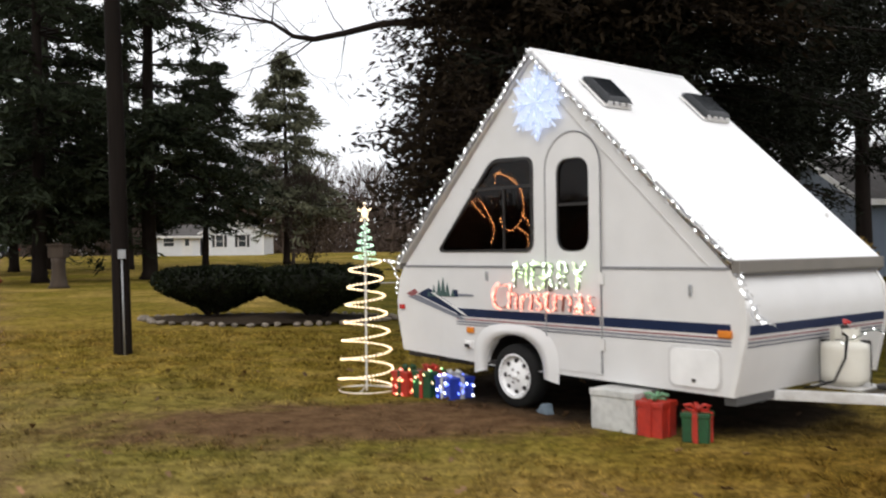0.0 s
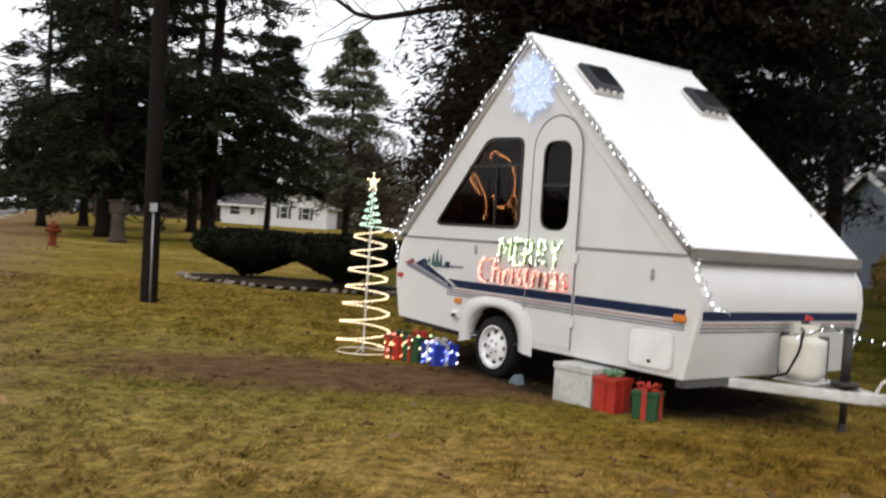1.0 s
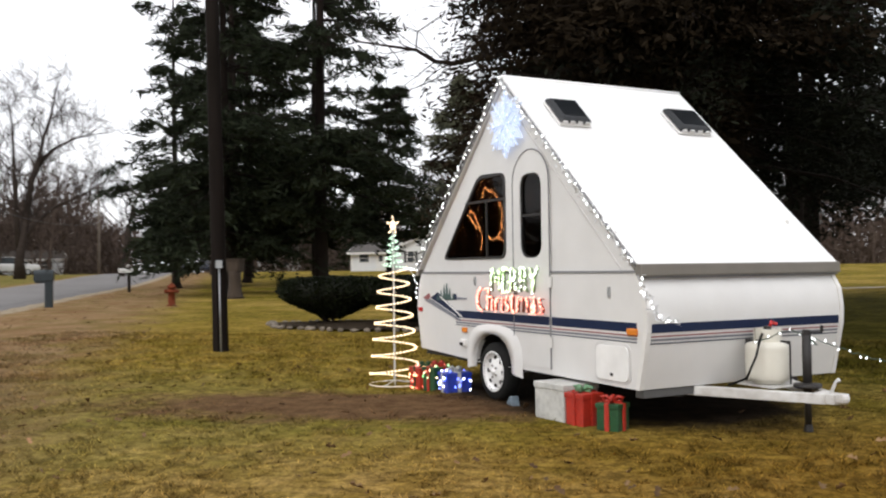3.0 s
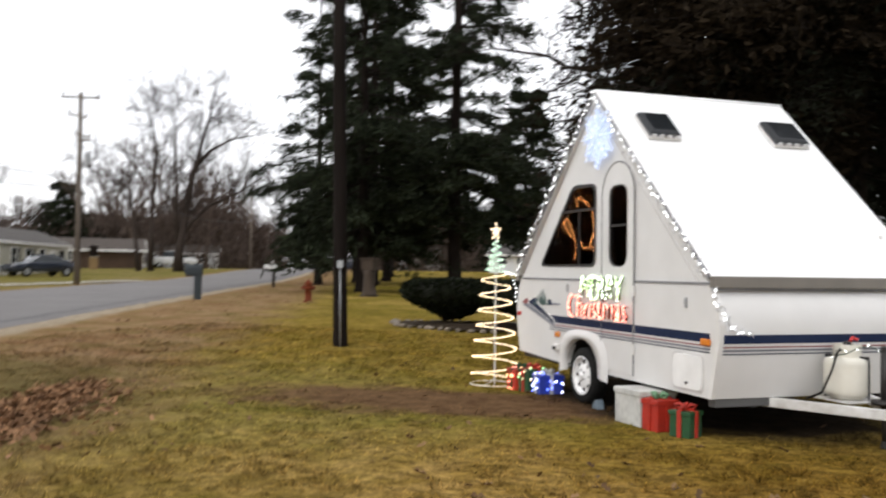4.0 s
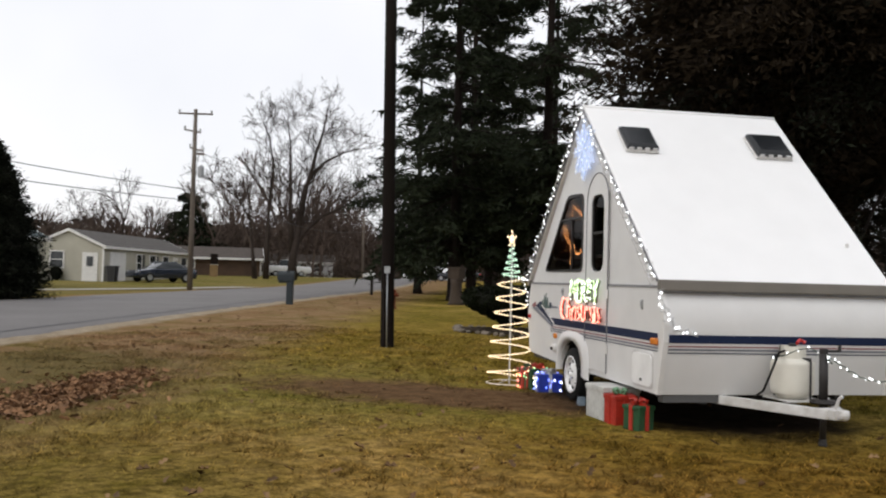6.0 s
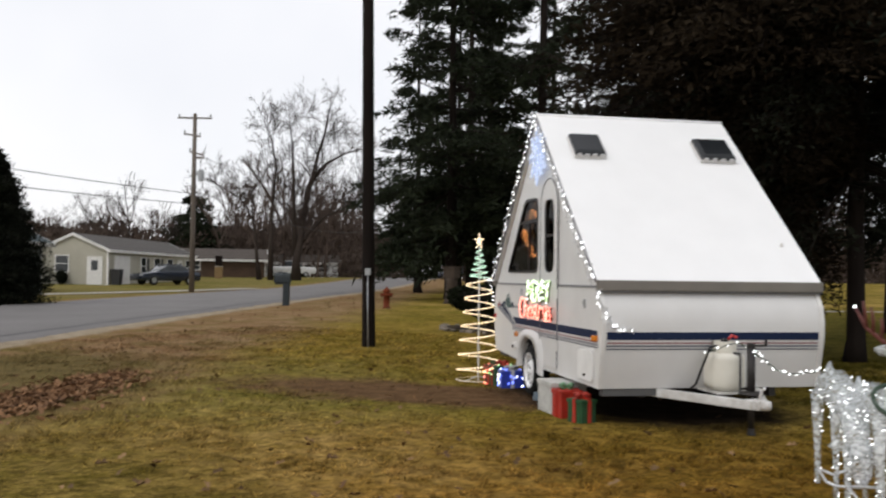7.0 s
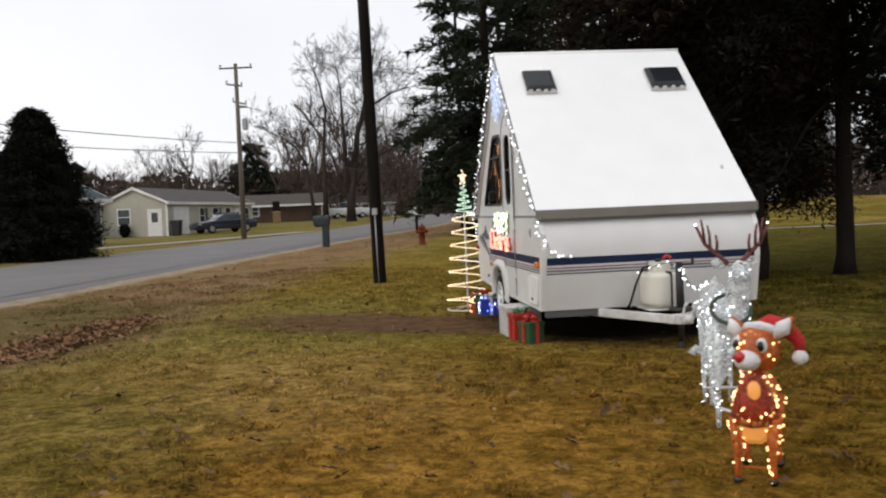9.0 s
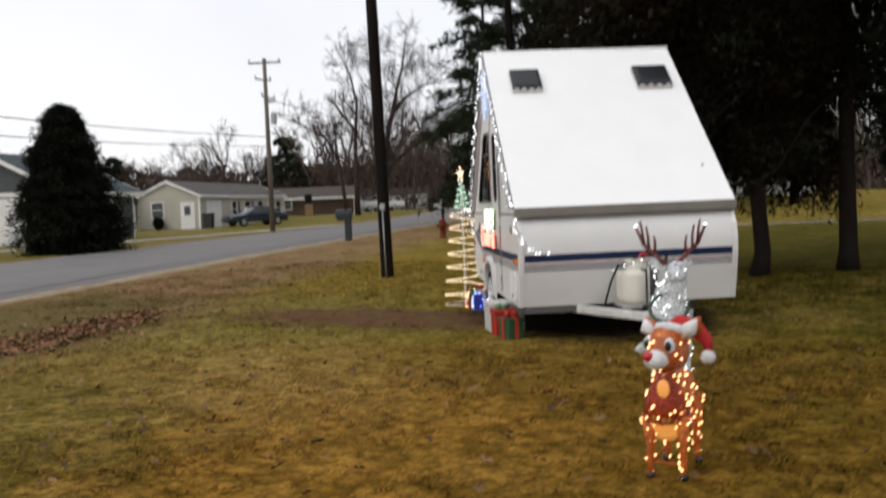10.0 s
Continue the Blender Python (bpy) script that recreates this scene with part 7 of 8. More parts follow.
def scatter_grass():
    """Short tufts over the near lawn; every blade is shaded like the turf it stands in."""
    rng = np.random.default_rng(78)
    n = 54000
    x = -9 + 18.5 * rng.random(n)
    y = -2.6 + 16 * rng.random(n) ** 1.4
    clump = np.array([noise.noise(Vector((a * 1.7, b * 1.7, 0))) + 0.6 * noise.noise(Vector((a * 5, b * 5, 4))) for a, b in zip(x, y)])
    keep = rng.random(n) < np.clip(0.6 + 0.75 * clump, 0.1, 1.0)
    dirt = np.exp(-(((x + 0.4) / 2.3) ** 2 + ((y - 6.75) / 0.85) ** 2))
    under = np.array([0 < q[0] < 2.1 and 0 < q[1] < 3.6 for q in ((CAMPER.inverted() @ Vector((a, b, 0)))[:2] for a, b in zip(x, y))])
    keep &= (rng.random(n) > dirt * 1.2) & ~under & ((x - ROAD_P[0]) * ROAD_N[0] + (y - ROAD_P[1]) * ROAD_N[1] < -0.8)
    x, y = x[keep], y[keep]
    n, k = len(x), 13
    z = np.array([ground_z(a, b) for a, b in zip(x, y)])
    size = (0.5 + 0.9 * rng.random(n))[:, None] * (0.8 + 0.05 * y)[:, None]
    r0 = 0.05 * size * np.sqrt(rng.random((n, k)))
    a0 = rng.random((n, k)) * 6.283
    px, py = x[:, None] + r0 * np.cos(a0), y[:, None] + r0 * np.sin(a0)
    p = np.stack([px, py, np.broadcast_to(z[:, None] - 0.004, px.shape)], 2)
    a1 = a0 + rng.normal(0, 0.7, (n, k))
    ln = (0.022 + 0.034 * rng.random((n, k))) * size
    up = (0.008 + 0.026 * rng.random((n, k))) * size
    tip = p + np.stack([np.cos(a1) * ln, np.sin(a1) * ln, up], 2)
    w = ((0.0030 + 0.0034 * rng.random((n, k))) * size)[..., None]
    sd = np.stack([-np.sin(a1), np.cos(a1), 0 * a1], 2)
    v = np.stack([p + sd * w, p - sd * w, tip], 2).reshape(-1, 3)
    me = mesh_arrays("grass", v, np.arange(len(v)), 3, bpy.data.materials["lawn blades"])
    nor = np.zeros((len(v), 3))
    nor[:, :2] = rng.normal(0, 0.18, (len(v), 2))
    nor[:, 2] = 1.0
    me.polygons.foreach_set("use_smooth", [True] * len(me.polygons))
    me.normals_split_custom_set_from_vertices(unit(nor).tolist())
    tagged(new("grass", me), "short dormant straw and olive lawn grass", "grass", kind="stuff")
def conifer_data(seed, h, r, base, branches, per, leaf, droop=0.25, full=0.8, ragged=0.35, twigs=9, hang=0.35, whorl=0.0, slim=1.0, cut=None, thin=None):
    """Centres and directions of the sprays of a conifer's crown, and its limbs."""
    rng = np.random.default_rng(seed)
    u = rng.random(branches) ** 1.1
    if whorl:
        k = (h - base) / whorl
        u = np.clip((np.round(u * k) + 0.16 * rng.normal(0, 1, branches)) / k, 0, 1)
    z = base + (h - base) * u
    if thin is not None:
        kept = (z < thin) | (rng.random(branches) < 0.42)
        u, z, branches = u[kept], z[kept], int(kept.sum())
    az = rng.random(branches) * 2 * math.pi
    ln = r * ((1 - u) ** full * 0.95 + 0.05) * (1 - ragged + 2 * ragged * rng.random(branches))
    ln *= np.where(u < 0.06, 0.75, 1.0)
    if cut is not None:
        ln *= np.where((np.cos(az - radians(cut)) > -0.25) & (z < 4.6), np.where(z < 3.0, 0.10, 0.32), 1.0)
    slope = 0.30 - 0.42 * (1 - u) + 0.5 * (rng.random(branches) - 0.5)
    d = np.stack([np.cos(az), np.sin(az), np.zeros(branches)], 1)
    lat = np.stack([-np.sin(az), np.cos(az), np.zeros(branches)], 1)

    def axis(s):
        q = d[:, None] * (s * ln[:, None])[..., None]
        q[..., 2] = z[:, None] + s * ln[:, None] * slope[:, None] - droop * s ** 2 * ln[:, None]
        return q

    # side twigs along each limb
    s = 0.15 + 0.85 * rng.random((branches, twigs)) ** 0.8
    root = axis(s)
    sign = np.where(rng.random((branches, twigs)) < 0.5, -1.0, 1.0)
    wide = 0.35 + 0.9 * rng.random((branches, twigs))
    td = d[:, None] + lat[:, None] * (sign * wide)[..., None] + rng.normal(0, 0.22, root.shape)
    td[..., 2] -= hang * rng.random((branches, twigs)) - 0.05
    td /= np.linalg.norm(td, axis=2, keepdims=True)
    tl = ln[:, None] * (0.16 + 0.30 * (1.05 - s)) * (0.6 + 0.8 * rng.random((branches, twigs))) + leaf
    m = max(1, per // twigs)
    f = rng.random((branches, twigs, m))
    c = root[:, :, None] + td[:, :, None] * (f * tl[..., None])[..., None] + rng.normal(0, 1, (branches, twigs, m, 3)) * (0.10 + 0.045 * r) * 0.55 * np.array([1, 1, 0.8])
    c[..., 2] -= (f ** 2) * tl[..., None] * hang * 0.6
    al = td[:, :, None] + rng.normal(0, 0.55, c.shape)
    al[..., 2] -= 0.15
    al = unit(al.reshape(-1, 3))
    c = c.reshape(-1, 3)
    sd = unit(np.cross(al, unit(rng.normal(0, 1, c.shape) * np.array([1, 1, 0.8]))))
    n = len(c)
    L = leaf * (0.6 + 0.9 * rng.random(n))
    W = L * (0.28 + 0.25 * rng.random(n)) * slim ** 0.5
    L = L / slim ** 0.5
    zero = np.zeros((branches, 1))
    p0, mid, end = axis(zero)[:, 0], axis(zero + 0.5)[:, 0], axis(zero + 0.97)[:, 0]
    rb = 0.0016 * h + 0.009 * ln
    p0s = [p0, mid, root.reshape(-1, 3)]
    p1s = [mid, end, (root + td * (tl * 0.8)[..., None]).reshape(-1, 3)]
    tr = np.repeat(rb * 0.22, twigs)
    return (c, al, sd, L, W), (np.concatenate(p0s), np.concatenate(p1s), np.concatenate([rb, rb * 0.6, tr]), np.concatenate([rb * 0.6, rb * 0.15, tr * 0.4]))


def conifer(x, y, seed, h, r, base, branches, per, leaf, needles, label, trunk_r, group="", lean=(0, 0), inner=False, **kw):
    t = thing("conifer_tree", pose(x, y, ground_z(x, y) - 0.02), label, "tree", group)
    leaves, limbs = conifer_data(seed, h, r, base, branches, per, leaf, **kw)
    pts, rad = [], []
    for i in range(9):
        f = i / 8
        pts.append((lean[0] * f + 0.05 * math.sin(seed + 3 * f), lean[1] * f + 0.05 * math.cos(seed * 2 + 4 * f), h * f))
        rad.append(trunk_r * (1.35 if i == 0 else 1) * (1 - 0.9 * f))
    pts.insert(1, (0, 0, 0.35))
    rad.insert(1, trunk_r * 1.02)
    part("trunk", Build().tube(pts, rad, 12), BARK, t, "dark furrowed trunk", smooth=True)
    tagged(part("branchwork", sticks("branchwork", *limbs, BARK), None, t, "dark bare limbs"), kind="stuff")
    tagged(part("crown", leaf_mesh("crown", *leaves, needles, None), None, t, "drooping needle sprays"), kind="stuff")
    if inner:
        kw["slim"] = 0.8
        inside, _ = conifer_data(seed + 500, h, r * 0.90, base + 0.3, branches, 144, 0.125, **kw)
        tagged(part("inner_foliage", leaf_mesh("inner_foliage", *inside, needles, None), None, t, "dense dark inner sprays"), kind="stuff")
    return t


NEAR = "dark evergreens behind the camper"
for x, y, seed, h, r, base, tr, nb, per, leaf in (
        (1.90, 12.1, 11, 10.5, 2.88, 1.7, 0.115, 660, 420, 0.080),
        (2.85, 12.9, 12, 13, 2.75, 2.6, 0.13, 200, 420, 0.085),
        (3.9, 17.8, 14, 17, 3.2, 3.3, 0.17, 120, 340, 0.15),
        (2.3, 20.0, 13, 14, 2.1, 2.3, 0.14, 130, 300, 0.13),
        (6.8, 20.8, 15, 17, 3.2, 3.7, 0.2, 75, 260, 0.17),
        (9.8, 24.5, 16, 18, 3.4, 4.2, 0.22, 70, 240, 0.19),
        (13.6, 29.0, 17, 19, 3.6, 4.4, 0.25, 70, 220, 0.22),
        (5.0, 27.0, 18, 19, 3.6, 4.0, 0.25, 90, 260, 0.20)):
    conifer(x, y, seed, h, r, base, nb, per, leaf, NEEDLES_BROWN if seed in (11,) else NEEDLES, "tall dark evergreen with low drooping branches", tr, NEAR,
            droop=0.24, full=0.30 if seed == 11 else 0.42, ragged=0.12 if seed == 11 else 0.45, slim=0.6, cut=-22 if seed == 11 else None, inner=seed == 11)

LEFT = "spruces across the lawn"
for x, y, seed, h, r, base, tr, nb, per, leaf in (
        (-16.6, 31.7, 21, 21, 3.8, 2.5, 0.26, 215, 220, 0.24),
        (-13.3, 33.8, 30, 23, 3.3, 2.7, 0.29, 235, 230, 0.25),
        (-22.4, 42.5, 22, 24, 3.6, 2.2, 0.3, 130, 200, 0.32),
        (-21.6, 51.0, 23, 24, 2.8, 3.2, 0.3, 70, 170, 0.34),
        (-27.5, 53.0, 24, 22, 3.6, 4.0, 0.3, 90, 170, 0.36),
        (-19.5, 58.1, 25, 14.0, 2.9, 3.4, 0.22, 110, 150, 0.32),
        (-34.0, 65.0, 27, 22, 4.2, 4.2, 0.3, 110, 160, 0.38),
        (-25.0, 41.0, 28, 17, 3.0, 2.6, 0.22, 110, 160, 0.28),
        (-26.5, 47.5, 29, 20, 3.6, 2.4, 0.26, 120, 160, 0.32)):
    conifer(x, y, seed, h, r, base, nb, per, leaf, NEEDLES_FAR, "tall dark green spruce with bare lower trunk", tr, LEFT, droop=0.16, full=0.7 if seed in (21, 30) else 0.55, ragged=0.45, whorl=0.95, slim=0.5,
            thin=None if seed == 25 else 7.2)
conifer(-14.7, 60.4, 26, 14.0, 3.7, 3.0, 120, 130, 0.32, NEEDLES_OLIVE, "olive green pine with a pointed crown", 0.25, LEFT, droop=0.10, full=0.8, ragged=0.35, whorl=0.7, slim=0.5)


# the broad cedar across the road
conifer(-22.72, 14.45, 31, 4.85, 1.68, 0.25, 560, 230, 0.11, NEEDLES, "broad dark green cedar beside the road", 0.2, droop=0.02, full=0.76, ragged=0.30, hang=0.0, slim=0.6)


def bare_segments(seed, h, spread=0.5, depth=6, lean=0.0, forks=3):
    rng = np.random.default_rng(seed)
    out = []

    def grow(p, d, ln, rad, k):
        steps = 3 if k < depth else 2
        for i in range(steps):
            q = p + d * ln / steps
            out.append((p, q, rad * (1 - 0.12 * i), rad * (1 - 0.12 * (i + 1))))
            p = q
            d = d + rng.normal(0, 0.10 + 0.02 * k, 3)
            d[2] += 0.03
            d /= np.linalg.norm(d)
        if k >= depth:
            return
        for i in range(forks if k else forks + 1):
            e = d + rng.normal(0, spread, 3) * (1.0 if i else 0.4)
            e[2] += 0.25
            e /= np.linalg.norm(e)
            grow(p, e, ln * (0.62 + 0.25 * rng.random()), rad * (0.74 if i == 0 else 0.52), k + 1)

    grow(np.zeros(3), np.array([lean, 0.0, 1.0]), h * 0.30, h * 0.021, 0)
    a = np.array([(*s[0], *s[1], s[2], s[3]) for s in out])
    return a


def bare_tree(x, y, seed, h, label, group="", spread=0.5, depth=5, turn=0, lean=0.0, forks=3):
    a = bare_segments(seed, h, spread, depth, lean, forks)
    top = a[:, 5].max()
    a *= h / top
    t = thing("bare_tree", pose(x, y, ground_z(x, y) - 0.05, 0, 0, turn), label, "tree", group)
    thick = a[:, 6] > 0.035 * h / 12
    for nm, sel, n in (("trunk", thick, 6), ("crown", ~thick, 3)):
        q = a[sel]
        part(nm, sticks(nm, q[:, 0:3], q[:, 3:6], np.maximum(q[:, 6], 0.008), np.maximum(q[:, 7], 0.006), BAREBARK, n), None, t)
    return t


def stemmed_tree(x, y, seed, stems, label, reach=2.6, twigs=1.0):
    """A leafless tree grown on given stems: each is (radius, [(across, height), ...]) in the plane that faces the lawn."""
    t = thing("bare_tree", pose(x, y, ground_z(x, y) - 0.05), label, "tree", "leafless trees along the road")
    rng = np.random.default_rng(seed)
    across, deep = np.array([0.725, 0.69, 0.0]), np.array([-0.69, 0.725, 0.0])
    segs = []

    def grow(p, d, ln, rad, k):
        n = 4
        for q in range(n):
            e = p + d * ln / n
            segs.append((*p, *e, rad * (1 - 0.17 * q), rad * (0.83 - 0.17 * q)))
            p = e
            d = d + rng.normal(0, 0.17, 3) + np.array([0, 0, 0.05])
            d /= np.linalg.norm(d)
            if k < 4 and rng.random() < 0.80:
                f = d + rng.normal(0, 0.62, 3)
                f[2] += 0.15
                grow(p, f / np.linalg.norm(f), ln * (0.5 + 0.25 * rng.random()), max(rad * 0.5, 0.014), k + 1)

    for r, line in stems:
        wander = rng.normal(0, 0.25, len(line)).cumsum() * (np.arange(len(line)) > 0)
        pts = [across * a + deep * w + np.array([0, 0, z]) for (a, z), w in zip(line, wander)]
        n = len(pts)
        part("stem", Build().tube([tuple(p) for p in pts], [r * 1.2 * (1.25 if q == 0 else 1.0) * (1 - 0.86 * q / (n - 1)) for q in range(n)], 8), BAREBARK, t, "bare grey brown stem", smooth=True)
        for q in range(1, n):
            a, c = pts[q - 1], pts[q]
            run = (c - a) / np.linalg.norm(c - a)
            thin = r * (1 - 0.86 * q / (n - 1))
            for _ in range(int(round(twigs * (1 + 3.4 * q / n)))):
                p = a + (c - a) * rng.random()
                if p[2] < 4.5:
                    continue
                d = run * 0.5 + across * rng.normal(0, 0.7) + deep * rng.normal(0, 0.6) + np.array([0, 0, 0.35])
                grow(p, d / np.linalg.norm(d), reach * (0.5 + 0.7 * rng.random()), max(thin * 0.42, 0.03), 1)
        grow(pts[-1], (pts[-1] - pts[-2]) / np.linalg.norm(pts[-1] - pts[-2]), reach * 0.7, max(r * 0.16, 0.03), 1)
    a = np.array(segs)
    tagged(part("crown", sticks("crown", a[:, 0:3], a[:, 3:6], np.maximum(a[:, 6], 0.014), np.maximum(a[:, 7], 0.011), BAREBARK, 3), None, t, "fine bare twigs"), kind="stuff")
    return t


stemmed_tree(-53.3, 61.3, 41, ((0.34, [(0, 0), (0.0, 1.8), (0.25, 3.4), (0.6, 6.0), (0.95, 8.4), (1.4, 9.7), (1.85, 11.8), (2.4, 13.6), (2.7, 15.2)]),
                               (0.15, [(1.3, 9.4), (2.6, 10.9), (4.3, 11.9), (5.8, 12.3)]),
                               (0.19, [(0.2, 3.2), (1.05, 4.5), (2.6, 6.0), (4.2, 6.8), (5.4, 7.4), (6.4, 8.1)]),
                               (0.20, [(0.0, 2.0), (-0.3, 5.5), (-0.4, 9.0), (-0.5, 12.4), (-0.8, 14.4)])),
             "large leafless tree with a wide crown and a low crooked limb", 2.7, 1.7)
stemmed_tree(-55.0, 59.7, 42, ((0.19, [(0, 0), (0.0, 3.4), (0.05, 6.5), (0.35, 10.6), (-0.1, 13.0), (-0.8, 14.6)]),),
             "slender leafless tree by the road", 2.3, 1.6)
stemmed_tree(-55.7, 59.0, 43, ((0.17, [(0, 0), (-0.3, 2.6), (-0.6, 5.4), (-0.9, 8.4)]), (0.09, [(-0.6, 5.4), (-1.6, 7.2), (-2.9, 8.2), (-4.2, 8.8)])),
             "leafless tree with a broken top by the road", 2.1, 1.6)
bare_tree(-47.5, 67.0, 44, 10.5, "leafless tree beside the road", "leafless trees along the road", 0.5, 6)
bare_tree(-86.5, 68.0, 45, 12.3, "round leafless tree behind the ranch house", "leafless trees along the road", 0.6, 6)
bare_tree(-43.0, 74.0, 46, 11.0, "leafless tree beside the road", "leafless trees along the road", 0.5, 6)
bare_tree(-13.9, 59.0, 47, 8.0, "small leafless tree with dense brown twigs", "leafless trees along the road", 0.7, 7)


def brush_belt(rng):
    n = 70000
    bearing = np.radians(-100 + 145 * rng.random(n))
    dist = 122 + 50 * rng.random(n)
    c = np.stack([2 + dist * np.sin(bearing), 2 + dist * np.cos(bearing), np.zeros(n)], 1)
    lump = 0.86 + 0.14 * np.sin(bearing * 41) * np.sin(bearing * 17 + 1)
    c[:, 2] = 0.6 + rng.random(n) ** 1.1 * 8.6 * lump
    c = c[np.abs((c[:, 0] - ROAD_P[0]) * ROAD_N[0] + (c[:, 1] - ROAD_P[1]) * ROAD_N[1] - 3.5) > 6]
    n = len(c)
    al = unit(rng.normal(0, 1, (n, 3)) * np.array([0.5, 0.5, 1.0]))
    sd = unit(np.cross(al, unit(rng.normal(0, 1, (n, 3)))))
    L = 0.7 + 1.1 * rng.random(n)
    tagged(new("undergrowth", leaf_mesh("undergrowth", c, al, sd, L, L * 0.30, BRUSHBROWN, None)), "dark brown winter undergrowth closing the far woods", "brush", kind="stuff")


def far_woods():
    """The leafless wood that closes the view, as one mesh."""
    rng = np.random.default_rng(5)
    lib = [bare_segments(100 + i, 10, 0.5, 4, 0, 3) for i in range(5)]
    parts = []
    for i in range(360):
        bearing = radians(-100 + 145 * (i + rng.random()) / 360)
        dist = 105 + 90 * rng.random()
        x, y = 2 + dist * math.sin(bearing), 2 + dist * math.cos(bearing)
        if abs(road_s(x, y) - 3.5) < 8 and dist < 185:
            continue
        a = lib[i % 5].copy()
        deg = math.degrees(bearing)
        k = (8.5 + 5.5 * rng.random()) * (0.74 + 0.46 * smooth01(-50, -44, deg) * smooth01(-20, -32, deg) + 0.35 * smooth01(-32, -20, deg)) / a[:, 5].max()
        a *= k
        w = rng.random() * 6.28
        c, s = math.cos(w), math.sin(w)
        for o in (0, 3):
            px, py = a[:, o].copy(), a[:, o + 1].copy()
            a[:, o], a[:, o + 1] = c * px - s * py + x, s * px + c * py + y
            a[:, o + 2] += ground_z(x, y) - 0.1
        a[:, 6:] = np.maximum(a[:, 6:] * 0.8, 0.018)
        parts.append(a)
    a = np.concatenate(parts)
    me = sticks("far_woods", a[:, 0:3], a[:, 3:6], a[:, 6], a[:, 7], WOODS, 3)
    tagged(new("far_woods", me), "grey brown leafless winter woods along the horizon", "woods", kind="stuff")
    # a dark tangle low in the wood, then the finer brush over it
    brush_belt(rng)
    n = 210000
    bearing = np.radians(np.where(rng.random(n) < 0.5, -100 + 145 * rng.random(n), -58 + 40 * rng.random(n)))
    dist = 108 + 80 * rng.random(n)
    c = np.stack([2 + dist * np.sin(bearing), 2 + dist * np.cos(bearing), np.zeros(n)], 1)
    lump = 0.84 + 0.16 * np.sin(bearing * 37) * np.sin(bearing * 13 + 1)
    deg = np.degrees(bearing)
    tall = np.clip((deg + 50) / 7, 0, 1) * np.clip((-20 - deg) / 9, 0, 1)
    c[:, 2] = 0.4 + rng.random(n) ** (1.5 - 0.15 * tall) * (6.6 + 4.6 * tall) * lump
    keep = np.abs((c[:, 0] - ROAD_P[0]) * ROAD_N[0] + (c[:, 1] - ROAD_P[1]) * ROAD_N[1] - 3.5) > 6
    keep |= dist > 180
    c = c[keep]
    n = len(c)
    al = unit(rng.normal(0, 1, (n, 3)) * np.array([0.5, 0.5, 1.0]))
    sd = unit(np.cross(al, unit(rng.normal(0, 1, (n, 3)))))
    L = 0.55 + 1.0 * rng.random(n)
    me = leaf_mesh("far_brush", c, al, sd, L, L * 0.13, WOODS, None)
    tagged(new("far_brush", me), "tangled brown winter brush under the far woods", "brush", kind="stuff")


far_woods()


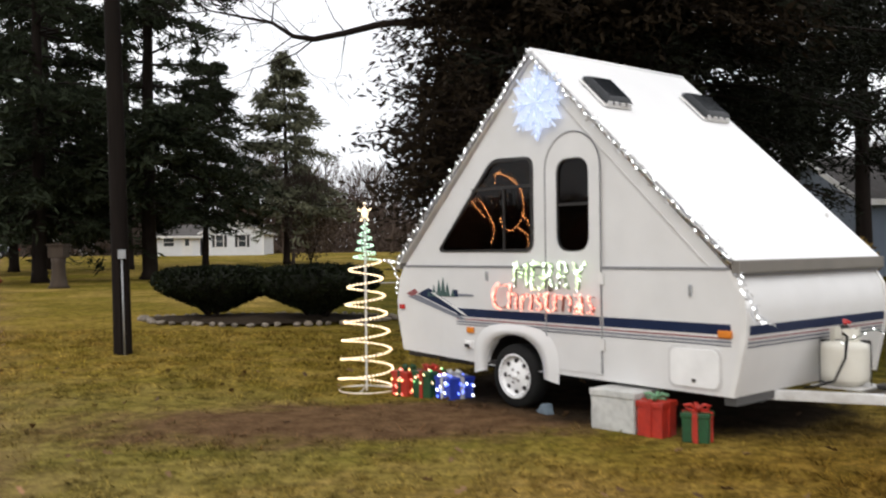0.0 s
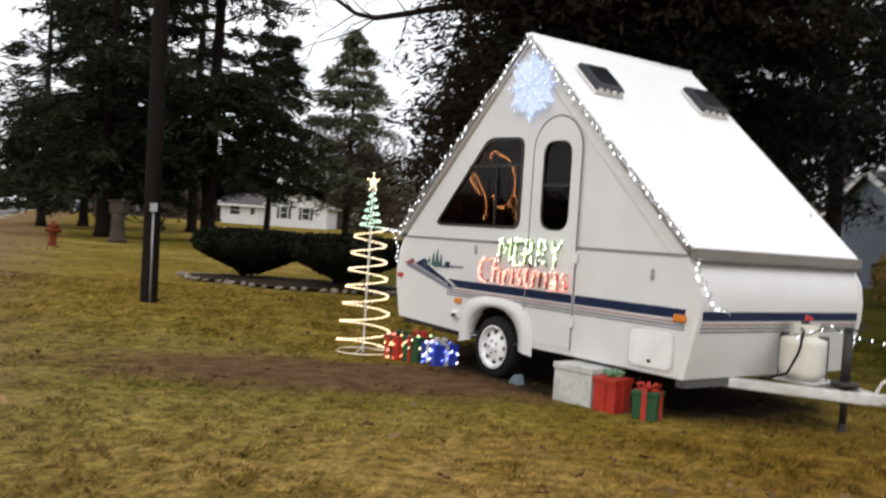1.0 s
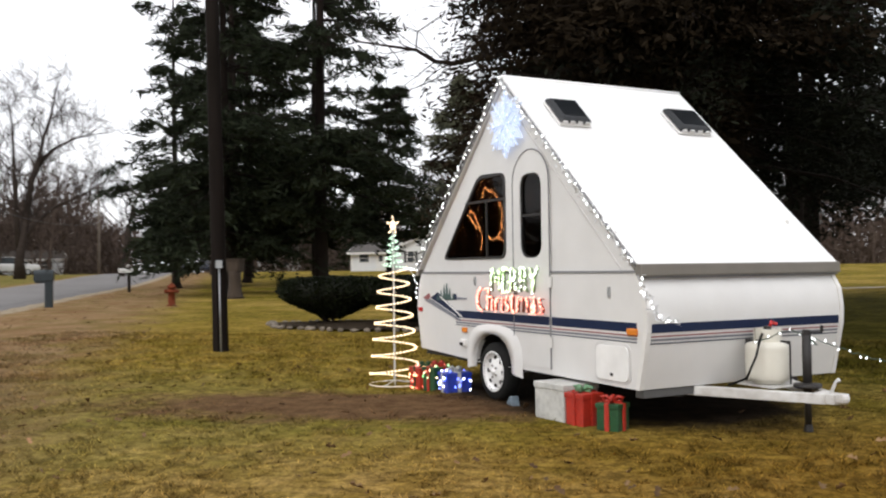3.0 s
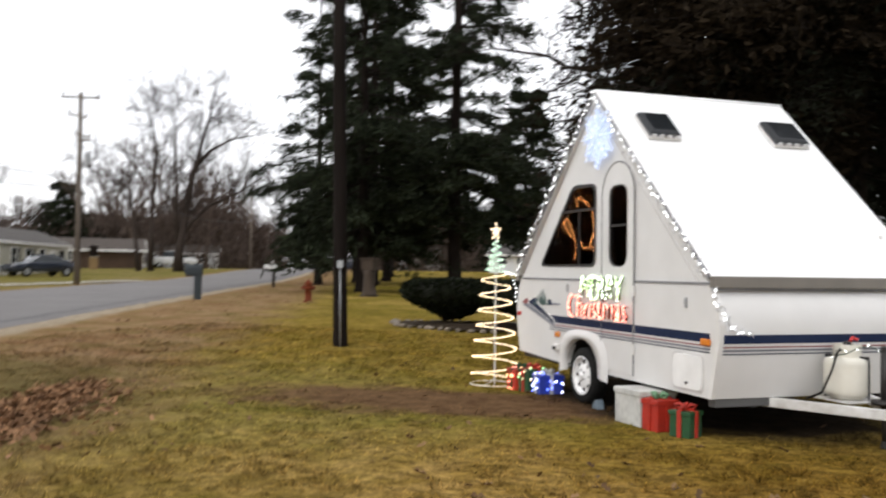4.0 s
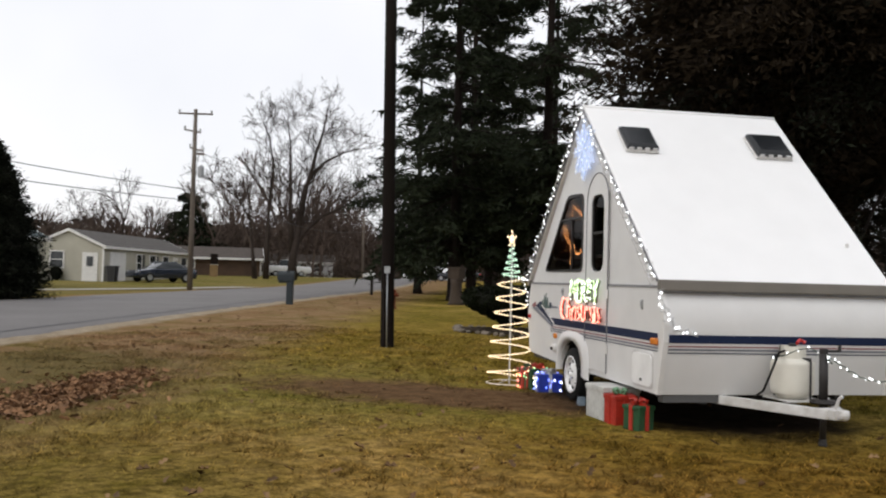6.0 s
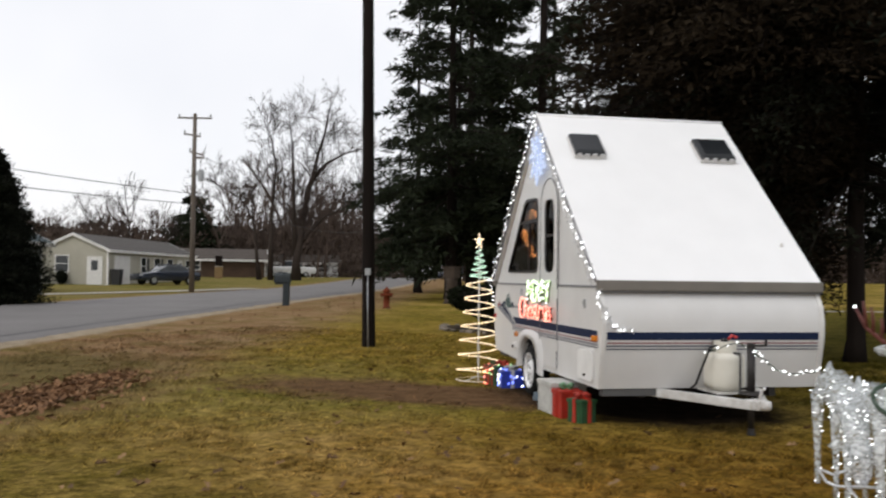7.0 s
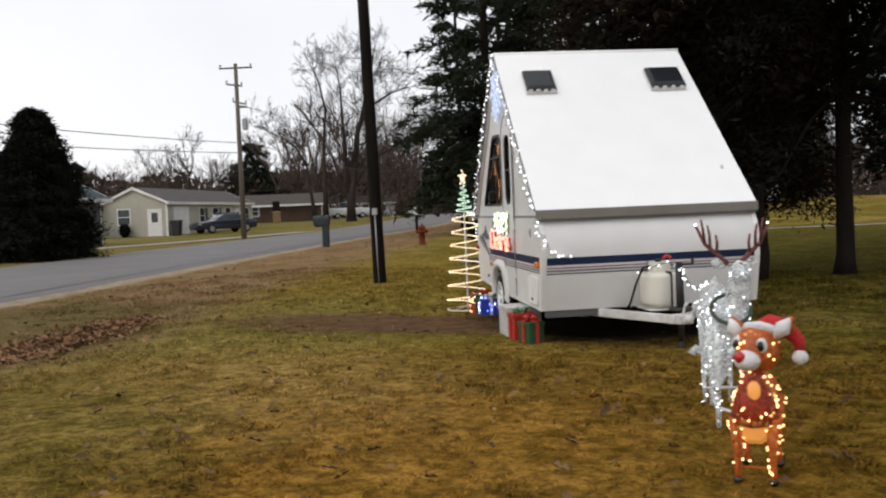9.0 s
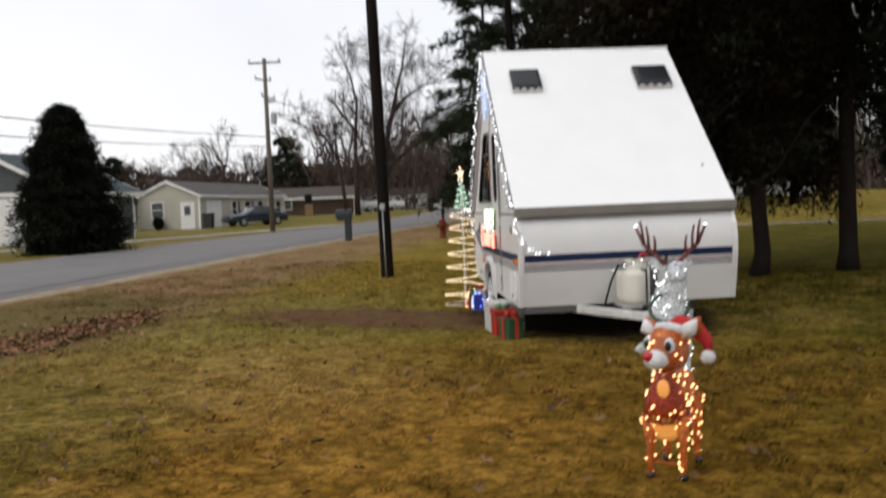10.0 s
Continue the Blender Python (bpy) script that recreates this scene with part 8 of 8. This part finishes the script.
def oak():
    """A big leafless oak behind the evergreens, one long limb reaching out over the lawn."""
    x, y = 2.6, 25.5
    t = thing("oak_tree", pose(x, y, ground_z(x, y)), "large leafless oak with a long crooked bare limb", "tree")
    part("trunk", Build().tube([(0, 0, -0.1), (0, 0, 0.6), (-0.1, 0, 4), (-0.2, 0, 7.5), (0.1, 0, 12)], [0.5, 0.38, 0.33, 0.27, 0.12], 12), BARK, t, smooth=True)
    main = [(-0.15, 0, 5.8), (-2.0, -0.2, 7.0), (-4.0, -0.4, 7.5), (-5.6, -0.5, 7.42), (-6.6, -0.5, 7.2), (-7.5, -0.5, 7.05), (-8.1, -0.5, 7.15), (-8.7, -0.5, 7.55), (-9.6, -0.5, 7.75), (-10.5, -0.5, 7.95), (-11.2, -0.5, 8.4)]
    part("limb", Build().tube(main, [0.20, 0.15, 0.12, 0.10, 0.09, 0.08, 0.065, 0.05, 0.035, 0.025, 0.012], 8), BARK, t, "long crooked bare limb", smooth=True)
    rng = np.random.default_rng(12)
    segs = []

    def twig(p, d, ln, rad, k):
        for i in range(4):
            q = p + d * ln / 4
            segs.append((*p, *q, rad * (1 - 0.2 * i), rad * (0.8 - 0.2 * i)))
            p = q
            d = d + rng.normal(0, 0.28, 3) * np.array([1, 0.6, 1])
            d /= np.linalg.norm(d)
            if k < 3 and rng.random() < 0.75:
                e = d + rng.normal(0, 0.7, 3)
                twig(p, e / np.linalg.norm(e), ln * 0.55, rad * 0.5, k + 1)

    for i in range(3, len(main)):
        p = np.array(main[i])
        for s in range(2):
            e = np.array([-0.7, 0, 0.2]) + rng.normal(0, 0.6, 3)
            twig(p, e / np.linalg.norm(e), 1.3 + 1.0 * rng.random(), 0.022, 1)
    twig(np.array(main[5]), np.array([-0.8, 0, -0.6]), 2.6, 0.03, 0)
    twig(np.array(main[7]), np.array([0.1, 0, 1.0]), 2.2, 0.03, 0)
    twig(np.array(main[2]), np.array([-0.5, 0, 0.8]), 3.2, 0.04, 0)
    a = np.array(segs)
    tagged(part("twigwork", sticks("twigwork", a[:, 0:3], a[:, 3:6], a[:, 6], np.maximum(a[:, 7], 0.004), BARK, 3), None, t, "fine bare twigs"), kind="stuff")


oak()
for x, y, seed, h, r in ((-83.2, 74.9, 52, 9.6, 4.4), (-92, 50, 53, 9.0, 2.6), (-98, 60, 54, 8.0, 2.4), (-60, 92, 56, 9.5, 2.6), (-40, 104, 57, 10, 2.8), (-105, 42, 58, 9, 3.0)):
    conifer(x, y, seed, h, r, 0.3, 100, 90, 0.5, NEEDLES_FAR, "dark green evergreen before the far woods", 0.18, "distant evergreens", droop=0.1, full=0.7)

scatter_leaves()
scatter_grass()
